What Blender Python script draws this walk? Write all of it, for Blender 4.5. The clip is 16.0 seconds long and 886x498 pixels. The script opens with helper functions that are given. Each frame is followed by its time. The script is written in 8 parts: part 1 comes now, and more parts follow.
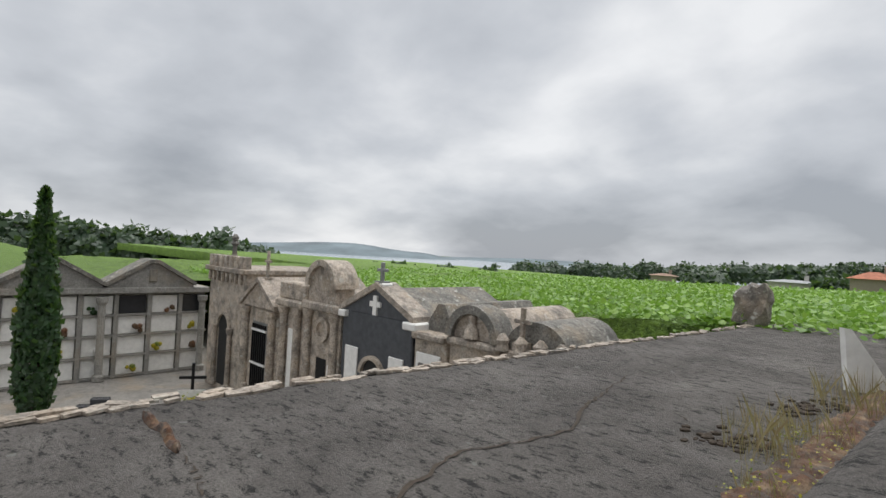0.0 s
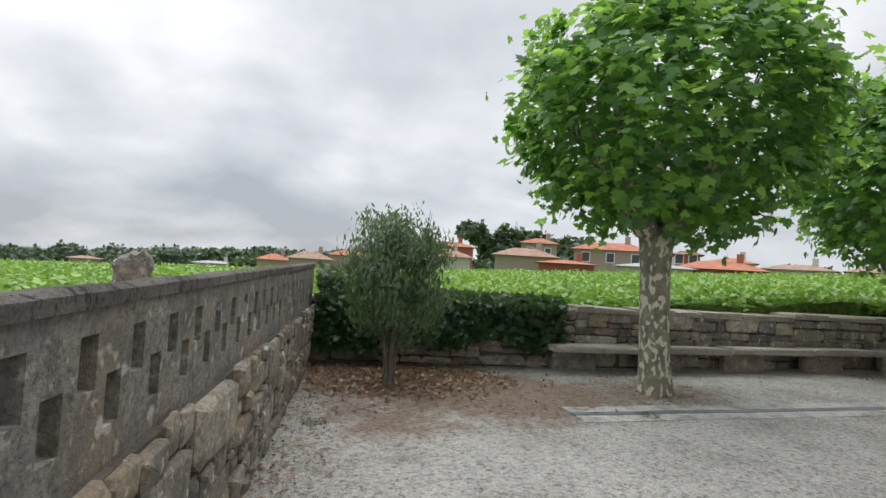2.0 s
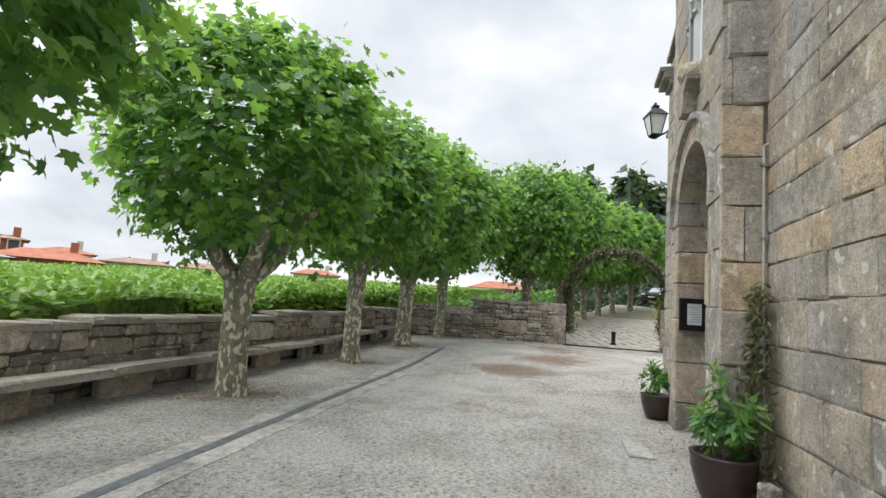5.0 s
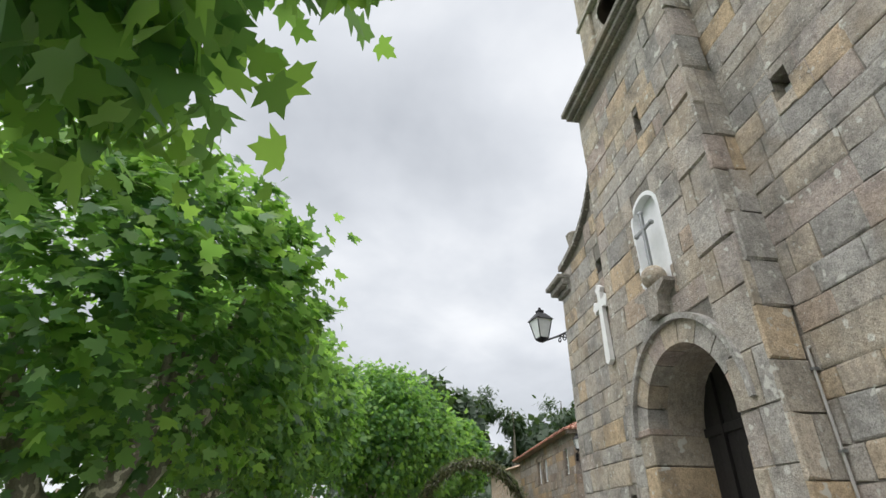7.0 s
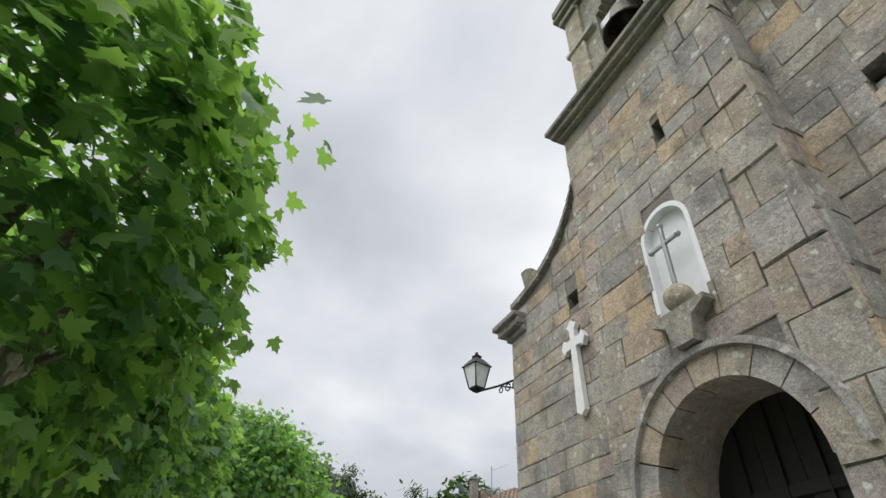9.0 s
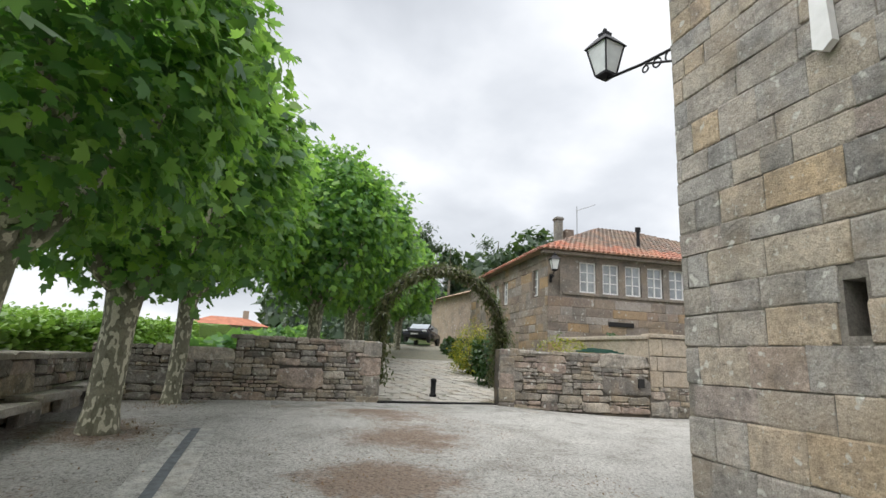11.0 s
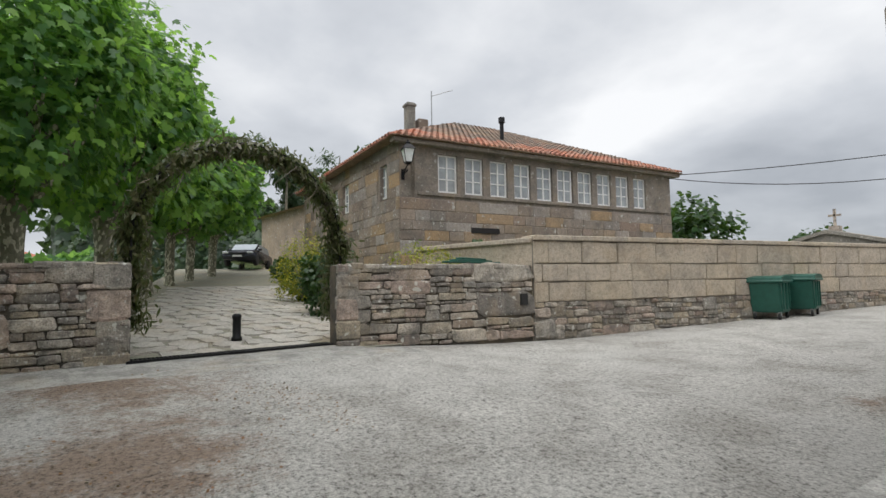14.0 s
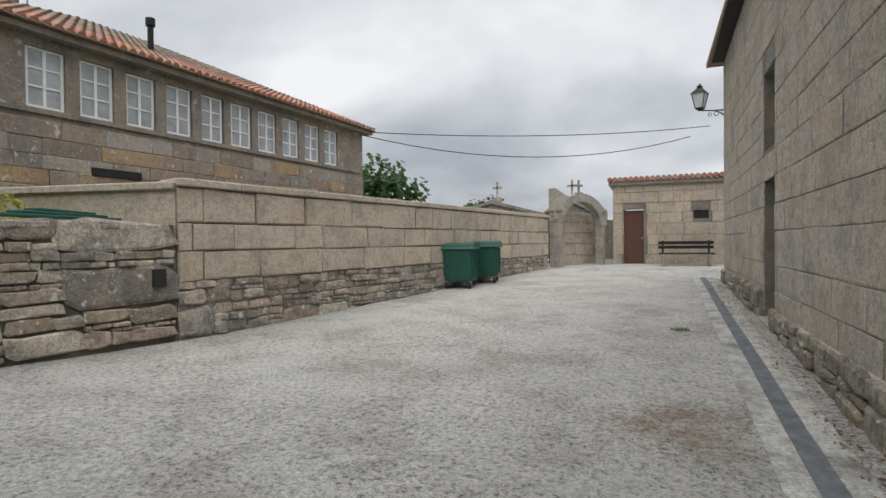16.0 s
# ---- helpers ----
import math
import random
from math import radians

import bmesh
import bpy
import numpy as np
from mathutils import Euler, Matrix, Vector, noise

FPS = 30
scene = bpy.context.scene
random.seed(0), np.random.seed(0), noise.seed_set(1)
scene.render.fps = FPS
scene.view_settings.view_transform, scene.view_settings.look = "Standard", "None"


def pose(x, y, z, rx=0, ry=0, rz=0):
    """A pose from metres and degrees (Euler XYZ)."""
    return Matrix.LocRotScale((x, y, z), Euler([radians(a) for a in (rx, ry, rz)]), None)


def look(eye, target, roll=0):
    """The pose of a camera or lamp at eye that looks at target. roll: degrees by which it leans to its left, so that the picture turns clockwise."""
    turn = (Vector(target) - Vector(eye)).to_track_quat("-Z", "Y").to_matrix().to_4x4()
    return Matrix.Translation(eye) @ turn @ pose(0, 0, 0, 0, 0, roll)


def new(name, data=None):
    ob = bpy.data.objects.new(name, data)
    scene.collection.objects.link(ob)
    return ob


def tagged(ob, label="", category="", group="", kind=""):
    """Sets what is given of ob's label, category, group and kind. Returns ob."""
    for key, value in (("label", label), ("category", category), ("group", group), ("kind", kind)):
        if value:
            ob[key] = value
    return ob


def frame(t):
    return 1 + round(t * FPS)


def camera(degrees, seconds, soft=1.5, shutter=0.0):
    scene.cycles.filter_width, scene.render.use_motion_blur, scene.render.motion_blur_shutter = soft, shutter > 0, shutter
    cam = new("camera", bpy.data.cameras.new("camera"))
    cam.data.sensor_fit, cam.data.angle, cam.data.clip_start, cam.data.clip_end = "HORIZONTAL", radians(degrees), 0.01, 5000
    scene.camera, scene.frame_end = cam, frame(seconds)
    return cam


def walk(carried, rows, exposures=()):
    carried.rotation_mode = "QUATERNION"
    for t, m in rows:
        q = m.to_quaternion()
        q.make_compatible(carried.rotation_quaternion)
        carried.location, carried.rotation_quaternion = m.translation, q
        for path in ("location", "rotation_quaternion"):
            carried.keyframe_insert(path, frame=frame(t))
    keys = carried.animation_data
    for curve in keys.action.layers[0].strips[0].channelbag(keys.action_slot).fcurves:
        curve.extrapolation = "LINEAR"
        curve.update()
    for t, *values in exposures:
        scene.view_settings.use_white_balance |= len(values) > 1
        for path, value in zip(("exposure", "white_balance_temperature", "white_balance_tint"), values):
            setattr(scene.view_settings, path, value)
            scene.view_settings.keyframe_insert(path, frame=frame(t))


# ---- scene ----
cam = camera(80.8, 16.0)
METRES, EYE, TILT, LEAN, TURN = 20.77, 1.77, 0.0, 0.0, 44.1
ROWS = [
    (0.0, 0.0, 0.0, 0.0, -0.01, 0.24, -3.3),
    (0.5, 0.0045, -0.0024, -0.0002, -13.68, 2.15, -3.95),
    (1.0, 0.0112, -0.0071, -0.0032, -28.2, 3.29, -4.41),
    (1.5, 0.0189, -0.0118, -0.0085, -42.51, 2.68, -4.72),
    (2.0, 0.0314, -0.0161, -0.009, -57.26, 2.14, -3.6),
    (2.5, 0.052, -0.0232, -0.0117, -74.66, 0.42, -1.77),
    (3.0, 0.0813, -0.0302, -0.0137, -90.85, -0.23, -1.49),
    (3.5, 0.1088, -0.0408, -0.0145, -100.87, -0.72, -2.28),
    (4.0, 0.1443, -0.0489, -0.0136, -108.59, -0.33, -3.16),
    (6.5, 0.3093, -0.0114, -0.0017, -139.21, 22.21, -0.74),
    (7.0, 0.3369, -0.0092, -0.0005, -143.95, 29.03, -0.35),
    (7.5, 0.3659, -0.0137, 0.0027, -150.36, 36.74, -1.29),
    (8.0, 0.389, -0.0261, 0.0036, -155.04, 43.48, -1.93),
    (8.5, 0.4117, -0.0481, 0.0029, -158.6, 44.87, -1.77),
    (9.0, 0.4321, -0.075, -0.0032, -159.22, 37.62, -2.36),
    (9.5, 0.4552, -0.1089, -0.0068, -159.87, 25.98, -3.33),
    (10.0, 0.4739, -0.131, -0.0096, -157.03, 19.71, -2.54),
    (12.5, 0.5717, -0.2719, -0.0117, -149.36, 5.57, -1.72),
    (13.0, 0.585, -0.3092, -0.0138, -153.81, 3.68, -0.24),
    (13.5, 0.5884, -0.3477, -0.0113, -161.29, 3.74, 0.74),
    (14.0, 0.5905, -0.3889, -0.0096, -168.54, 3.74, 0.94),
    (14.5, 0.5864, -0.4302, -0.0092, -177.48, 2.87, 1.11),
    (15.0, 0.5835, -0.4675, -0.0082, -185.37, 1.82, 1.13),
    (15.5, 0.5777, -0.5047, -0.0063, -193.96, 0.5, 1.74),
    (16.0, 0.5715, -0.5474, -0.0062, -202.02, -0.75, 0.61),
]
walk(cam, [(t, pose(0, 0, EYE, TILT, LEAN, TURN) @ pose(METRES * x, METRES * y, METRES * z, 90 + pitch, roll, yaw)) for t, x, y, z, yaw, pitch, roll in ROWS],
     [(0.0, -0.08), (1.5, 0.08), (2.5, 0.36), (3.5, 0.5), (4.2, 0.52), (6.5, 0.47), (7.5, 0.12), (8.5, 0.0), (9.3, 0.35), (10.0, 0.45), (12.5, 0.42), (13.0, 0.36), (14.5, 0.03), (16.0, 0.0)])

# ---- world and sun: a bright overcast sky ----
world = bpy.data.worlds.new("overcast")
scene.world = world
world.use_nodes = True
wt = world.node_tree
wt.nodes.clear()


def wnode(kind, **values):
    n = wt.nodes.new(kind)
    for key, v in values.items():
        n.inputs[key].default_value = v
    return n


wcoord = wnode("ShaderNodeTexCoord")
# clouds lie on a flat layer overhead, so that they close up towards the horizon
wsep = wnode("ShaderNodeSeparateXYZ")
wt.links.new(wcoord.outputs["Generated"], wsep.inputs[0])


def wmath(op, a, b):
    n = wt.nodes.new("ShaderNodeMath")
    n.operation = op
    for sock, v in zip(n.inputs, (a, b)):
        if isinstance(v, (int, float)):
            sock.default_value = v
        else:
            wt.links.new(v, sock)
    return n.outputs[0]


wrise = wmath("ADD", wmath("ABSOLUTE", wsep.outputs["Z"], 0.0), 0.34)
wmap = wnode("ShaderNodeCombineXYZ")
wt.links.new(wmath("DIVIDE", wsep.outputs["X"], wrise), wmap.inputs["X"])
wt.links.new(wmath("DIVIDE", wsep.outputs["Y"], wrise), wmap.inputs["Y"])
wmap.inputs["Z"].default_value = 3.7
wn1 = wnode("ShaderNodeTexNoise", Scale=0.95, Detail=6.0, Roughness=0.45, Distortion=0.25)
wn2 = wnode("ShaderNodeTexNoise", Scale=2.6, Detail=6.0, Roughness=0.5, Distortion=0.15)
for n in (wn1, wn2):
    wt.links.new(wmap.outputs["Vector"], n.inputs["Vector"])
wmix = wt.nodes.new("ShaderNodeMix")
wmix.data_type = "FLOAT"
wmix.inputs[0].default_value = 0.28
wt.links.new(wn1.outputs["Fac"], wmix.inputs[2])
wt.links.new(wn2.outputs["Fac"], wmix.inputs[3])
wramp = wt.nodes.new("ShaderNodeValToRGB")
wramp.color_ramp.elements[0].position, wramp.color_ramp.elements[0].color = 0.36, (0.4, 0.425, 0.465, 1)
wramp.color_ramp.elements[1].position, wramp.color_ramp.elements[1].color = 0.63, (0.93, 0.94, 0.955, 1)
mid = wramp.color_ramp.elements.new(0.5)
mid.color = (0.63, 0.655, 0.695, 1)
wt.links.new(wmix.outputs[0], wramp.inputs["Fac"])
wsky = wt.nodes.new("ShaderNodeTexSky")
wsky.sky_type, wsky.sun_disc = "NISHITA", False
wsky.sun_elevation, wsky.sun_rotation = radians(71), radians(-18)
wb_sky = wnode("ShaderNodeBackground", Strength=0.1)
wb_cloud = wnode("ShaderNodeBackground", Strength=1.0)
wt.links.new(wsky.outputs["Color"], wb_sky.inputs["Color"])
wt.links.new(wramp.outputs["Color"], wb_cloud.inputs["Color"])
wshade = wnode("ShaderNodeMixShader", Fac=0.94)
wt.links.new(wb_sky.outputs[0], wshade.inputs[1])
wt.links.new(wb_cloud.outputs[0], wshade.inputs[2])
wout = wt.nodes.new("ShaderNodeOutputWorld")
wt.links.new(wshade.outputs[0], wout.inputs["Surface"])

sun = new("sun", bpy.data.lights.new("sun", "SUN"))
sun.data.energy, sun.data.angle, sun.data.color = 2.9, radians(80), (1.0, 0.985, 0.96)
sun.matrix_world = look((0, 0, 60), (6, -19, 0))


# ---- materials ----
def ramp_node(nt, src, stops):
    r = nt.nodes.new("ShaderNodeValToRGB")
    els = r.color_ramp.elements
    stops = stops * 2 if len(stops) == 1 else stops
    while len(els) < len(stops):
        els.new(0.5)
    for e, (p, c) in zip(els, stops):
        e.position, e.color = p, (c[0], c[1], c[2], 1)
    nt.links.new(src, r.inputs["Fac"])
    return r.outputs["Color"]


def mixed(nt, fac, a, b, blend="MIX"):
    m = nt.nodes.new("ShaderNodeMix")
    m.data_type, m.blend_type = "RGBA", blend
    for sock, v in ((m.inputs[0], fac), (m.inputs[6], a), (m.inputs[7], b)):
        if hasattr(v, "links"):
            nt.links.new(v, sock)
        elif isinstance(v, (int, float)):
            sock.default_value = v
        else:
            sock.default_value = (v[0], v[1], v[2], 1)
    return m.outputs[2]


def noise_node(nt, vec, scale, detail=4.0, rough=0.6):
    n = nt.nodes.new("ShaderNodeTexNoise")
    n.inputs["Scale"].default_value, n.inputs["Detail"].default_value, n.inputs["Roughness"].default_value = scale, detail, rough
    nt.links.new(vec, n.inputs["Vector"])
    return n.outputs["Fac"]


def base_material(name, rough=0.9, metal=0.0):
    m = bpy.data.materials.new(name)
    m.use_nodes = True
    nt = m.node_tree
    b = nt.nodes["Principled BSDF"]
    b.inputs["Roughness"].default_value, b.inputs["Metallic"].default_value = rough, metal
    geo = nt.nodes.new("ShaderNodeNewGeometry")
    return m, nt, b, geo


def bump(nt, b, height, strength, distance):
    n = nt.nodes.new("ShaderNodeBump")
    n.inputs["Strength"].default_value, n.inputs["Distance"].default_value = strength, distance
    nt.links.new(height, n.inputs["Height"])
    nt.links.new(n.outputs["Normal"], b.inputs["Normal"])


def stone(name, tones, lichen=0.35, dark=0.3, grain=60.0, island=False, patch=1.6, rich=1.0, warmth=0.35):
    """Weathered stone: piece-to-piece tone, mineral grain, dark stains and pale lichen spots."""
    m, nt, b, geo = base_material(name, 0.93)
    pos = geo.outputs["Position"]
    if island:
        rnd = geo.outputs["Random Per Island"]
    else:
        info = nt.nodes.new("ShaderNodeObjectInfo")
        rnd = info.outputs["Random"]
    tone = ramp_node(nt, rnd, [(i / max(1, len(tones) - 1), c) for i, c in enumerate(tones)])
    g = noise_node(nt, pos, grain, 3.0, 0.7)
    speck = ramp_node(nt, g, [(0.3, (1 - 0.32 * rich, 1 - 0.335 * rich, 1 - 0.35 * rich)), (0.5, (1, 1, 1)), (0.72, (1 + 0.2 * rich, 1 + 0.19 * rich, 1 + 0.17 * rich))])
    blot = ramp_node(nt, noise_node(nt, pos, grain * 0.22, 6.0, 0.75), [(0.3, (1 - 0.34 * rich, 1 - 0.35 * rich, 1 - 0.36 * rich)), (0.5, (1, 1, 1)), (0.7, (1 + 0.14 * rich, 1 + 0.13 * rich, 1 + 0.1 * rich))])
    speck = mixed(nt, 1.0, speck, blot, "MULTIPLY")
    col = mixed(nt, 1.0, tone, speck, "MULTIPLY")
    stain = noise_node(nt, pos, patch, 6.0, 0.68)
    fac = ramp_node(nt, stain, [(0.44, (0, 0, 0)), (0.68, (dark, dark, dark))])
    col = mixed(nt, fac, col, (0.10, 0.098, 0.092))
    warm = ramp_node(nt, noise_node(nt, pos, patch * 0.7, 3.0), [(0.5, (0, 0, 0)), (0.72, (warmth, warmth, warmth))])
    col = mixed(nt, warm, col, (0.42, 0.31, 0.19))
    lf = ramp_node(nt, noise_node(nt, pos, 6.5, 2.0, 0.45), [(0.66, (0, 0, 0)), (0.70, (lichen, lichen, lichen))])
    col = mixed(nt, lf, col, (0.62, 0.62, 0.57))
    ls = ramp_node(nt, noise_node(nt, pos, 19.0, 3.0, 0.5), [(0.64, (0, 0, 0)), (0.69, (lichen * 0.7, lichen * 0.7, lichen * 0.7))])
    col = mixed(nt, ls, col, (0.56, 0.56, 0.51))
    nt.links.new(col, b.inputs["Base Color"])
    rough = noise_node(nt, pos, 22.0, 6.0, 0.7)
    bump(nt, b, rough, 0.8, 0.03)
    return m


def plain(name, color, rough=0.6, metal=0.0, vary=0.12, scale=9.0, dist=0.004):
    """Paint, metal or plastic with slight wear."""
    m, nt, b, geo = base_material(name, rough, metal)
    n = noise_node(nt, geo.outputs["Position"], scale, 5.0)
    lo, hi = [c * (1 - vary) for c in color], [min(1, c * (1 + vary)) for c in color]
    nt.links.new(ramp_node(nt, n, [(0.3, lo), (0.7, hi)]), b.inputs["Base Color"])
    bump(nt, b, noise_node(nt, geo.outputs["Position"], scale * 6, 3.0), 0.3, dist)
    return m


def leaf_material(name, tones, trans=0.35):
    m, nt, b, geo = base_material(name, 0.42)
    col = ramp_node(nt, geo.outputs["Random Per Island"], [(i / (len(tones) - 1), c) for i, c in enumerate(tones)])
    nt.links.new(col, b.inputs["Base Color"])
    t = nt.nodes.new("ShaderNodeBsdfTranslucent")
    nt.links.new(mixed(nt, 0.5, col, (0.36, 0.62, 0.09)), t.inputs["Color"])
    mx = nt.nodes.new("ShaderNodeMixShader")
    mx.inputs[0].default_value = trans
    out = nt.nodes["Material Output"]
    nt.links.new(b.outputs[0], mx.inputs[1])
    nt.links.new(t.outputs[0], mx.inputs[2])
    nt.links.new(mx.outputs[0], out.inputs["Surface"])
    return m


M_ASHLAR = stone("granite_ashlar", [(0.36, 0.33, 0.29), (0.47, 0.43, 0.38), (0.40, 0.39, 0.37), (0.51, 0.44, 0.345), (0.31, 0.298, 0.28), (0.47, 0.445, 0.41), (0.54, 0.42, 0.28), (0.43, 0.355, 0.315), (0.43, 0.41, 0.38)], 0.8, 0.68, 65, patch=2.0, rich=1.25)
M_CORNICE = stone("weathered_cornice_granite", [(0.25, 0.24, 0.215), (0.29, 0.275, 0.245), (0.23, 0.22, 0.2)], 0.5, 0.6, 50, patch=2.0, rich=1.3)
M_SIDE = stone("granite_side_wall", [(0.40, 0.355, 0.305), (0.45, 0.40, 0.345), (0.43, 0.395, 0.35), (0.48, 0.42, 0.35), (0.41, 0.375, 0.33)], 0.35, 0.45, 50, patch=1.8, rich=1.3)
M_MORTAR = stone("old_mortar", [(0.24, 0.222, 0.195)], 0.1, 0.6, 40)
M_RUBBLE = stone("rubble_stone", [(0.22, 0.2, 0.18), (0.43, 0.395, 0.345), (0.31, 0.295, 0.27), (0.46, 0.39, 0.29), (0.19, 0.178, 0.16), (0.42, 0.325, 0.275), (0.55, 0.5, 0.43), (0.28, 0.26, 0.235)], 0.75, 0.85, 40, patch=2.6, rich=1.5)
M_MOSSRUBBLE = stone("mossy_rubble_stone", [(0.2, 0.18, 0.15), (0.3, 0.27, 0.225), (0.24, 0.205, 0.16), (0.36, 0.32, 0.265), (0.16, 0.145, 0.115)], 0.75, 0.9, 40, patch=3.4, rich=1.6)
# earth of the rubble joints, darkened to hold the shade between stones
M_GAP = stone("shadowed_earth_joint", [(0.085, 0.076, 0.064)], 0.0, 0.3, 40)
M_NEWSTONE = stone("new_granite_block", [(0.50, 0.43, 0.345), (0.54, 0.47, 0.385), (0.48, 0.42, 0.35), (0.56, 0.48, 0.37), (0.45, 0.40, 0.34)], 0.15, 0.35, 60, patch=2.2, rich=1.15)
M_COPING = stone("coping_stone", [(0.36, 0.34, 0.3), (0.41, 0.38, 0.335), (0.33, 0.31, 0.28)], 0.3, 0.4)
M_CONCRETE = stone("weathered_concrete", [(0.235, 0.226, 0.206)], 0.6, 0.9, 38, patch=3.2, rich=1.75)
M_TOMB = stone("tomb_stone", [(0.47, 0.405, 0.345), (0.56, 0.49, 0.415), (0.41, 0.355, 0.305)], 0.5, 0.8, 30, patch=3.6, rich=1.4)
M_NICHE = stone("niche_frame_stone", [(0.29, 0.28, 0.265), (0.33, 0.32, 0.295)], 0.2, 0.4, 30)
M_SCHOOL = stone("brown_granite", [(0.25, 0.2, 0.165), (0.34, 0.285, 0.245), (0.37, 0.3, 0.245), (0.46, 0.315, 0.18), (0.3, 0.265, 0.24), (0.42, 0.375, 0.34), (0.31, 0.23, 0.185)], 0.7, 0.55, 60, patch=1.4, rich=1.1)
M_SCHOOLBAND = stone("brown_dressed_granite", [(0.29, 0.25, 0.215)], 0.5, 0.6, 55, patch=1.6, rich=1.2)
M_MARBLE = plain("white_marble_slab", (0.82, 0.81, 0.78), 0.5, 0, 0.1)
M_BLACKSTONE = plain("black_polished_granite", (0.035, 0.036, 0.04), 0.25)
M_SLATE = plain("dark_slate_facing", (0.07, 0.075, 0.085), 0.55, 0, 0.25)
M_CURTAIN = plain("grey_net_curtain", (0.42, 0.42, 0.45), 0.8, 0, 0.15)
M_WHITE = plain("white_paint", (0.82, 0.82, 0.81), 0.55, 0, 0.06)
M_NICHEWHITE = plain("white_niche_paint", (0.78, 0.79, 0.8), 0.6, 0, 0.05)
M_GLASS = plain("window_glass", (0.35, 0.38, 0.4), 0.12, 0, 0.3, 2.0)
M_IRON = plain("black_iron", (0.018, 0.018, 0.02), 0.5, 0.6)
# timber; near-black also paints the dark interior behind the church's grille
M_NEARBLACK = plain("near_black_timber_and_fill", (0.014, 0.012, 0.012), 0.7, 0, 0.4, 25)
M_BROWNDOOR = plain("brown_painted_door", (0.11, 0.045, 0.03), 0.5, 0, 0.15)
M_BIN = plain("green_bin_plastic", (0.012, 0.085, 0.062), 0.45, 0, 0.15)
# rubber parts, and the flat black that stands for shade inside openings
M_RUBBERSHADE = plain("black_rubber_and_shade", (0.02, 0.02, 0.02), 0.8)
M_LANTGLASS = plain("frosted_lantern_glass", (0.75, 0.78, 0.77), 0.3, 0, 0.1)
M_GREYMETAL = plain("grey_metal", (0.3, 0.31, 0.31), 0.45, 0.7)
M_DRAIN = plain("drain_grey_metal", (0.13, 0.145, 0.16), 0.6, 0.3, 0.4)
M_DRAINSTRIP = stone("drain_kerb_concrete", [(0.46, 0.46, 0.44)], 0.1, 0.7, 45, patch=2.6, rich=1.4, warmth=0.15)
M_APRON = stone("worn_grey_concrete", [(0.36, 0.358, 0.34)], 0.1, 0.6, 45, patch=2.0, rich=1.3, warmth=0.2)
M_POT = plain("dark_brown_ceramic", (0.035, 0.022, 0.02), 0.35, 0, 0.2)
M_SOIL = plain("dark_soil", (0.05, 0.038, 0.028), 1.0, 0, 0.4, 40)
M_PIPE = plain("grey_pvc_pipe", (0.42, 0.41, 0.39), 0.5)
M_FELT = plain("notice_paper", (0.62, 0.64, 0.66), 0.7)
M_TERRACOTTA = stone("terracotta_tile", [(0.45, 0.165, 0.1), (0.5, 0.215, 0.14), (0.37, 0.155, 0.11), (0.48, 0.26, 0.19), (0.34, 0.19, 0.145)], 0.2, 0.4, 30, island=True, patch=0.9)
M_WORNTILE = stone("weathered_roof_tile", [(0.27, 0.17, 0.13), (0.24, 0.19, 0.155), (0.19, 0.155, 0.13), (0.31, 0.2, 0.15), (0.17, 0.145, 0.125)], 0.4, 0.5, 30, island=True, patch=0.9)
M_OLDTILE = stone("old_roof_tile", [(0.3, 0.2, 0.14), (0.36, 0.26, 0.18), (0.27, 0.18, 0.13)], 0.2, 0.4, 30, island=True)
M_LEAF = leaf_material("plane_tree_leaf", [(0.045, 0.128, 0.06), (0.072, 0.185, 0.076), (0.115, 0.26, 0.09), (0.21, 0.39, 0.1), (0.056, 0.155, 0.066)], 0.54)
# young shoots, with the brightness of outer and backlit leaves in the colour
M_YOUNGLITLEAF = leaf_material("young_lit_plane_leaf", [(0.2, 0.4, 0.075), (0.3, 0.5, 0.09), (0.15, 0.36, 0.075)], 0.62)
M_VINE = leaf_material("vine_leaf", [(0.13, 0.255, 0.045), (0.19, 0.34, 0.055), (0.27, 0.44, 0.07), (0.16, 0.30, 0.05)], 0.3)
M_DARKLEAF = leaf_material("dark_leaf", [(0.015, 0.04, 0.014), (0.022, 0.06, 0.018), (0.03, 0.08, 0.022)], 0.2)
M_OLIVELEAF = leaf_material("grey_green_leaf", [(0.05, 0.085, 0.05), (0.07, 0.115, 0.065), (0.115, 0.165, 0.1)], 0.25)
M_BROWNLEAF = leaf_material("dry_creeper_leaf", [(0.06, 0.075, 0.03), (0.09, 0.085, 0.045), (0.12, 0.1, 0.06), (0.04, 0.06, 0.022)], 0.2)
M_YELLOWLEAF = leaf_material("yellow_flowering_leaf", [(0.1, 0.17, 0.025), (0.36, 0.31, 0.025), (0.2, 0.24, 0.03), (0.5, 0.41, 0.025), (0.42, 0.34, 0.02)], 0.3)
M_FARLEAF = leaf_material("far_wood_leaf", [(0.03, 0.058, 0.034), (0.045, 0.078, 0.042), (0.062, 0.1, 0.052)], 0.15)
M_DRYGRASS = leaf_material("dry_grass", [(0.3, 0.2, 0.12), (0.42, 0.32, 0.2), (0.22, 0.11, 0.07)], 0.2)
M_DEADLEAF = leaf_material("fallen_leaf", [(0.16, 0.07, 0.035), (0.22, 0.11, 0.05), (0.1, 0.06, 0.035)], 0.1)


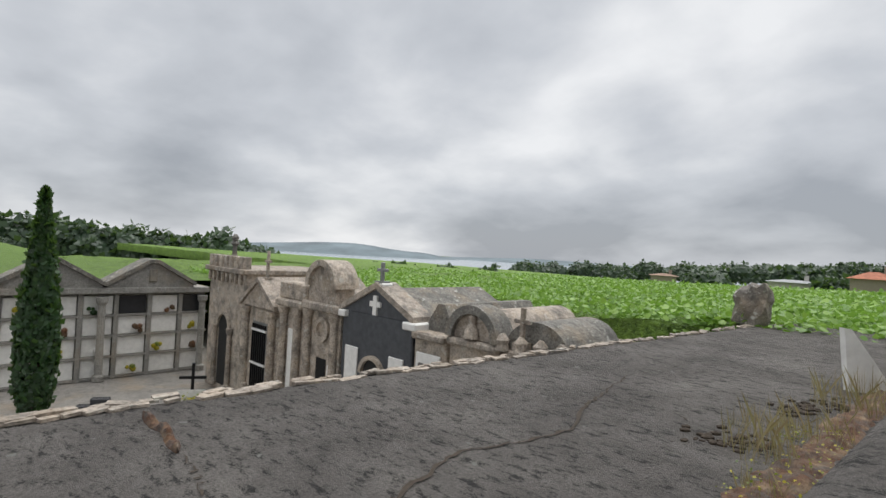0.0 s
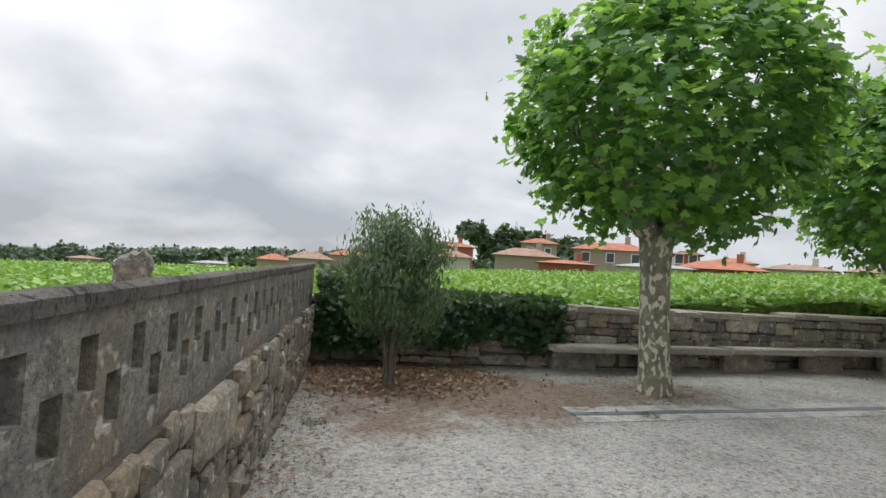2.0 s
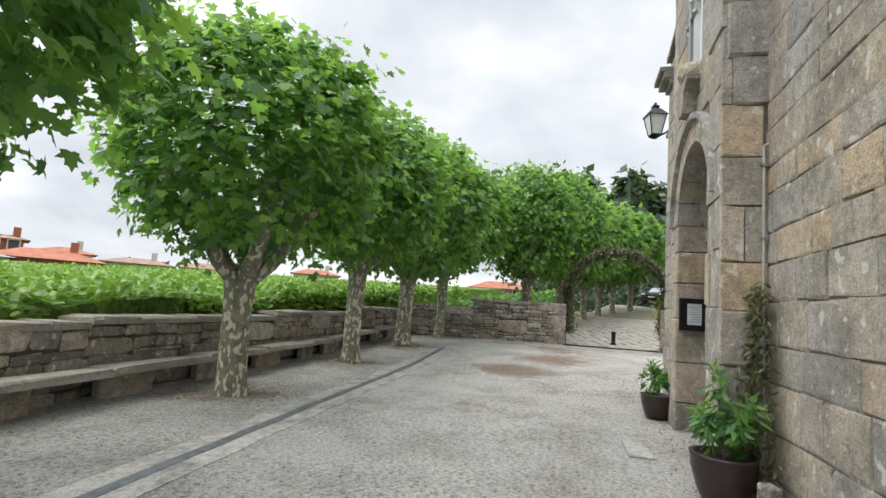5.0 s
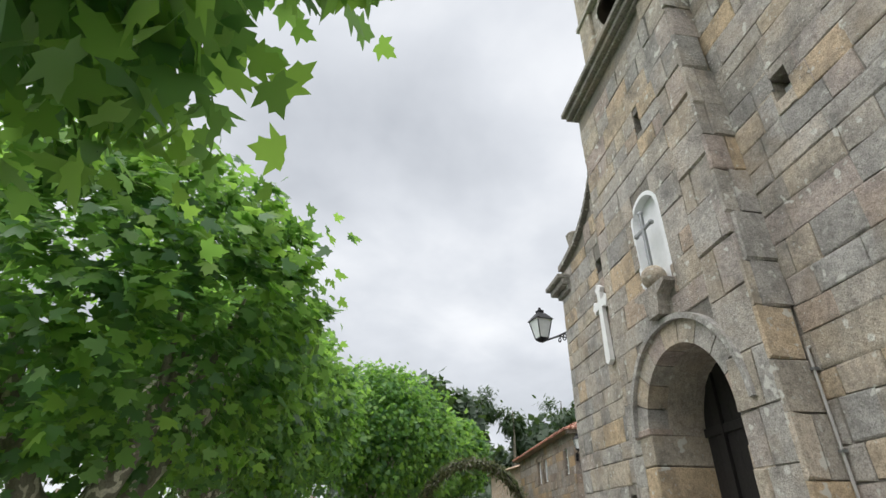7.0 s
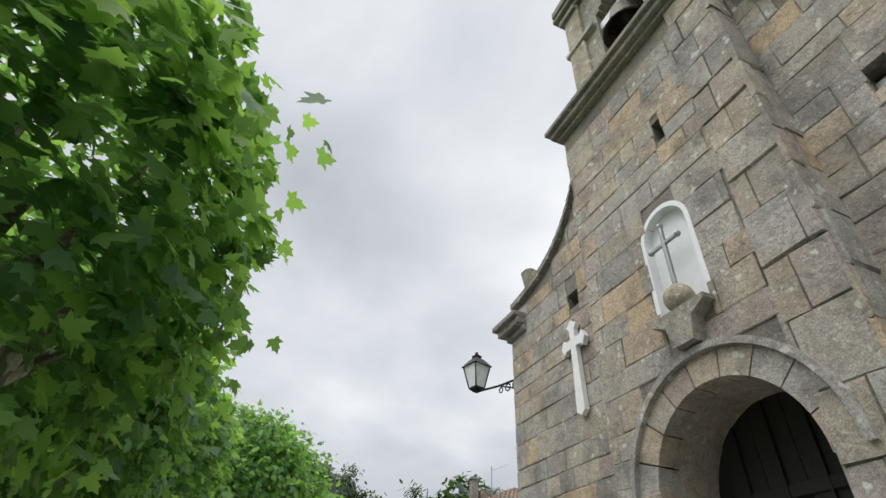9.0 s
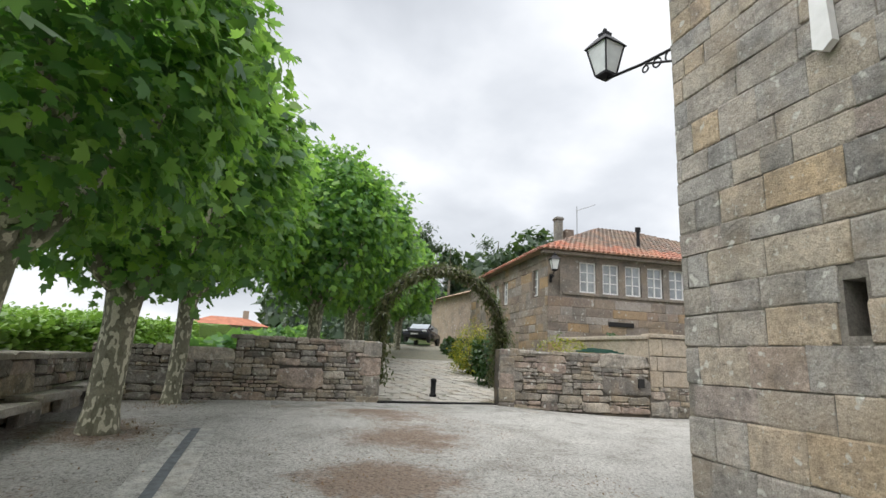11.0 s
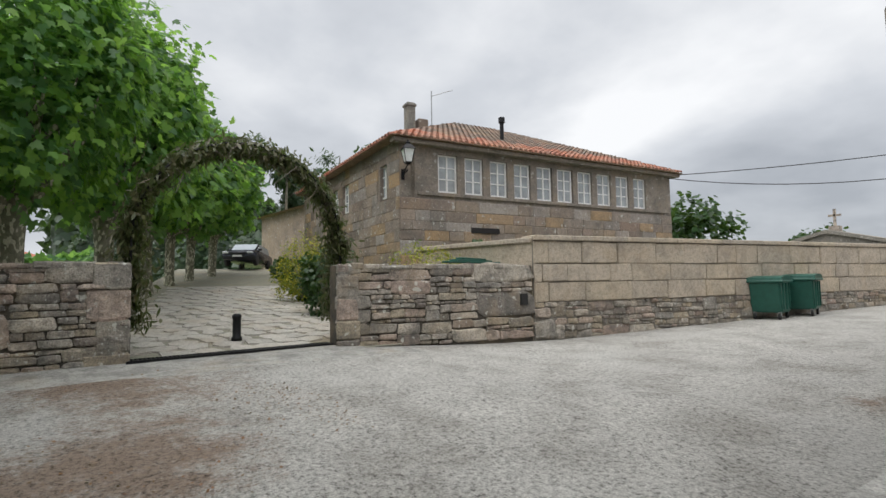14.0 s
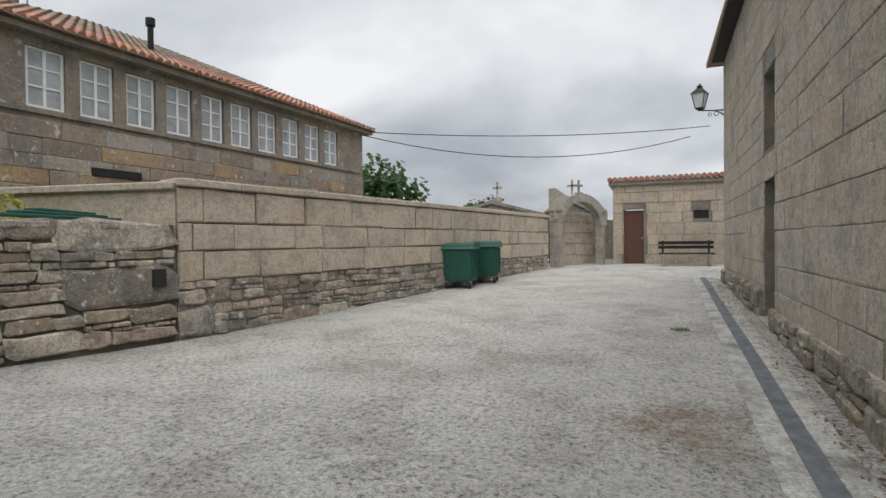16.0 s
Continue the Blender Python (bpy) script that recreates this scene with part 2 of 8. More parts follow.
def bark_material():
    m, nt, b, geo = base_material("plane_tree_bark", 0.85)
    pos = geo.outputs["Position"]
    mp = nt.nodes.new("ShaderNodeMapping")
    mp.inputs["Scale"].default_value = (1, 1, 0.55)
    nt.links.new(pos, mp.inputs["Vector"])
    v = mp.outputs["Vector"]
    n1 = noise_node(nt, v, 9.0, 2.0, 0.4)
    col = ramp_node(nt, n1, [(0.36, (0.16, 0.15, 0.105)), (0.46, (0.235, 0.225, 0.165)), (0.55, (0.2, 0.19, 0.135)), (0.62, (0.27, 0.26, 0.19))])
    pale = ramp_node(nt, noise_node(nt, v, 15.0, 1.5, 0.35), [(0.555, (0, 0, 0)), (0.58, (1, 1, 1))])
    col = mixed(nt, pale, col, (0.6, 0.57, 0.44))
    fine = ramp_node(nt, noise_node(nt, pos, 60.0, 3.0), [(0.3, (0.7, 0.7, 0.7)), (0.6, (1.05, 1.05, 1.05))])
    nt.links.new(mixed(nt, 1.0, col, fine, "MULTIPLY"), b.inputs["Base Color"])
    bump(nt, b, n1, 0.4, 0.02)
    return m


M_BARK = bark_material()


def slab_material():
    """Old roof concrete: grey cement worn down to its grit, dark pits drawn out along the fall, pale spots."""
    m, nt, b, geo = base_material("roof_slab_concrete", 0.95)
    pos = geo.outputs["Position"]
    mp = nt.nodes.new("ShaderNodeMapping")
    mp.inputs["Rotation"].default_value = (0, 0, radians(-25))
    mp.inputs["Scale"].default_value = (1.0, 2.1, 1.0)
    nt.links.new(pos, mp.inputs["Vector"])
    v = mp.outputs["Vector"]
    broad = noise_node(nt, pos, 1.4, 6.0, 0.65)
    col = ramp_node(nt, broad, [(0.32, (0.165, 0.15, 0.138)), (0.5, (0.255, 0.235, 0.218)), (0.68, (0.36, 0.332, 0.305))])
    grit = noise_node(nt, pos, 75.0, 4.0, 0.8)
    col = mixed(nt, 1.0, col, ramp_node(nt, grit, [(0.3, (0.5, 0.5, 0.5)), (0.5, (1, 1, 1)), (0.7, (1.4, 1.38, 1.35))]), "MULTIPLY")
    pits = noise_node(nt, v, 8.0, 9.0, 0.86)
    col = mixed(nt, ramp_node(nt, pits, [(0.53, (0, 0, 0)), (0.57, (0.92, 0.92, 0.92))]), col, (0.028, 0.027, 0.026))
    pale = ramp_node(nt, noise_node(nt, pos, 11.0, 2.0, 0.4), [(0.73, (0, 0, 0)), (0.75, (0.8, 0.8, 0.8))])
    col = mixed(nt, pale, col, (0.42, 0.41, 0.38))
    nt.links.new(col, b.inputs["Base Color"])
    inv = nt.nodes.new("ShaderNodeMath")
    inv.operation = "SUBTRACT"
    nt.links.new(grit, inv.inputs[0])
    nt.links.new(pits, inv.inputs[1])
    bump(nt, b, inv.outputs[0], 1.0, 0.07)
    return m


M_SLAB = slab_material()
M_GREYBARK = stone("grey_bark", [(0.2, 0.18, 0.15)], 0.3, 0.4, 40)


def gravel_material():
    """Pale decomposed-granite court with worn brown bare patches and leaf stains."""
    m, nt, b, geo = base_material("granite_gravel", 0.97)
    pos = geo.outputs["Position"]
    fine = noise_node(nt, pos, 55.0, 5.0, 0.85)
    col = ramp_node(nt, fine, [(0.3, (0.14, 0.135, 0.125)), (0.45, (0.45, 0.44, 0.415)), (0.56, (0.59, 0.58, 0.55)), (0.72, (0.85, 0.84, 0.81))])
    speck = ramp_node(nt, noise_node(nt, pos, 22.0, 6.0, 0.85), [(0.38, (0.22, 0.21, 0.195)), (0.46, (0.9, 0.9, 0.9)), (0.58, (1.26, 1.26, 1.26))])
    col = mixed(nt, 1.0, col, speck, "MULTIPLY")
    mid_n = ramp_node(nt, noise_node(nt, pos, 1.1, 8.0, 0.7), [(0.36, (0.68, 0.668, 0.65)), (0.5, (0.88, 0.88, 0.875)), (0.7, (1.04, 1.04, 1.03))])
    col = mixed(nt, 1.0, col, mid_n, "MULTIPLY")
    # trodden stretches where fine grey dust fills the grit
    dust = ramp_node(nt, noise_node(nt, pos, 0.55, 6.0, 0.62), [(0.52, (0, 0, 0)), (0.64, (0.35, 0.35, 0.35))])
    col = mixed(nt, dust, col, mixed(nt, 0.4, (0.47, 0.475, 0.465), col))
    # bare brown earth under the trees, and a few worn patches
    sep = nt.nodes.new("ShaderNodeSeparateXYZ")
    nt.links.new(pos, sep.inputs[0])
    band = nt.nodes.new("ShaderNodeMapRange")
    band.inputs["From Min"].default_value, band.inputs["From Max"].default_value = 5.9, 7.2
    band.inputs["To Max"].default_value = 0.07
    nt.links.new(sep.outputs["Y"], band.inputs["Value"])
    total = band.outputs[0]
    for px, py, pr, amount in ((16.4, 3.4, 1.5, 0.34), (18.9, 2.5, 1.6, 0.3), (21.3, 2.2, 1.7, 0.24), (22.4, 2.9, 1.2, 0.2), (2.2, 6.9, 2.4, 0.28), (3.6, 6.3, 1.5, 0.24), (1.4, 5.2, 1.1, 0.16), (16.2, -4.3, 0.9, 0.2), (12.0, 3.7, 0.9, 0.13), (5.4, 6.5, 1.5, 0.2), (10.8, 7.0, 1.3, 0.15), (15.4, 7.0, 1.2, 0.14), (19.2, 7.0, 1.6, 0.2)):
        dist = nt.nodes.new("ShaderNodeVectorMath")
        dist.operation = "DISTANCE"
        nt.links.new(pos, dist.inputs[0])
        dist.inputs[1].default_value = (px, py, 0.2)
        mr = nt.nodes.new("ShaderNodeMapRange")
        mr.inputs["From Min"].default_value, mr.inputs["From Max"].default_value = pr, pr * 0.25
        mr.inputs["To Max"].default_value = amount
        nt.links.new(dist.outputs["Value"], mr.inputs["Value"])
        ad = nt.nodes.new("ShaderNodeMath")
        nt.links.new(total, ad.inputs[0])
        nt.links.new(mr.outputs[0], ad.inputs[1])
        total = ad.outputs[0]
    ad = nt.nodes.new("ShaderNodeMath")
    nt.links.new(total, ad.inputs[0])
    nt.links.new(noise_node(nt, pos, 2.4, 10.0, 0.9), ad.inputs[1])
    earth = ramp_node(nt, ad.outputs[0], [(0.6, (0, 0, 0)), (0.77, (0.9, 0.9, 0.9))])
    col = mixed(nt, earth, col, mixed(nt, 1.0, (0.24, 0.175, 0.13), speck, "MULTIPLY"))
    nt.links.new(col, b.inputs["Base Color"])
    bump(nt, b, fine, 0.9, 0.035)
    return m


M_GRAVEL = gravel_material()
M_EARTH = stone("field_grass_earth", [(0.11, 0.16, 0.045)], 0.0, 0.4, 20)
M_CEMGROUND = stone("cemetery_concrete_paving", [(0.27, 0.255, 0.235)], 0.1, 0.4, 40)
M_ROADSTONE = stone("paving_stone", [(0.5, 0.48, 0.44), (0.57, 0.54, 0.49), (0.46, 0.44, 0.405), (0.54, 0.5, 0.44)], 0.1, 0.2, 50)
M_ROADJOINT = stone("paving_joint", [(0.3, 0.29, 0.23)], 0.1, 0.3, 50)


# ---- mesh helpers ----
def link(name, bm, material, parent=None, label="", smooth=False):
    me = bpy.data.meshes.new(name)
    bm.to_mesh(me)
    bm.free()
    for mat in material if isinstance(material, (list, tuple)) else [material]:
        me.materials.append(mat)
    if smooth:
        for p in me.polygons:
            p.use_smooth = True
    ob = new(name, me)
    if parent is not None:
        ob.parent = parent
    if label:
        ob["label"] = label
    return ob


part = link


def empty(name, m, label, category, group="", kind=""):
    ob = new(name)
    ob.matrix_basis = m
    return tagged(ob, label, category, group, kind)


def box(bm, x0, y0, z0, x1, y1, z1, m=None, bevel=0.0):
    r = bmesh.ops.create_cube(bm, size=1.0)
    vs = r["verts"]
    for v in vs:
        v.co = Vector((x0 + (v.co.x + 0.5) * (x1 - x0), y0 + (v.co.y + 0.5) * (y1 - y0), z0 + (v.co.z + 0.5) * (z1 - z0)))
    if bevel:
        es = {e for v in vs for e in v.link_edges}
        r = bmesh.ops.bevel(bm, geom=list(es), offset=bevel, segments=1, affect="EDGES", profile=0.5)
        vs = list({v for f in r["faces"] for v in f.verts} | {v for v in vs if v.is_valid})
    if m is not None:
        bmesh.ops.transform(bm, matrix=m, verts=vs)
    return vs


def boxed(x0, y0, z0, x1, y1, z1, bevel=0.0, m=None):
    bm = bmesh.new()
    box(bm, x0, y0, z0, x1, y1, z1, m, bevel)
    return bm


def tube(bm, pts, radii, sides=8, cap=True):
    """A round limb through the points."""
    rings = []
    for i, p in enumerate(pts):
        p = Vector(p)
        d = (Vector(pts[min(i + 1, len(pts) - 1)]) - Vector(pts[max(i - 1, 0)])).normalized()
        a = d.orthogonal().normalized() if abs(d.z) > 0.99 else d.cross(Vector((0, 0, 1))).normalized()
        c = d.cross(a)
        r = radii[i] if isinstance(radii, (list, tuple)) else radii
        rings.append([bm.verts.new(p + (a * math.cos(k * math.tau / sides) + c * math.sin(k * math.tau / sides)) * r) for k in range(sides)])
    for r0, r1 in zip(rings, rings[1:]):
        for k in range(sides):
            bm.faces.new((r0[k], r0[(k + 1) % sides], r1[(k + 1) % sides], r1[k]))
    if cap:
        bm.faces.new(rings[0][::-1])
        bm.faces.new(rings[-1])


def lathe(bm, profile, sides=20, m=None):
    """Turn (radius, height) pairs round the z axis."""
    rings = []
    for r, z in profile:
        rings.append([bm.verts.new((r * math.cos(k * math.tau / sides), r * math.sin(k * math.tau / sides), z)) for k in range(sides)])
    for r0, r1 in zip(rings, rings[1:]):
        for k in range(sides):
            bm.faces.new((r0[k], r0[(k + 1) % sides], r1[(k + 1) % sides], r1[k]))
    bm.faces.new(rings[0][::-1])
    bm.faces.new(rings[-1])
    if m is not None:
        bmesh.ops.transform(bm, matrix=m, verts=[v for r in rings for v in r])


def prism(bm, outline, y0, y1, m=None):
    """A solid whose (x, z) outline is pushed along y."""
    a = [bm.verts.new((x, y0, z)) for x, z in outline]
    c = [bm.verts.new((x, y1, z)) for x, z in outline]
    bm.faces.new(a)
    bm.faces.new(c[::-1])
    for i in range(len(a)):
        j = (i + 1) % len(a)
        bm.faces.new((a[i], c[i], c[j], a[j]))
    bmesh.ops.recalc_face_normals(bm, faces=bm.faces)
    if m is not None:
        bmesh.ops.transform(bm, matrix=m, verts=a + c)


def line_pose(x0, y0, x1, y1, z=0.0):
    """A pose whose x runs from the first point to the second."""
    return pose(x0, y0, z, 0, 0, math.degrees(math.atan2(y1 - y0, x1 - x0)))


def gz(x, y):
    """Height of the court."""
    a = float(np.interp(x, [4, 9, 16, 19.5, 23.5], [0.02, 0.09, 0.17, 0.34, 0.47]))
    c = 0.2 + 0.03 * max(0.0, -y - 3)
    w = min(1.0, max(0.0, (-y - 1) / 5))
    return a * (1 - w) + c * w


def unit_blocks(n, seed, rough=0.05, bulge=1.0):
    """Bevelled one-metre blocks, worn unevenly; stretched to each stone's size."""
    rng = random.Random(seed)
    out = []
    for _ in range(n):
        bm = bmesh.new()
        if rough > 0.1:
            # field stone: eight uneven corners, rounded towards the face
            rim = []
            for x, z in ((0, 0), (1, 0), (1, 1), (0, 1)):
                cx, cz = rng.uniform(0.06, 0.24), rng.uniform(0.06, 0.26)
                pair = [(x + (cx if x == 0 else -cx), z), (x, z + (cz if z == 0 else -cz))]
                rim += pair if x != z else pair[::-1]
            jog = [(rng.uniform(-0.5, 0.5) * rough * 0.3, rng.uniform(-0.5, 0.5) * rough * 0.4) for _ in rim]
            rings = []
            for y, inset in ((0.0, 0.0), (0.6, 0.0), (0.95, 0.09)):
                rings.append([bm.verts.new(((x + jx - 0.5) * (1 - 2 * inset) + 0.5, y + (bulge * rng.uniform(-0.16, 0.1) if inset else 0), (z + jz - 0.5) * (1 - 2.2 * inset) + 0.5)) for (x, z), (jx, jz) in zip(rim, jog)])
            c = bm.verts.new((rng.uniform(0.35, 0.65), 1.0 + bulge * rng.uniform(-0.08, 0.2), rng.uniform(0.35, 0.65)))
            for i in range(8):
                j = (i + 1) % 8
                for r0, r1 in zip(rings, rings[1:]):
                    bm.faces.new((r0[i], r0[j], r1[j], r1[i]))
                bm.faces.new((rings[2][i], rings[2][j], c))
            bmesh.ops.recalc_face_normals(bm, faces=bm.faces)
            me = bpy.data.meshes.new("block")
            bm.to_mesh(me)
            bm.free()
            out.append(me)
            continue
        b = 0.02
        back = [bm.verts.new((x, 0.0, z)) for x, z in ((0, 0), (1, 0), (1, 1), (0, 1))]
        side = [bm.verts.new((x + rng.uniform(-rough, rough) * 0.4, 0.65, z + rng.uniform(-rough, rough) * 0.6)) for x, z in ((0, 0), (1, 0), (1, 1), (0, 1))]
        face = [bm.verts.new((x + rng.uniform(-rough, rough) * 0.5, 1.0 + bulge * rng.uniform(-0.25, 0.1), z + rng.uniform(-rough, rough) * 0.7)) for x, z in ((b, b * 1.3), (1 - b, b * 1.3), (1 - b, 1 - b * 1.3), (b, 1 - b * 1.3))]
        c = bm.verts.new((rng.uniform(0.35, 0.65), 1.0 + bulge * rng.uniform(-0.1, 0.25), rng.uniform(0.35, 0.65)))
        for i in range(4):
            j = (i + 1) % 4
            bm.faces.new((back[i], back[j], side[j], side[i]))
            bm.faces.new((side[i], side[j], face[j], face[i]))
            bm.faces.new((face[i], face[j], c))
        bmesh.ops.recalc_face_normals(bm, faces=bm.faces)
        me = bpy.data.meshes.new("block")
        bm.to_mesh(me)
        bm.free()
        out.append(me)
    return out


def rubble_cells(rng, length, height, course, width):
    """Random rubble: bands of uneven height, cut again and again into stones of many sizes."""
    out = []

    def cut(x, z, w, h):
        r = rng.choice((0.55, 0.7, 0.85, 1.0, 1.3, 2.0))
        if h > course[1] * r and h > course[0] * 1.6 or h > w * 1.15 and h > course[0] * 1.8:
            f = rng.uniform(0.25, 0.75)
            cut(x, z, w, h * f)
            cut(x, z + h * f, w, h * (1 - f))
        elif w > width[1] * r or w > h * 4.2 and w > width[0] * 1.8:
            f = rng.uniform(0.22, 0.78)
            cut(x, z, w * f, h)
            cut(x + w * f, z, w * (1 - f), h)
        else:
            out.append((x, z, w, h))
    z = 0.0
    while z < height - 0.03:
        h = rng.uniform(course[1] * 1.0, course[1] * 1.9)
        h = height - z if height - z - h < course[1] * 0.7 else h
        x = 0.0
        while x < length - 0.01:
            w = rng.uniform(width[1] * 0.9, width[1] * 1.9)
            w = length - x if length - x - w < width[0] else w
            cut(x, z, w, h)
            x += w
        z += h
    return out


def stones(parent, m, length, height, inside, material, name="stone", course=(0.3, 0.45), width=(0.5, 1.0), gap=0.012, proud=0.03, seed=1, limit=300, rough=0.05, loose=0.0):
    """Coursed stones on the plane of pose m (x along, z up, +y out). inside(x, z) tells where the wall is solid."""
    rng = random.Random(seed)
    meshes = []
    for me in unit_blocks(9 if loose else 7, seed, rough, 1.0 if rough > 0.1 else 0.45):
        me.materials.append(material)
        meshes.append(me)
    z, made, rest = 0.0, 0, []
    if loose:
        z, rest = height, rubble_cells(rng, length, height, course, width)
    while z < height - 0.04:
        h = min(rng.uniform(*course), height - z)
        if height - z - h < course[0] * 0.5:
            h = height - z
        x = -rng.uniform(0, width[0])
        while x < length:
            w = rng.uniform(*width)
            x0, x1 = max(0.0, x), min(length, x + w)
            x += w
            if x1 - x0 < 0.08:
                continue
            n = 9
            ok = [all(inside(x0 + (x1 - x0) * (k + 0.5) / n, zz) for zz in (z + h * 0.12, z + h * 0.88)) for k in range(n)]
            k = 0
            while k < n:
                if ok[k]:
                    e = k
                    while e + 1 < n and ok[e + 1]:
                        e += 1
                    a, c = x0 + (x1 - x0) * k / n, x0 + (x1 - x0) * (e + 1) / n
                    if c - a > 0.06:
                        rest.append((a, z, c - a, h))
                    k = e + 1
                else:
                    k += 1
        z += h
    rows = rest
    for a, zz, w, h in rows[:limit * 3]:
        ob = new(name, rng.choice(meshes))
        ob.parent = parent
        dz, dh, turn = (rng.uniform(-0.06, 0.06) * h * loose, h * (1 + loose * rng.uniform(-0.08, 0.12)), loose * rng.uniform(-3.0, 3.0) * min(1.0, 0.35 / w))
        ob.matrix_basis = m @ pose(a + gap / 2, -0.005, zz + gap / 2 + dz, 0, turn, rng.uniform(-0.3, 0.3)) @ Matrix.Diagonal((w - gap, proud * rng.uniform(0.75, 1.25) * (1 + loose * rng.uniform(-0.4, 0.6)) + 0.005, dh - gap, 1))
        made += 1
    return made


# ---- ground ----
def grid_sheet(name, xs, ys, height, material, label):
    bm = bmesh.new()
    vs = [[bm.verts.new((x, y, height(x, y))) for x in xs] for y in ys]
    for j in range(len(ys) - 1):
        for i in range(len(xs) - 1):
            bm.faces.new((vs[j][i], vs[j][i + 1], vs[j + 1][i + 1], vs[j + 1][i]))
    return tagged(link(name, bm, material, None, "", True), label, "ground", "", "structure")


def court_height(x, y):
    return gz(x, y) + 0.012 * noise.noise((x * 0.9, y * 0.9, 0)) + 0.006 * noise.noise((x * 3, y * 3, 5))


def land_height(x, y):
    d = math.hypot(x - 10, y)
    base = -0.9 - 0.6 * min(1.0, max(0.0, (d - 30) / 80))
    if x < 20:
        base -= min(30.0, 0.034 * max(0.0, d - 60) * min(1.0, (20 - x) / 60))
    if x > 24:
        base = max(base, min(2.2, 0.5 + (x - 24) * 0.095) - 0.25) if y < 8.4 else base
    if x < 0.3 and y < 12:
        base = -2.9
    return base


grid_sheet("ground_court", [-0.4 + 0.3 * i for i in range(82)], [-24 + 0.3 * i for i in range(111)], court_height, M_GRAVEL, "pale decomposed granite gravel court with worn brown patches")
far = [-2500, -900, -400, -200, -120, -80, -60, -45, -35, -25, -18, -12, -6, -3, 0.1, 0.4, 6, 12, 18, 24, 28, 34, 40, 50, 70, 100, 160, 300, 700, 2500]
fary = [-2500, -900, -400, -200, -120, -80, -60, -45, -35, -25, -18, -12, -6, 0, 4, 8.6, 9.0, 11.9, 12.1, 16, 22, 30, 45, 70, 110, 200, 400, 900, 2500]
grid_sheet("ground", far, fary, lambda x, y: land_height(x, y) - 0.05, M_EARTH, "earth of the fields round the churchyard")

# ---- church ----
FX0, FY0, FX1, FY1 = 6.2, 0.70, 15.0, 0.40
WING = line_pose(FX0, FY0, FX1, FY1)
TOWER = WING @ pose(0, 0.34, 0)
FLEN = math.hypot(FX1 - FX0, FY1 - FY0)
T0, T1 = 3.02, 6.08            # tower front along the facade
DOOR_C, DOOR_R, DOOR_S = 4.55, 0.9, 2.95   # centre, radius, springing


def facade_top(u):
    if T0 <= u <= T1:
        return 9.0
    d = (T0 - u) if u < T0 else (u - T1)
    return 6.85 + 2.15 * math.exp(-d / 0.75) if d > 0.02 else 9.0


def in_door(u, z, grow=0.0):
    r = DOOR_R + grow
    if abs(u - DOOR_C) > r:
        return False
    return z < DOOR_S or (u - DOOR_C) ** 2 + (z - DOOR_S) ** 2 < r * r


def in_niche(u, z):
    return abs(u - 4.58) < 0.36 and 4.62 < z < 5.72 or (u - 4.58) ** 2 + (z - 5.72) ** 2 < 0.36 ** 2


def in_facade_holes(u, z):
    return (abs(u - 6.92) < 0.11 and 1.88 < z < 2.38) or (abs(u - 6.85) < 0.13 and 6.0 < z < 6.28) or (abs(u - 2.2) < 0.13 and 5.75 < z < 6.1) or (abs(u - 4.25) < 0.07 and 7.0 < z < 7.4)


church = empty("church", pose(0, 0, 0), "old granite parish church with curved gable, bell tower and arched doorway", "church")


def wall_with_holes(name, x0, x1, top, y0, y1, holes, material, parent, m, cell=0.09):
    """A thick wall from small cells, left open where holes(u, z) says so; front, back, reveals and top."""
    bm = bmesh.new()
    nx = max(1, round((x1 - x0) / cell))
    xs = [x0 + (x1 - x0) * i / nx for i in range(nx + 1)]
    zmax = max(top(x) for x in xs)
    nz = round(zmax / cell)
    zs = [zmax * k / nz for k in range(nz + 1)]
    solid = [[zs[k] < top((xs[i] + xs[i + 1]) / 2) - 0.02 and not holes((xs[i] + xs[i + 1]) / 2, (zs[k] + zs[k + 1]) / 2) for i in range(nx)] for k in range(nz)]
    cache = {}

    def v(i, k, y):
        key = (i, k, y)
        if key not in cache:
            cache[key] = bm.verts.new((xs[i], y, min(zs[k], top(xs[i]))))
        return cache[key]

    def quad(*keys):
        vs = [v(*key) for key in keys]
        if len({q.index if q.index >= 0 else id(q) for q in vs}) == 4:
            bm.faces.new(vs)

    def is_solid(i, k):
        return 0 <= i < nx and 0 <= k < nz and solid[k][i]
    for k in range(nz):
        for i in range(nx):
            if not solid[k][i]:
                continue
            quad((i, k, y1), (i, k + 1, y1), (i + 1, k + 1, y1), (i + 1, k, y1))
            quad((i, k, y0), (i + 1, k, y0), (i + 1, k + 1, y0), (i, k + 1, y0))
            if not is_solid(i - 1, k):
                quad((i, k, y0), (i, k + 1, y0), (i, k + 1, y1), (i, k, y1))
            if not is_solid(i + 1, k):
                quad((i + 1, k, y0), (i + 1, k, y1), (i + 1, k + 1, y1), (i + 1, k + 1, y0))
            if not is_solid(i, k + 1):
                quad((i, k + 1, y0), (i + 1, k + 1, y0), (i + 1, k + 1, y1), (i, k + 1, y1))
            if not is_solid(i, k - 1):
                quad((i, k, y0), (i, k, y1), (i + 1, k, y1), (i + 1, k, y0))
    ob = link(name, bm, material, parent)
    ob.matrix_basis = m
    return ob


def no_hole(u, z):
    return False


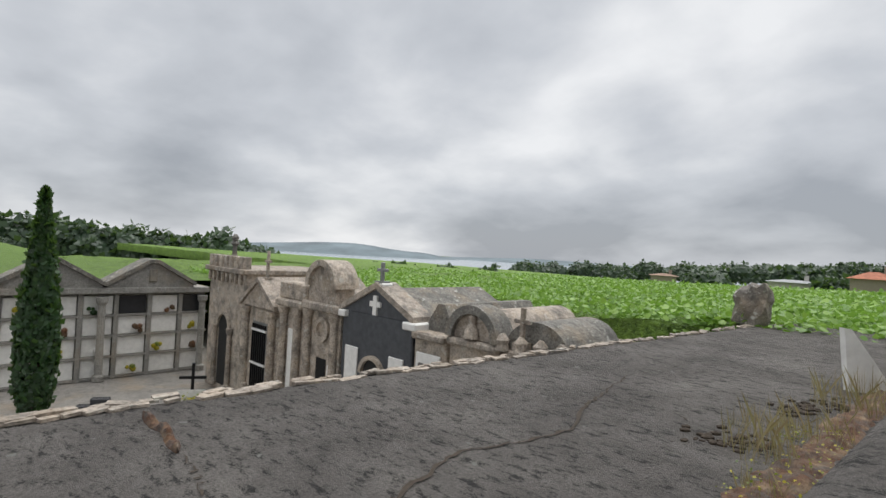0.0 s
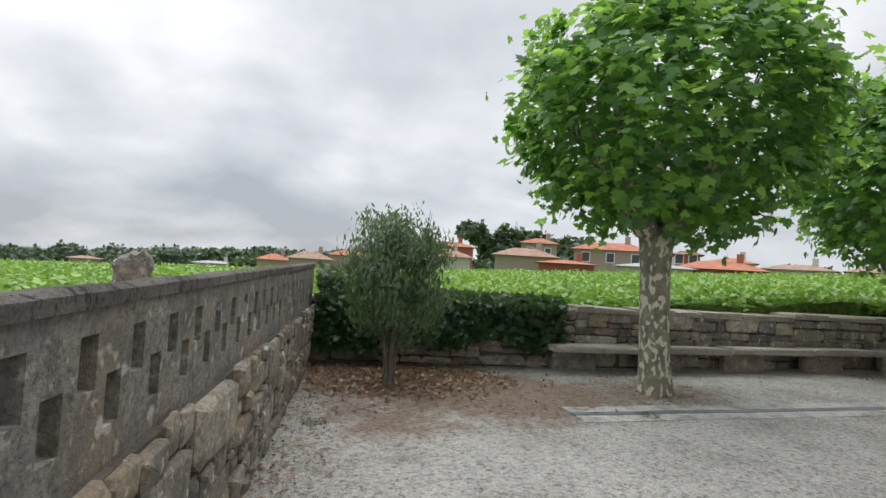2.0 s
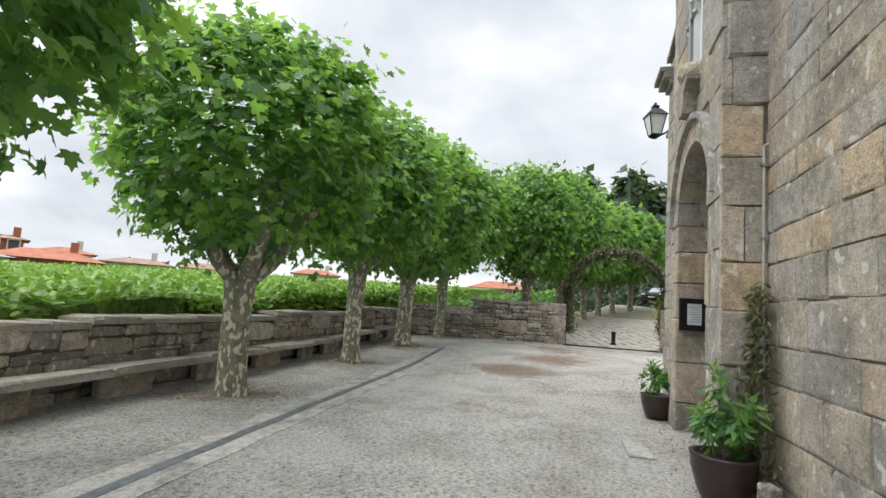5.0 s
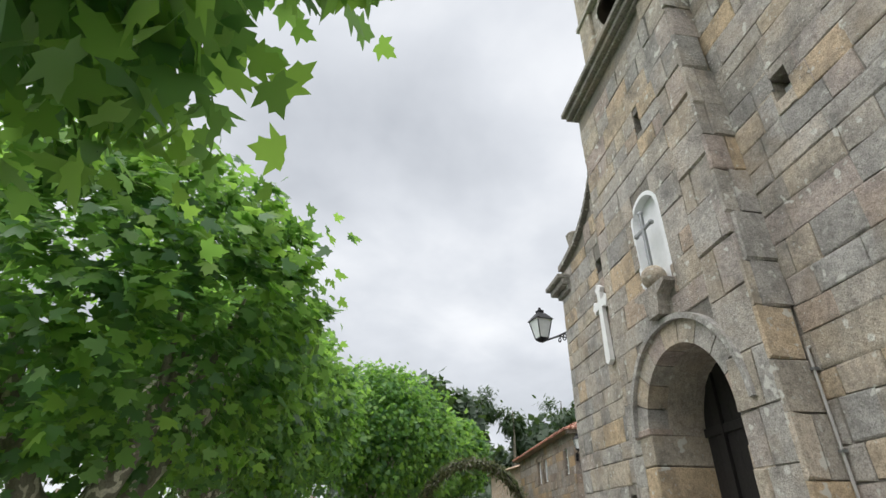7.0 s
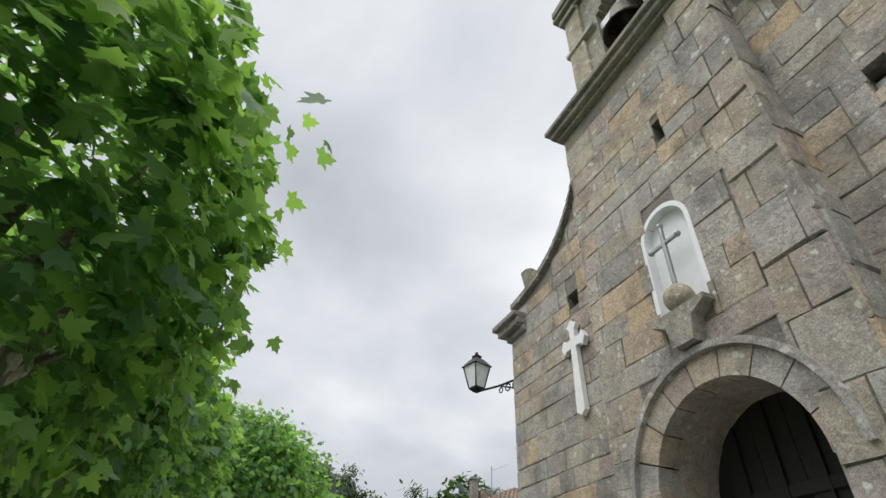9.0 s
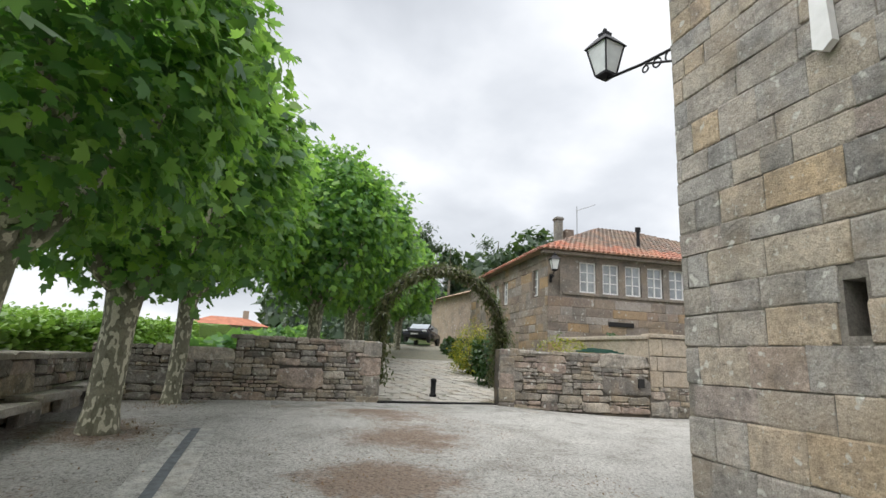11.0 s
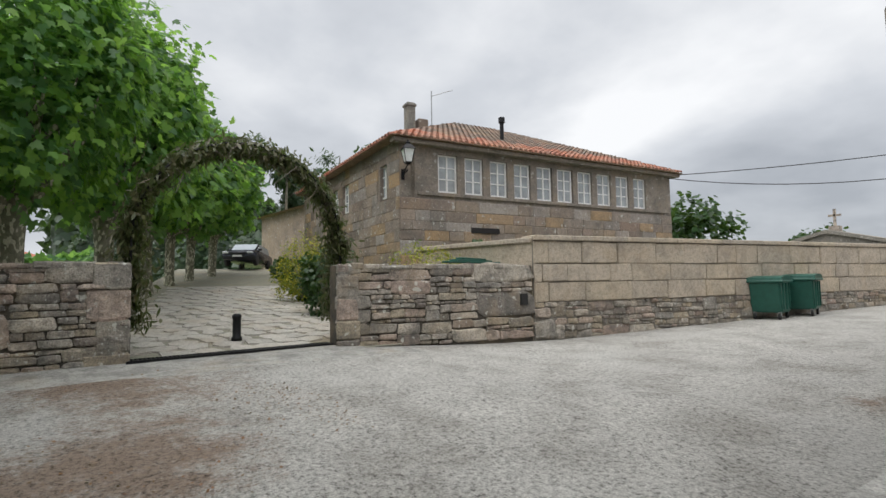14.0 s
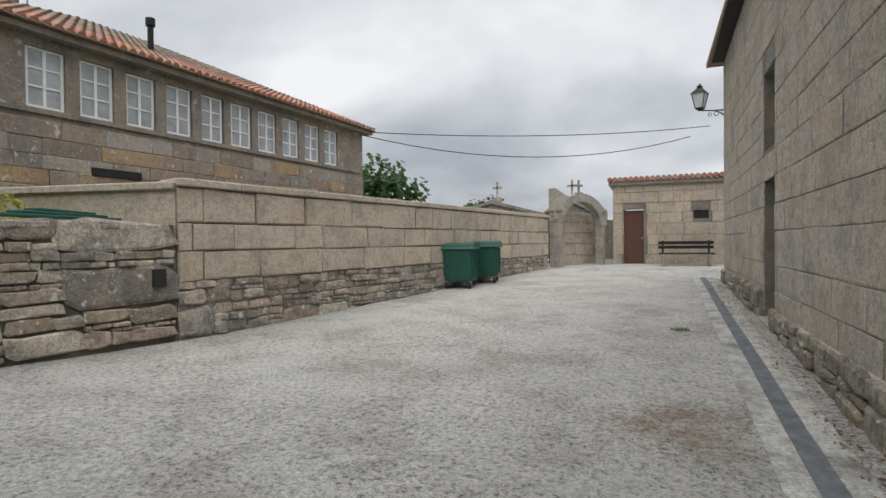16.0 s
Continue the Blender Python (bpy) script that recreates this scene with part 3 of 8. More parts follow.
front_wall = wall_with_holes("front_wall", 0, FLEN, facade_top, -0.75, 0.0, lambda u, z: in_door(u, z, 0.07) or in_facade_holes(u, z), M_MORTAR, church, WING)
tower_wall = wall_with_holes("tower_wall", T0, T1, lambda u: 9.0, 0.001, 0.34, lambda u, z: in_door(u, z, 0.06) or in_niche(u, z) or in_facade_holes(u, z), M_MORTAR, church, WING, 0.06)

SX0, SY0, SX1, SY1 = 15.0, 0.40, 14.72, -15.4   # side wall along the alley
SLEN = math.hypot(SX1 - SX0, SY1 - SY0)
SIDE = line_pose(SX0, SY0, SX1, SY1)


def side_u(y):
    return (SY0 - y) * SLEN / (SY0 - SY1)


def in_side_holes(u, z):
    return abs(u - side_u(-8.95)) < 0.45 and (z < 2.5 or 3.0 < z < 4.2)


side_wall = wall_with_holes("side_wall", 0.35, SLEN, lambda u: 6.3, -0.7, 0.0, in_side_holes, M_MORTAR, church, SIDE, 0.15)
for nm, x0, y0, x1, y1 in (("west_wall", 6.8, -15.2, 6.8, -0.05), ("back_wall", 14.4, -15.3, 6.3, -15.3)):
    bm = boxed(0, 0, 0, math.hypot(x1 - x0, y1 - y0), 0.6, 6.3)
    ob = link(nm, bm, M_SIDE, church)
    ob.matrix_basis = line_pose(x0, y0, x1, y1)
bm = bmesh.new()
prism(bm, [(5.9, 6.3), (15.1, 6.3), (15.1, 6.42), (10.6, 8.6), (5.9, 6.42)], -15.8, -0.35)
link("roof", bm, M_OLDTILE, church, "old tiled nave roof")

# ---- cemetery parapet and roof slab ----
PAR = line_pose(-0.53, -6.0, 0.60, 8.68)
PLEN = math.hypot(1.13, 14.68)


def par_top(u):
    return 1.40 + 0.011 * max(0, u - 6)


def slot_holes(u, z):
    if u < 6.3 or u > 14.2:
        return False
    upper, lower = (u - 7.2) % 0.335 < 0.09, (u - 7.3675) % 0.335 < 0.09
    return upper and 1.155 < z < 1.315 or lower and 1.03 < z < 1.185


parapet = tagged(wall_with_holes("wall_parapet", 0, PLEN, lambda u: par_top(u), -0.0, 0.13, slot_holes, M_CONCRETE, None, PAR, 0.0335), "weathered lichen-stained concrete parapet with slots", "wall", "", "structure")
for u0, u1, y0, y1 in ((0, PLEN, -0.012, 0.15),):
    bm = bmesh.new()
    n = 60
    ring = []
    for i in range(n + 1):
        u = u0 + (u1 - u0) * i / n
        j = 0.008 * noise.noise((u * 4, 0, 0))
        z = par_top(u) - 0.012
        ring.append([bm.verts.new((u, y, zz)) for y, zz in ((y0, z), (y0 + j, z + 0.045), (y0 + 0.03, z + 0.062 + j), (y1 - 0.03, z + 0.05 + j), (y1, z + 0.03), (y1, z))])
    for r0, r1 in zip(ring, ring[1:]):
        for k in range(6):
            bm.faces.new((r0[k], r1[k], r1[(k + 1) % 6], r0[(k + 1) % 6]))
    cap = link("coping", bm, M_SLAB, None)
    cap.matrix_basis = PAR
    tagged(cap, "rough weathered concrete coping on the parapet", "coping", "", "structure")

SLAB_Z = 0.89
bm = bmesh.new()
top = []
nx, ny = 24, 70
for j in range(ny + 1):
    y = -3.5 + 14.0 * j / ny
    x0, x1 = -3.05 + 0.1 * (y - 0.3), -0.49 + 0.0743 * (y + 6) - 0.14
    row = []
    for i in range(nx + 1):
        x = x0 + (x1 - x0) * i / nx
        row.append(bm.verts.new((x + (0.03 * noise.noise((0, y * 3, 1)) if i == 0 else 0), y, SLAB_Z + 0.012 * noise.noise((x * 1.3, y * 1.3, 0)) - 0.02 * (i == 0))))
    top.append(row)
for j in range(ny):
    for i in range(nx):
        bm.faces.new((top[j][i], top[j][i + 1], top[j + 1][i + 1], top[j + 1][i]))
r = bmesh.ops.extrude_face_region(bm, geom=list(bm.faces))
bmesh.ops.translate(bm, vec=(0, 0, -0.16), verts=[v for v in r["geom"] if isinstance(v, bmesh.types.BMVert)])
bmesh.ops.recalc_face_normals(bm, faces=bm.faces)
tagged(link("slab_roof", bm, M_SLAB), "cracked dark grey concrete roof slab over burial niches", "roof slab", "", "structure")
tagged(link("wall_under_slab", boxed(-2.6, -3.4, -2.0, -0.2, 10.0, 0.72), M_CONCRETE), "plain concrete wall of the niche block", "wall", "", "structure")

# rubble foot of the parapet
foot = tagged(link("wall_foot", boxed(0, -0.035, -0.3, PLEN - 0.02, -0.004, 0.9), M_GAP), "mossy rubble stone foot of the parapet wall", "wall", "", "structure")
foot.matrix_basis = PAR
stones(foot, pose(PLEN - 0.02, -0.035, 0, 0, 0, 180), 9.6, 0.91, lambda u, z: True, M_MOSSRUBBLE, course=(0.08, 0.34), width=(0.14, 0.45), proud=0.04, seed=4, rough=0.42, loose=1.0, gap=0.014)


# ---- rubble walls round the court ----
def rubble_wall(name, x0, y0, x1, y1, base, height, thick, label, side=1, course=(0.06, 0.3), width=(0.14, 0.75), seed=1, cap=True, material=None, both=False):
    """A thick dry-stone wall; its stones face to the left of the line when side is 1."""
    m = line_pose(x0, y0, x1, y1, base)
    ln = math.hypot(x1 - x0, y1 - y0)
    core = link(name, boxed(0, -thick, -0.5, ln, -0.03, height - (0.06 if cap else 0.02)), M_GAP)
    core.matrix_basis = m
    tagged(core, label, "wall", "", "structure")
    stones(core, pose(0, -0.03, 0), ln, height - (0.08 if cap else 0), lambda u, z: True, material or M_RUBBLE, course=course, width=width, proud=0.045, seed=seed, rough=0.42, loose=0.9, gap=0.014)
    if both:
        stones(core, pose(ln, -thick, 0, 0, 0, 180), ln, height - 0.08, lambda u, z: True, material or M_RUBBLE, course=course, width=width, proud=0.05, seed=seed + 50, rough=0.26, loose=0.8)
    if cap:
        rng = random.Random(seed + 9)
        u = 0.0
        meshes = unit_blocks(5, seed + 3, 0.05)
        for me in meshes:
            me.materials.append(M_COPING)
        while u < ln - 0.05:
            w = min(rng.uniform(0.5, 1.2), ln - u)
            ob = new("coping_stone", rng.choice(meshes))
            ob.parent = core
            ob.matrix_basis = pose(u + 0.005, -thick - 0.03, height - 0.085, 90, 0, 0) @ Matrix.Diagonal((w - 0.012, 0.1, -(thick + 0.07), 1))
            u += w
    return core


# bench wall along the trees, in stretches that follow the rising court
LOW = [(23.0, 8.25), (18.5, 8.32), (14.0, 8.36), (9.5, 8.38), (5.0, 8.4), (0.5, 8.66)]
for k, ((ax, ay), (bx, by)) in enumerate(zip(LOW, LOW[1:])):
    zb = (gz(ax, ay) + gz(bx, by)) / 2
    rubble_wall("wall_bench_%d" % (k + 1), ax, ay, bx, by, zb, 1.0, 0.5, "low rubble stone wall with flat coping beside a vineyard", seed=20 + k, course=(0.08, 0.36), width=(0.2, 0.95))
bench_meshes = unit_blocks(5, 77, 0.04)
for me in bench_meshes:
    me.materials.append(M_COPING)
x, k = 4.4, 0
rng_b = random.Random(5)
while x < 22.6:
    w = rng_b.uniform(1.1, 1.9)
    y = 8.36 - 0.003 * x
    b = empty("stone_bench", pose(x, y, gz(x + w / 2, 8) - 0.02), "long granite slab bench built against the wall", "bench", "slab benches along the wall")
    seat = new("seat", bench_meshes[k % 5])
    seat.parent = b
    seat.matrix_basis = pose(0.0, -0.5, 0.36, 90, 0, 0) @ Matrix.Diagonal((w - 0.008, 0.1, -0.46, 1))
    part("base", boxed(0.1, -0.2, -0.1, w * 0.55, -0.06, 0.36, 0.02), M_RUBBLE, b)
    x += w
    k += 1

gate_1 = rubble_wall("wall_gate_1", 23.42, 2.22, 23.35, 5.6, 0.45, 1.5, 0.55, "rubble stone wall beside the gateway", seed=31, both=True, cap=False)
rubble_wall("wall_gate_2", 23.37, 5.58, 22.75, 8.3, 0.44, 1.18, 0.5, "rubble stone wall curving to the corner", seed=32, cap=False)
gate_3 = rubble_wall("wall_gate_3", 22.6, -5.2, 23.31, -1.02, 0.38, 1.56, 0.55, "rubble stone wall with a small drain hole", seed=33, cap=False)
rng_q = random.Random(14)
for core, u, top in ((gate_1, 0.0, 1.5), (gate_3, math.hypot(0.7, 4.13), 1.56)):
    z = -0.1
    while z < top - 0.05:
        h = min(rng_q.uniform(0.26, 0.5), top - z)
        h = top - z if top - z - h < 0.15 else h
        w = rng_q.uniform(0.3, 0.62)
        part("quoin", boxed(u - (0.05 if u < 1 else w), -0.58, z + 0.006, u + (w if u < 1 else 0.05), 0.035 + rng_q.uniform(-0.015, 0.012), z + h - 0.006, 0.025), M_RUBBLE, core)
        z += h
# loose flat stones bed the top of the gateway walls
for core, ln, top in ((gate_1, 3.38, 1.5), (gate_3, 4.19, 1.56)):
    u = 0.1
    while u < ln - 0.3:
        w = rng_q.uniform(0.25, 0.7)
        part("top_stone", boxed(u, -0.55, top - 0.1, u + w - 0.02, 0.02 + rng_q.uniform(-0.02, 0.02), top + rng_q.uniform(-0.025, 0.035), 0.025), M_RUBBLE, core)
        u += w

# new block wall in front of the long house
NW = line_pose(20.0, -18.8, 22.6, -5.25)
NLEN = math.hypot(2.6, 13.55)
core = tagged(link("wall_blocks", boxed(0, -0.4, 0.2, NLEN, -0.02, 2.5), M_MORTAR), "wall of large new cream granite blocks over an old rubble foot", "wall", "", "structure")
core.matrix_basis = NW
stones(core, pose(0, -0.02, 1.12), NLEN, 1.34, lambda u, z: True, M_NEWSTONE, course=(0.38, 0.52), width=(0.55, 1.5), proud=0.05, seed=41, rough=0.07, gap=0.022)
stones(core, pose(0, -0.04, 0.3), NLEN, 0.82, lambda u, z: True, M_RUBBLE, course=(0.07, 0.3), width=(0.16, 0.7), proud=0.05, seed=42, rough=0.42, loose=0.9, gap=0.014)
u = 0.0
while u < NLEN - 0.02:
    w = min(1.6, NLEN - u)
    c = part("coping_stone", boxed(u + 0.004, -0.47, 2.47, u + w - 0.004, 0.07, 2.58, 0.015), M_NEWSTONE, core)
    u += w
wing = tagged(link("wall_return", boxed(0, 0, 0.2, 3.6, 0.35, 2.42), M_NEWSTONE), "cream granite return of the block wall", "wall", "", "structure")
wing.matrix_basis = line_pose(22.72, -5.6, 26.3, -4.9)
wc = part("coping_stone", boxed(-0.02, -0.06, 2.42, 3.7, 0.41, 2.53, 0.015), M_NEWSTONE, wing)

# ---- church stonework ----
stones(front_wall, pose(0, 0, 0), FLEN, 9.05, lambda u, z: (u < T0 - 0.02 or u > T1 + 0.02) and z < facade_top(u) - 0.06 and not in_facade_holes(u, z), M_ASHLAR, course=(0.25, 0.42), width=(0.3, 0.85), seed=51, proud=0.018, gap=0.013, rough=0.08)
stones(tower_wall, pose(0, 0.34, 0), T1, 9.0, lambda u, z: u > T0 + 0.62 and z < 8.95 and not in_door(u, z, 0.3) and not in_niche(u, z) and not in_facade_holes(u, z), M_ASHLAR, course=(0.25, 0.42), width=(0.28, 0.8), seed=52, proud=0.018, gap=0.013, rough=0.08)
# corner pier of the tower
stones(tower_wall, pose(T0 - 0.02, 0.34, 0), 0.63, 8.95, lambda u, z: True, M_ASHLAR, course=(0.45, 0.62), width=(0.63, 0.64), proud=0.06, seed=53, gap=0.008)
stones(tower_wall, pose(T0, 0.0, 0, 0, 0, 90), 0.42, 8.95, lambda u, z: True, M_ASHLAR, course=(0.45, 0.62), width=(0.42, 0.43), proud=0.05, seed=54, gap=0.008)
stones(tower_wall, pose(T1, 0.34, 0, 0, 0, -90), 0.34, 8.95, lambda u, z: True, M_ASHLAR, course=(0.4, 0.5), width=(0.34, 0.35), proud=0.04, seed=55, gap=0.008)
stones(front_wall, pose(0, -0.75, 0, 0, 0, 90), 0.75, 6.9, lambda u, z: True, M_ASHLAR, course=(0.4, 0.5), width=(0.4, 0.75), seed=58)
stones(side_wall, pose(0.0, 0, 0.0), SLEN, 6.25, lambda u, z: z > 0.2 and not in_side_holes(u, z), M_SIDE, course=(0.36, 0.52), width=(0.6, 1.3), seed=56, proud=0.014)
plinth = part("plinth", boxed(0.1, -0.05, -0.3, side_u(-8.5) - 0.02, 0.07, 0.62, 0.02), M_RUBBLE, side_wall)
plinth = part("plinth", boxed(side_u(-9.4) + 0.02, -0.05, -0.3, SLEN, 0.07, 0.85, 0.02), M_RUBBLE, side_wall)
for u0, u1, h, sd in ((0.1, side_u(-8.5) - 0.02, 0.62, 81), (side_u(-9.4) + 0.02, SLEN, 0.85, 82)):
    stones(side_wall, pose(u0, 0.06, 0.1), u1 - u0, h - 0.08, lambda u, z: True, M_MOSSRUBBLE, course=(0.1, 0.4), width=(0.2, 0.7), proud=0.05, seed=sd, rough=0.42, loose=0.8, gap=0.014)
stones(bpy.data.objects["west_wall"], pose(0, 0.6, 0, 0, 0, 0), 15.1, 6.2, lambda u, z: u > 9.0, M_ASHLAR, course=(0.36, 0.5), width=(0.5, 1.1), seed=57)


def arch_ring(bm, c, s, r0, r1, y0, y1, a0, a1, steps=3):
    vs = []
    for k in range(steps + 1):
        a = a0 + (a1 - a0) * k / steps
        for r in (r0, r1):
            for y in (y0, y1):
                vs.append(bm.verts.new((c + r * math.cos(a), y, s + r * math.sin(a))))
    for k in range(steps):
        b = k * 4
        a_, b_, c_, d_ = vs[b], vs[b + 1], vs[b + 2], vs[b + 3]
        e_, f_, g_, h_ = vs[b + 4], vs[b + 5], vs[b + 6], vs[b + 7]
        for q in ((a_, e_, f_, b_), (c_, d_, h_, g_), (a_, c_, g_, e_), (b_, f_, h_, d_)):
            bm.faces.new(q)
    bm.faces.new((vs[0], vs[1], vs[3], vs[2]))
    bm.faces.new((vs[-4], vs[-2], vs[-1], vs[-3]))
    bmesh.ops.recalc_face_normals(bm, faces=bm.faces)


for k in range(9):
    bm = bmesh.new()
    a0 = math.pi * k / 9 + 0.008
    arch_ring(bm, DOOR_C, DOOR_S, DOOR_R - 0.01, DOOR_R + 0.27, 0.1, 0.38, a0, math.pi * (k + 1) / 9 - 0.008)
    part("voussoir", bm, M_ASHLAR, tower_wall)
bm = bmesh.new()
arch_ring(bm, DOOR_C, DOOR_S, DOOR_R + 0.27, DOOR_R + 0.34, 0.3, 0.44, 0, math.pi, 24)
part("hood_mould", bm, M_ASHLAR, tower_wall)
z = 0.05
rng_j = random.Random(8)
while z < DOOR_S - 0.05:
    h = min(rng_j.uniform(0.4, 0.6), DOOR_S - z)
    for s in (-1, 1):
        x0 = DOOR_C + s * (DOOR_R - 0.01)
        x1 = DOOR_C + s * (DOOR_R + 0.3)
        part("jamb_stone", boxed(min(x0, x1), -0.74, z + 0.005, max(x0, x1), 0.375 + rng_j.uniform(-0.01, 0.01), z + h - 0.005, 0.014), M_ASHLAR, tower_wall)
    z += h
for s in (-1, 1):
    xc = DOOR_C + s * (DOOR_R + 0.2)
    part("impost", boxed(xc - 0.22, 0.05, DOOR_S - 0.02, xc + 0.2, 0.395, DOOR_S + 0.08, 0.02), M_ASHLAR, tower_wall)
# smooth soffit behind the voussoirs, then near-black boards for the dark behind the grille
bm = bmesh.new()
arch_ring(bm, DOOR_C, DOOR_S, DOOR_R, DOOR_R + 0.14, -0.74, 0.12, 0, math.pi, 28)
part("arch_soffit", bm, M_SIDE, tower_wall)
door = empty("church_door", WING @ pose(DOOR_C, -0.42, 0.02), "tall arched church doorway, near-black boards and bars for the dark inside its grille", "door")
for k in range(9):
    w = 2 * DOOR_R / 9
    x0 = -DOOR_R + k * w
    xm = x0 + w / 2
    h = DOOR_S + math.sqrt(max(0.01, DOOR_R ** 2 - min(abs(x0), abs(x0 + w)) ** 2)) if abs(xm) > 0.05 else DOOR_S + DOOR_R
    part("board", boxed(x0 + 0.006, -0.05, 0, x0 + w - 0.006, 0.0 + 0.012 * (k % 2), h, 0.006), M_NEARBLACK, door)
    if k % 2:
        part("bar", boxed(x0 - 0.012, 0.0, 0, x0 + 0.012, 0.045, h - 0.08), M_NEARBLACK, door)
for z in (0.5, 1.6, 2.9):
    part("rail", boxed(-DOOR_R, 0.0, z, DOOR_R, 0.035, z + 0.11, 0.006), M_NEARBLACK, door)
part("backing", boxed(-DOOR_R, -0.09, 0, DOOR_R, -0.055, DOOR_S + DOOR_R), M_RUBBERSHADE, door)

# niche with its ball, cross and bracket
bm = bmesh.new()
arch_ring(bm, 4.58, 5.72, 0.33, 0.39, 0.1, 0.356, 0, math.pi, 16)
part("niche_arch", bm, M_NICHEWHITE, tower_wall, "white painted niche arch")
for x0 in (4.19, 4.91):
    part("niche_side", boxed(x0, 0.1, 4.62, x0 + 0.06, 0.356, 5.72), M_NICHEWHITE, tower_wall, "white painted niche side")
part("niche_back", boxed(4.2, 0.1, 4.6, 4.96, 0.23, 6.08), M_NICHEWHITE, tower_wall, "white painted niche back")
bm = bmesh.new()
prism(bm, [(4.2, 4.62), (4.96, 4.62), (4.96, 4.57), (4.76, 4.47), (4.71, 4.22), (4.45, 4.22), (4.4, 4.47), (4.2, 4.57)], 0.2, 0.52)
part("bracket", bm, M_ASHLAR, tower_wall)
bm = bmesh.new()
bmesh.ops.create_uvsphere(bm, u_segments=20, v_segments=14, radius=0.165, matrix=pose(4.58, 0.4, 4.785))
ball = part("stone_ball", bm, M_ASHLAR, tower_wall, "", True)
bm = bmesh.new()
box(bm, 4.555, 0.38, 4.95, 4.605, 0.43, 5.78, None, 0.008)
box(bm, 4.37, 0.385, 5.5, 4.79, 0.425, 5.55, None, 0.008)
for xx, zz in ((4.37, 5.525), (4.79, 5.525), (4.58, 5.78)):
    bmesh.ops.create_uvsphere(bm, u_segments=8, v_segments=6, radius=0.04, matrix=pose(xx, 0.405, zz))
nc = part("niche_cross", bm, M_GREYMETAL, tower_wall, "grey metal cross on the stone ball")

wall_cross = empty("wall_cross", WING @ pose(6.87, 0.06, 4.36), "white painted budded cross fixed to the granite wall", "cross")
bm = bmesh.new()
prism(bm, [(-0.09, 0.0), (0.0, -0.06), (0.09, 0.0), (0.06, 0.95), (0.17, 0.95), (0.22, 0.9), (0.29, 1.02), (0.22, 1.14), (0.17, 1.09), (0.06, 1.09), (0.06, 1.24), (0.12, 1.31), (0.0, 1.4), (-0.12, 1.31), (-0.06, 1.24), (-0.06, 1.09), (-0.17, 1.09), (-0.22, 1.14), (-0.29, 1.02), (-0.22, 0.9), (-0.17, 0.95), (-0.06, 0.95)], -0.03, 0.05)
part("cross_body", bm, M_WHITE, wall_cross)

# cornices, volute copings, belfry, corner urn
for z0, z1, o in ((8.93, 9.01, 0.08), (9.01, 9.13, 0.17), (9.13, 9.23, 0.24)):
    part("tower_cornice", boxed(T0 - o, -1.6, z0, T1 + o, 0.36 + o, z1, 0.012), M_CORNICE, church).matrix_basis = WING
for s in (-1, 1):
    n = 20
    for k in range(n):
        a, b = (T1 + (FLEN - T1 - 0.15) * k / n, T1 + (FLEN - T1 - 0.15) * (k + 1) / n) if s > 0 else (T0 - (T0 - 0.1) * k / n, T0 - (T0 - 0.1) * (k + 1) / n)
        za, zb = facade_top(a + s * 0.03), facade_top(b)
        bm = bmesh.new()
        prism(bm, [(a, za - 0.02), (b, zb - 0.02), (b, zb + 0.09), (a, za + 0.09)], -0.8, 0.1)
        part("volute_coping", bm, M_CORNICE, front_wall)
for z0, z1, o in ((6.3, 6.42, 0.08), (6.42, 6.56, 0.2), (6.56, 6.66, 0.28)):
    part("cornice_course", boxed(FLEN - 0.55, -0.75, z0, FLEN + o, o, z1, 0.012), M_CORNICE, church).matrix_basis = WING
    part("cornice_course", boxed(-o, -0.75, z0, 0.5, o, z1, 0.012), M_CORNICE, church).matrix_basis = WING
for u in (FLEN - 0.3, 0.3):
    bm = bmesh.new()
    box(bm, -0.2, -0.2, 0, 0.2, 0.2, 0.32, None, 0.02)
    lathe(bm, [(0.13, 0.32), (0.1, 0.42), (0.12, 0.6), (0.17, 0.86), (0.18, 0.92), (0.13, 0.98), (0.05, 1.02)], 14)
    part("urn", bm, M_ASHLAR, church).matrix_basis = WING @ pose(u, -0.3, 6.85)
B0, B1, BZ, BT, BD = T0 + 0.12, T1 - 0.35, 9.23, 12.45, 2.0
belfry = empty("belfry", WING @ pose(0, 0, 0), "open granite belfry with arched openings and bronze bell", "belfry")
bc = (B0 + B1) / 2
ft = wall_with_holes("front", B0, B1, lambda u: BT, -0.25, 0.12, lambda u, z: z < BZ or abs(u - bc) < 0.5 and BZ + 0.25 < z < 11.2 or (u - bc) ** 2 + (z - 11.2) ** 2 < 0.25, M_ASHLAR, belfry, pose(0, 0, 0), 0.1)
bk = wall_with_holes("back", B0, B1, lambda u: BT, -BD, -BD + 0.35, lambda u, z: z < BZ or abs(u - bc) < 0.5 and BZ + 0.25 < z < 11.2 or (u - bc) ** 2 + (z - 11.2) ** 2 < 0.25, M_ASHLAR, belfry, pose(0, 0, 0), 0.1)
for u in (B0, B1):
    sd = wall_with_holes("side", 0.36, BD - 0.26, lambda u: BT, -0.35 if u == B1 else 0.0, 0.0 if u == B1 else 0.35, lambda v, z: z < BZ or abs(v - 0.95) < 0.42 and BZ + 0.25 < z < 11.1 or (v - 0.95) ** 2 + (z - 11.1) ** 2 < 0.42 ** 2, M_ASHLAR, belfry, pose(u, 0.12, 0, 0, 0, -90), 0.1)
    sd.matrix_basis = pose(u, 0.12, 0, 0, 0, -90)
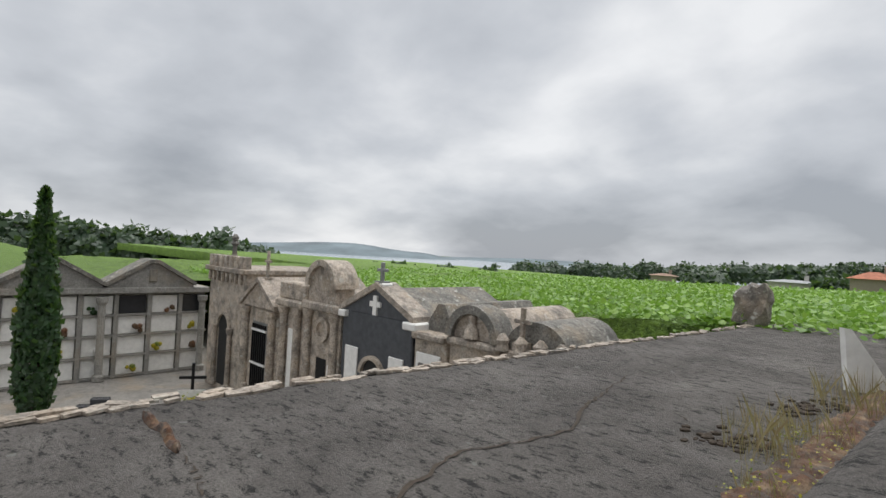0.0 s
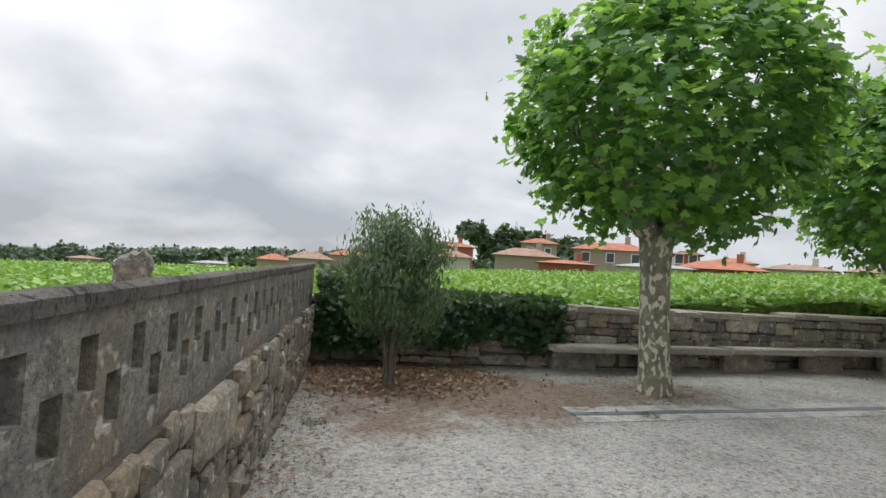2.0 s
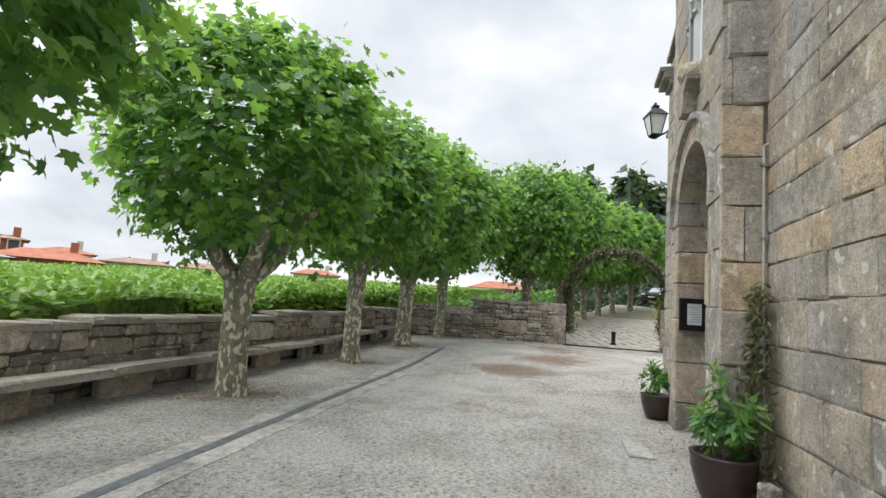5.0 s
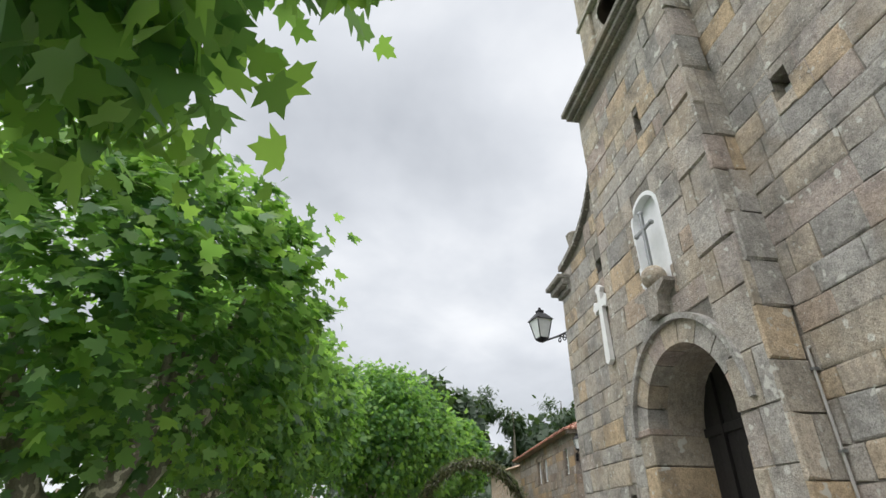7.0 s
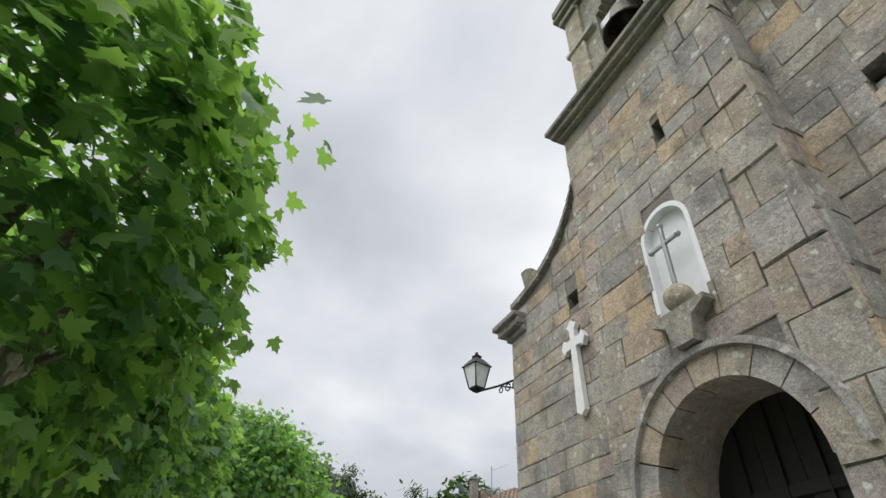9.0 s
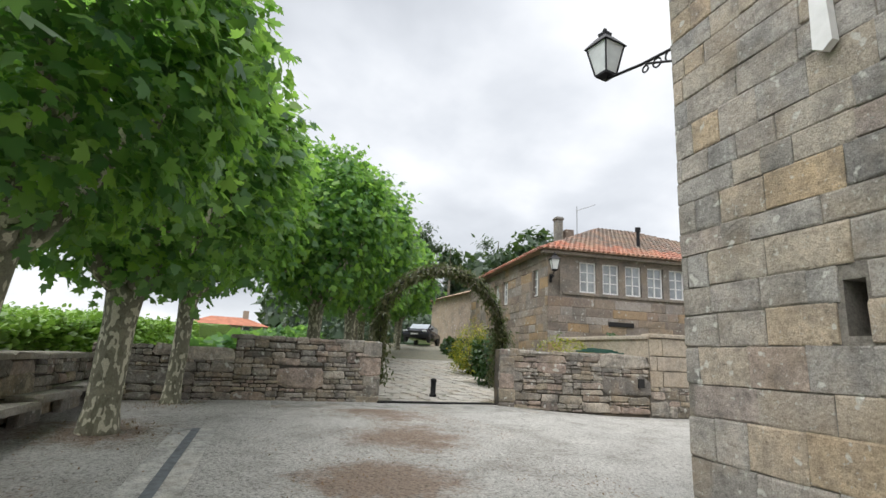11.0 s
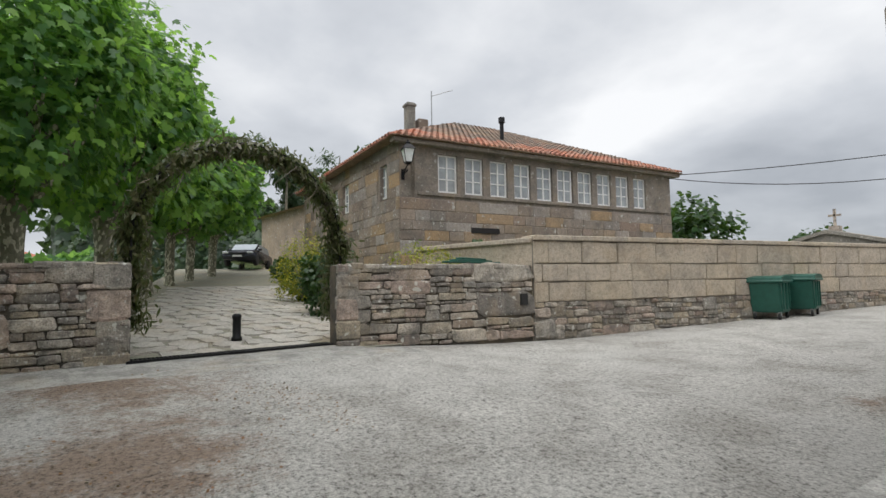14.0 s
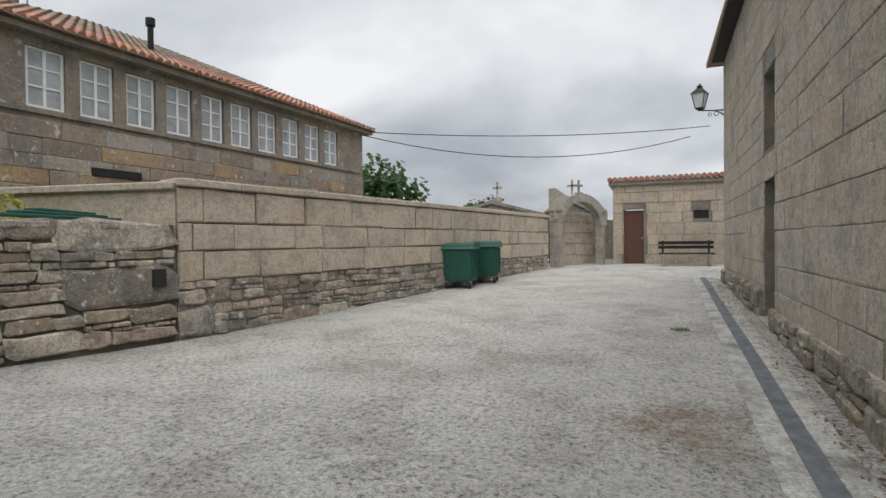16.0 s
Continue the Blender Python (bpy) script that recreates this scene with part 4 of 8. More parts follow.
for z0, z1, o in ((BT, BT + 0.12, 0.1), (BT + 0.12, BT + 0.24, 0.2)):
    part("belfry_cornice", boxed(B0 - o, -BD - o, z0, B1 + o, 0.12 + o, z1, 0.012), M_CORNICE, belfry)
for a, c in ((B0 - 0.07, bc - 0.52), (bc + 0.52, B1 + 0.07)):
    part("impost", boxed(a, -0.1, 11.1, c, 0.24, 11.2, 0.012), M_ASHLAR, belfry)
for u in (B0 - 0.08, B1 - 0.44):
    part("capital", boxed(u, 0.0, BT - 0.16, u + 0.52, 0.27, BT - 0.002, 0.012), M_CORNICE, belfry)
    part("corner_block", boxed(u - 0.1, -0.3, BT + 0.24, u + 0.6, 0.36, BT + 0.44, 0.015), M_CORNICE, belfry)
for u in (B0, B1 - 0.42):
    part("pilaster", boxed(u - 0.03, 0.1, BZ, u + 0.42, 0.2, 12.45, 0.015), M_ASHLAR, belfry)
for u in (B0 + 0.15, B1 - 0.15):
    for y in (-0.05, -BD + 0.2):
        bm = bmesh.new()
        lathe(bm, [(0.16, 0), (0.16, 0.12), (0.09, 0.18), (0.13, 0.3), (0.05, 0.46), (0.02, 0.5)], 10)
        part("pinnacle", bm, M_ASHLAR, belfry).matrix_basis = pose(u, y, BT + (0.44 if y > -1 else 0.24))
bm = bmesh.new()
lathe(bm, [(0.0, 0.62), (0.1, 0.62), (0.17, 0.56), (0.21, 0.35), (0.26, 0.14), (0.34, 0.0), (0.31, 0.0), (0.2, 0.3), (0.02, 0.5)], 22)
bell = part("bell", bm, plain("dark_bronze", (0.06, 0.055, 0.045), 0.45, 0.7), belfry, "dark bronze bell", True)
bell.matrix_basis = pose(bc, 0.0, BZ + 0.95) @ Matrix.Diagonal((1.3, 1.3, 1.2, 1))
part("yoke", boxed(-0.5, -0.08, 0, 0.5, 0.08, 0.24, 0.02), M_GREYMETAL, belfry).matrix_basis = pose(bc, 0.0, BZ + 1.68)

# side door, side window, eave
sd = empty("side_door", SIDE @ pose(side_u(-8.95), -0.35, 0.42), "dark timber side door of the church", "door")
part("leaf", boxed(-0.44, -0.03, 0, 0.44, 0.03, 2.06, 0.01), M_NEARBLACK, sd)
for k in range(5):
    part("board", boxed(-0.43 + k * 0.172, 0.03, 0.02, -0.43 + k * 0.172 + 0.16, 0.045, 2.04, 0.005), M_NEARBLACK, sd)
sw = empty("window_church", SIDE @ pose(side_u(-8.95), -0.45, 3.0), "narrow recessed church window", "window", "", "structure")
part("pane", boxed(-0.44, -0.03, 0, 0.44, 0.0, 1.2), M_GLASS, sw)
part("threshold", boxed(-0.5, -0.1, -0.3, 0.5, 0.45, 0.0, 0.02), M_COPING, sd)
part("eave", boxed(0.5, -0.1, 6.28, SLEN, 0.3, 6.5, 0.03), M_NEARBLACK, side_wall, "near-black eave under the roof")
part("window_panel", boxed(2.19, -0.2, 5.77, 2.32, -0.15, 5.98), M_WHITE, front_wall, "small white window panel")
for a, b, c, d in ((1.86, 5.6, 2.08, 6.25), (2.32, 5.6, 2.56, 6.25), (2.08, 6.07, 2.32, 6.25), (2.08, 5.6, 2.32, 5.76)):
    part("window_jamb", boxed(a, -0.22, b, c, 0.014, d, 0.006), M_ASHLAR, front_wall)


# ---- foliage ----
LEAF5 = [(0.0, 0.05), (0.14, -0.03), (0.42, 0.0), (0.37, 0.15), (0.63, 0.43), (0.4, 0.43), (0.27, 0.4), (0.26, 0.55), (0.29, 0.72), (0.14, 0.74), (0.0, 1.02)]
LEAF5 = LEAF5 + [(-u, v) for u, v in LEAF5[-2:0:-1]]
LEAF_OVAL = [(0.0, 0.0), (0.16, 0.35), (0.12, 0.7), (0.0, 1.0), (-0.12, 0.7), (-0.16, 0.35)]
LEAF_BLUNT = [(0.0, 0.0), (0.38, 0.2), (0.4, 0.6), (0.0, 1.0), (-0.4, 0.6), (-0.38, 0.2)]
LEAF_QUAD = [(0.0, 0.0), (0.4, 0.45), (0.0, 1.0), (-0.4, 0.45)]


def leaf_mesh(name, places, outs, sizes, shape, material, rng, droop=0.5, curl=0.12):
    """Leaves of one outline at many places, tips leaning outwards and down."""
    n = len(places)
    outs = outs + rng.normal(0, 0.45, (n, 3))
    outs /= np.linalg.norm(outs, axis=1)[:, None]
    tip = outs * 0.8 + rng.normal(0, 0.6, (n, 3))
    tip[:, 2] -= droop
    tip -= outs * (tip * outs).sum(1)[:, None] * 0.75
    tip /= np.linalg.norm(tip, axis=1)[:, None] + 1e-9
    side = np.cross(tip, outs)
    side /= np.linalg.norm(side, axis=1)[:, None] + 1e-9
    norm = np.cross(side, tip)
    sh = np.array(shape)
    co = places[:, None] + sizes[:, None, None] * (side[:, None] * sh[None, :, :1] + tip[:, None] * sh[None, :, 1:] - norm[:, None] * (curl * (np.abs(sh[None, :, :1]) * 1.6 + sh[None, :, 1:] ** 2)))
    k = len(sh)
    me = bpy.data.meshes.new(name)
    me.vertices.add(n * k)
    me.vertices.foreach_set("co", co.astype(np.float32).ravel())
    me.loops.add(n * k)
    me.loops.foreach_set("vertex_index", np.arange(n * k, dtype=np.int32))
    me.polygons.add(n)
    me.polygons.foreach_set("loop_start", np.arange(0, n * k, k, dtype=np.int32))
    me.materials.append(material)
    me.update()
    me.validate()
    return me


def crown_mesh(name, seed, rx, ry, rz, count, size, shape, material, fill=0.55, lump=0.22, flat=0.98, young_lit=None, twigs=0, droop=0.5, lift=0.9):
    """A crown: an uneven shell of clumps with gaps, round the origin."""
    rng = np.random.default_rng(seed)
    clumps = max(24, count // 26)
    d = rng.normal(size=(clumps, 3))
    d /= np.linalg.norm(d, axis=1)[:, None]
    d[:, 2] = np.where(d[:, 2] < 0, d[:, 2] * flat, d[:, 2])
    rad = fill + (1 - fill) * rng.random(clumps) ** 0.45 + rng.normal(0, lump * 0.35, clumps)
    centre = d * np.clip(rad, 0.3, 1.06)[:, None]
    pick = rng.integers(0, clumps, count)
    local = centre[pick] + np.clip(rng.normal(0, 0.1, (count, 3)), -0.22, 0.22)
    if twigs:
        # leafy shoots that stand out of the crown, each with its leaves along it
        td = rng.normal(size=(twigs, 3))
        td[:, 2] = td[:, 2] * 0.8 + 0.15
        td /= np.linalg.norm(td, axis=1)[:, None]
        root = td * rng.uniform(0.72, 0.95, twigs)[:, None]
        way = td + rng.normal(0, 0.35, (twigs, 3)) + np.array([0, 0, 0.35])
        way /= np.linalg.norm(way, axis=1)[:, None]
        many = int(count * 0.42)
        which = rng.integers(0, twigs, many)
        f = rng.random(many)
        local[:many] = root[which] + way[which] * (f * 0.2)[:, None] + rng.normal(0, 0.022, (many, 3))
    outs = local + np.array([0, 0, lift])
    outs /= np.linalg.norm(outs, axis=1)[:, None] + 1e-9
    places = local * np.array([rx, ry, rz])
    sizes = size * rng.uniform(0.6, 1.25, count)
    me = leaf_mesh(name, places, outs, sizes, shape, material, rng, droop)
    if young_lit is not None:
        # pale young shoots on outer twigs, their colour also lightened for light reaching them
        me.materials.append(young_lit)
        shoot = (np.linalg.norm(local, axis=1) > 0.93) & (local[:, 2] > -0.95) & (rng.random(count) < 0.45)
        if len(me.polygons) == count:
            me.polygons.foreach_set("material_index", shoot.astype(np.int32))
    return me


CROWNS = [crown_mesh("crown", s, 1.0, 1.0, 1.0, 9200, 0.084, LEAF5, M_LEAF, 0.72, young_lit=M_YOUNGLITLEAF, twigs=360) for s in (1, 2, 3)]
FARCROWNS = [crown_mesh("crown", s, 1.0, 1.0, 1.0, 4200, 0.13, LEAF5, M_LEAF, young_lit=M_YOUNGLITLEAF, twigs=200) for s in (5, 6)]


def trunk_mesh(seed, height, r, limbs=5, spread=1.1):
    rng = random.Random(seed)
    bm = bmesh.new()
    pts, rad = [], []
    for k in range(9):
        f = k / 8
        pts.append((0.06 * math.sin(2.2 * f + seed), 0.05 * math.cos(1.7 * f + seed) - 0.05, -0.25 + (height + 0.25) * f))
        rad.append(r * (1.35 - 0.5 * min(1, f * 5) if f < 0.2 else 0.88 - 0.06 * f + 0.28 * max(0, f - 0.75) * 3))
    tube(bm, pts, rad, 14)
    tops = []
    for k in range(limbs):
        a = math.tau * k / limbs + rng.uniform(-0.3, 0.3)
        s = spread * rng.uniform(0.7, 1.1)
        base = Vector(pts[-1]) - Vector((0, 0, 0.18))
        p1 = base + Vector((math.cos(a) * s * 0.4, math.sin(a) * s * 0.4, 0.35))
        p2 = base + Vector((math.cos(a) * s * 0.8, math.sin(a) * s * 0.8, 0.95))
        p3 = base + Vector((math.cos(a) * s * 1.05, math.sin(a) * s * 1.05, 1.7))
        tube(bm, [base, p1, p2, p3], [r * 0.62, r * 0.5, r * 0.38, r * 0.2], 9)
        for _ in range(3):
            b = a + rng.uniform(-0.9, 0.9)
            tube(bm, [p2, p2 + Vector((math.cos(b) * 0.4, math.sin(b) * 0.4, 0.5)), p2 + Vector((math.cos(b) * 0.6, math.sin(b) * 0.6, 1.2))], [r * 0.22, r * 0.14, r * 0.05], 6)
    return bm


def plane_tree(x, y, seed, r=0.21, trunk=2.15, rx=1.85, rz=1.5, cz=3.65, far=False, z=None, limbs=5):
    t = empty("plane_tree", pose(x, y, gz(x, y) if z is None else z), "pollarded plane tree with mottled bark and dense green crown", "tree", "plane trees in the row")
    part("trunk", trunk_mesh(seed, trunk, r, limbs), M_BARK, t, "mottled grey and cream flaking bark", True)
    c = new("crown", (FARCROWNS if far else CROWNS)[seed % (2 if far else 3)])
    c.parent = t
    c.matrix_basis = pose(0.0, 0.0, cz, 0, 0, 97 * seed) @ Matrix.Diagonal((rx, rx, rz, 1))
    return t


plane_tree(5.36, 6.78, 3, 0.24, 2.3, 2.05, 1.7, 3.95)
plane_tree(10.8, 7.15, 4, 0.24, 1.75, 1.95, 1.7, 3.75)
plane_tree(15.4, 7.15, 5, 0.23, 2.2, 1.95, 1.85, 4.15)
plane_tree(19.2, 7.05, 6, 0.27, 2.15, 2.35, 2.1, 4.3)
plane_tree(22.5, 6.7, 7, 0.19, 2.3, 2.3, 2.05, 4.45)
# the row goes on along the lane
plane_tree(25.3, 3.85, 8, 0.22, 2.4, 2.0, 2.25, 4.6, False, 0.6)
plane_tree(28.0, 2.5, 9, 0.22, 2.3, 2.1, 2.3, 4.7, False, 0.85)
for k, (x, y) in enumerate(((31.0, 1.9), (34.1, 1.1), (36.7, 0.1), (38.8, -0.9), (41.2, -2.2), (43.2, -2.5))):
    plane_tree(x, y, 10 + k, 0.2, 2.0, 2.3, 2.35, 4.4, True, 0.4 + (x - 23.6) * 0.092)


def bush(name, x, y, z, rx, ry, rz, count, size, shape, material, label, cat, seed, stem=True, group="", cz=None, droop=0.5):
    b = empty(name, pose(x, y, z), label, cat, group)
    me = crown_mesh("foliage", seed, rx, ry, rz, count, size, shape, material, 0.35, droop=droop, lift=0.9 if droop > 0 else 0.0)
    c = new("foliage", me)
    c.parent = b
    c.matrix_basis = pose(0, 0, rz if cz is None else cz)
    if stem:
        for k in range(5):
            a = k * 1.3 + seed
            bm = bmesh.new()
            tube(bm, [(0.03 * math.cos(a), 0.03 * math.sin(a), -0.05), (0.1 * math.cos(a), 0.1 * math.sin(a), rz * 0.7), (rx * 0.5 * math.cos(a), ry * 0.5 * math.sin(a), rz * 1.4)], [0.04, 0.03, 0.012], 6)
            part("stem", bm, M_GREYBARK, b)
    return b


shrub = bush("olive_shrub", 1.66, 7.0, 0.02, 0.7, 0.68, 0.86, 9500, 0.085, LEAF_OVAL, M_OLIVELEAF, "grey-green olive shrub by the corner of the walls", "shrub", 21, True, "", 1.36, -1.6)

# upright shoots of the olive shrub
bm = bmesh.new()
rng_s = random.Random(12)
for k in range(26):
    a, q = rng_s.uniform(0, math.tau), rng_s.uniform(0, 0.6)
    tube(bm, [(q * 0.6 * math.cos(a), q * 0.6 * math.sin(a), 1.0), (q * math.cos(a), q * math.sin(a), rng_s.uniform(2.0, 2.35))], [0.012, 0.004], 4)
part("shoot", bm, M_OLIVELEAF, shrub)


def leaf_sheet(name, x0, x1, y0, y1, height, count, size, shape, material, seed, label, cat, kind="stuff", jitter=0.09):
    rng = np.random.default_rng(seed)
    xs, ys = rng.uniform(x0, x1, count), rng.uniform(y0, y1, count)
    zs = np.array([height(a, b) for a, b in zip(xs, ys)]) + rng.normal(0, jitter, count)
    outs = np.tile(np.array([0, 0, 1.0]), (count, 1))
    me = leaf_mesh(name, np.stack([xs, ys, zs], 1), outs, size * rng.uniform(0.6, 1.3, count), shape, material, rng, 0.2)
    return tagged(new(name, me), label, cat, "", kind)


# ivy over the wall by the corner
rng_i = np.random.default_rng(6)
n = 5200
ix = 0.7 + 4.0 * rng_i.random(n) ** 1.1
iy = np.where(rng_i.random(n) < 0.6, 8.28 - 0.12 * rng_i.random(n), 8.25 + 0.6 * rng_i.random(n))
reach = 0.35 + 0.5 * np.array([noise.noise((a * 1.3, 0, 3)) for a in ix]) + 0.3 * (ix < 1.6)
iz = np.where(iy < 8.28, 1.1 - rng_i.random(n) * np.clip(0.45 + reach * 0.6, 0.2, 1.0), 1.08 + 0.12 * rng_i.random(n) + 0.45 * np.clip(1.6 - ix, 0, 1) * rng_i.random(n))
me = leaf_mesh("ivy", np.stack([ix, iy, iz], 1), np.tile(np.array([0, -0.8, 0.5]), (n, 1)), 0.11 * rng_i.uniform(0.6, 1.3, n), LEAF5, M_DARKLEAF, rng_i)
tagged(new("ivy", me), "dark green ivy hanging over the rubble wall", "ivy", "", "stuff")


# ---- vineyard ----
def vine_top(x, y):
    d = math.hypot(x - 3, y)
    s = 1.0 + (0.05 if x > 3 else 0.027) * max(-60, min(60, x - 3)) - 0.004 * min(120, max(0, y - 9))
    s -= 0.02 * max(0.0, y - 30) * min(1.0, max(0.0, (15 - x) / 25))
    return s + 0.16 * noise.noise((x * 0.5, y * 0.5, 0)) + 0.14 * noise.noise((x * 1.6, y * 1.6, 2))


def vine_material():
    m, nt, b, geo = base_material("vine_canopy", 0.8)
    pos = geo.outputs["Position"]
    n1 = noise_node(nt, pos, 1.3, 6.0, 0.75)
    n2 = noise_node(nt, pos, 9.0, 4.0, 0.8)
    c1 = ramp_node(nt, n1, [(0.3, (0.1, 0.18, 0.03)), (0.5, (0.16, 0.28, 0.04)), (0.7, (0.23, 0.36, 0.06))])
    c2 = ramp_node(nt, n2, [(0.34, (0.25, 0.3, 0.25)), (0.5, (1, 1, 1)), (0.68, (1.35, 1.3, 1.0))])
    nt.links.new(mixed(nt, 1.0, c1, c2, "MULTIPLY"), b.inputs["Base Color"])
    bump(nt, b, n2, 1.0, 0.25)
    return m


M_CANOPY = vine_material()


def canopy(name, xs, ys, drop):
    bm = bmesh.new()
    vs = [[bm.verts.new((x, y, vine_top(x, y) - drop)) for x in xs] for y in ys]
    for j in range(len(ys) - 1):
        for i in range(len(xs) - 1):
            bm.faces.new((vs[j][i], vs[j][i + 1], vs[j + 1][i + 1], vs[j + 1][i]))
    # added leaf-coloured skirt closes the near side, where the trellis has shaded dark
    low = [bm.verts.new((v.co.x, v.co.y + 0.15, v.co.z - 1.7)) for v in vs[0]]
    for i in range(len(xs) - 1):
        bm.faces.new((low[i], low[i + 1], vs[0][i + 1], vs[0][i]))
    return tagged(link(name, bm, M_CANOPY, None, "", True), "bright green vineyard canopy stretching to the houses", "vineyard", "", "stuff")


def spaced(a, b, step, grow=1.0):
    out, v = [a], a
    while v < b:
        v += step
        step *= grow
        out.append(min(v, b))
    return out


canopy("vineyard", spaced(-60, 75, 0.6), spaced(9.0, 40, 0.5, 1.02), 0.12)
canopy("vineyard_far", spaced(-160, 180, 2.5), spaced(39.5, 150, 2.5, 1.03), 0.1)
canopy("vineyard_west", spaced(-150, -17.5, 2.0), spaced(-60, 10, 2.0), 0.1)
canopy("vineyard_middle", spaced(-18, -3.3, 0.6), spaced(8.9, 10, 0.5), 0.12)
leaf_sheet("vine_leaves", -3, 32, 8.95, 15, vine_top, 52000, 0.12, LEAF_BLUNT, M_VINE, 31, "broad bright green vine leaves on the trellis", "vine leaves")
leaf_sheet("vine_leaves", -16, 40, 15, 30, vine_top, 56000, 0.16, LEAF_QUAD, M_VINE, 32, "bright green vine leaves on the trellis", "vine leaves")
leaf_sheet("vine_leaves", -25, -2.6, 8.9, 20, vine_top, 42000, 0.11, LEAF_BLUNT, M_VINE, 33, "bright green vine leaves beyond the tombs", "vine leaves")
leaf_sheet("vine_leaves", -40, 55, 30, 60, vine_top, 50000, 0.24, LEAF_QUAD, M_VINE, 34, "bright green vine leaves on the trellis", "vine leaves")

leaf_sheet("vine_leaves", 12, 42, 8.72, 9.0, lambda x, y: vine_top(x, y) - (9.0 - y) * 3.5, 6000, 0.17, LEAF_BLUNT, M_VINE, 35, "hanging vine leaves at the trellis edge", "vine leaves")


# ---- long house behind the block wall ----
HA, HB = Vector((27.93, -5.0, 0)), Vector((26.82, -17.35, 0))
HLEN = (HA - HB).length
HOUSE = line_pose(HB.x, HB.y, HA.x, HA.y)
EAVE = 5.95
WIN = [(HLEN - 1.25 - 0.8 - k * 0.985, 0.72) for k in range(10)]


def in_school_window(u, z):
    return 4.4 < z < 5.64 and any(a < u < a + w for a, w in WIN)


house = empty("long_house", pose(0, 0, 0), "long brown granite two-storey house with red tiled hip roof", "house")
hw = wall_with_holes("front_wall", 0, HLEN, lambda u: EAVE, -0.5, 0.0, in_school_window, M_SCHOOLBAND, house, HOUSE, 0.055)
stones(hw, pose(0, 0, 1.8), HLEN, EAVE - 1.8, lambda u, z: not in_school_window(u, z + 1.8) and not in_school_window(u - 0.1, z + 1.8) and not in_school_window(u + 0.1, z + 1.8) and z + 1.8 < 4.3, M_SCHOOL, course=(0.24, 0.44), width=(0.4, 1.2), proud=0.03, seed=61, rough=0.08, gap=0.008)
DEPTH = 11.0
lw = wall_with_holes("side_wall", 0, DEPTH, lambda u: EAVE, -0.5, 0.0, lambda u, z: 4.3 < z < 5.4 and (1.0 < u < 1.6 or 4.6 < u < 5.3 or 5.9 < u < 6.5), M_SCHOOL, house, HOUSE @ pose(HLEN, 0, 0, 0, 0, -90), 0.14)
stones(lw, pose(0, 0, 1.8), DEPTH, EAVE - 1.8, lambda u, z: not (2.4 < z < 3.7 and (0.9 < u < 1.7 or 4.5 < u < 5.4 or 5.8 < u < 6.6)), M_SCHOOL, course=(0.24, 0.44), width=(0.4, 1.2), proud=0.03, seed=62, rough=0.08, gap=0.008)
part("back_wall", boxed(0.0, -DEPTH, 0, HLEN, -DEPTH + 0.4, EAVE), M_SCHOOL, house).matrix_basis = HOUSE
part("end_wall", boxed(0.0, -DEPTH + 0.4, 0, 0.4, -0.5, EAVE), M_SCHOOL, house).matrix_basis = HOUSE
part("sill_band", boxed(0.2, 0.0, 4.28, HLEN - 0.6, 0.06, 4.38, 0.01), M_SCHOOLBAND, house).matrix_basis = HOUSE


def sash(parent, m, w, h):
    """A white many-paned window: frame, bars and glass."""
    win = empty("window", m, "", "")
    win.parent = parent
    bm = bmesh.new()
    for a in ((0, 0, 0.06, h), (w - 0.06, 0, w, h), (0.06, 0, w - 0.06, 0.06), (0.06, h - 0.06, w - 0.06, h)):
        box(bm, a[0], -0.04, a[1], a[2], 0.03, a[3])
    part("frame", bm, M_WHITE, win, "white painted window frame")
    bm = bmesh.new()
    box(bm, w / 2 - 0.03, -0.02, 0.06, w / 2 + 0.03, 0.025, h - 0.06)
    for z in (h * 0.36, h * 0.66):
        box(bm, 0.06, -0.02, z - 0.018, w - 0.06, 0.02, z + 0.018)
    part("glazing_bar", bm, M_WHITE, win)
    part("pane", boxed(0.05, -0.015, 0.05, w - 0.05, -0.005, h - 0.05), M_GLASS, win)
    part("curtain", boxed(0.06, -0.12, 0.05, w - 0.06, -0.1, h - 0.06), M_CURTAIN, win)
    return win


for a, w in WIN:
    sash(house, HOUSE @ pose(a + 0.01, -0.1, 4.41), w - 0.02, 1.22)
for u0, u1 in ((1.0, 1.6), (4.6, 5.3), (5.9, 6.5)):
    sash(house, HOUSE @ pose(HLEN, 0, 0, 0, 0, -90) @ pose(u0, -0.12, 4.32), u1 - u0, 1.08)
# hip roof with rows of tiles
bm = bmesh.new()
O, RZ = 0.4, 8.65
e = [Vector((-O, O, EAVE)), Vector((HLEN + O, O, EAVE)), Vector((HLEN + O, -DEPTH - O, EAVE)), Vector((-O, -DEPTH - O, EAVE))]
rg = [Vector((5.2, -DEPTH / 2, RZ)), Vector((HLEN - 5.2, -DEPTH / 2, RZ))]
v = [bm.verts.new(p) for p in e + rg]
for f in ((0, 1, 5, 4), (1, 2, 5), (2, 3, 4, 5), (3, 0, 4), (3, 2, 1, 0)):
    bm.faces.new([v[k] for k in f])
part("roof_deck", bm, M_OLDTILE, house).matrix_basis = HOUSE


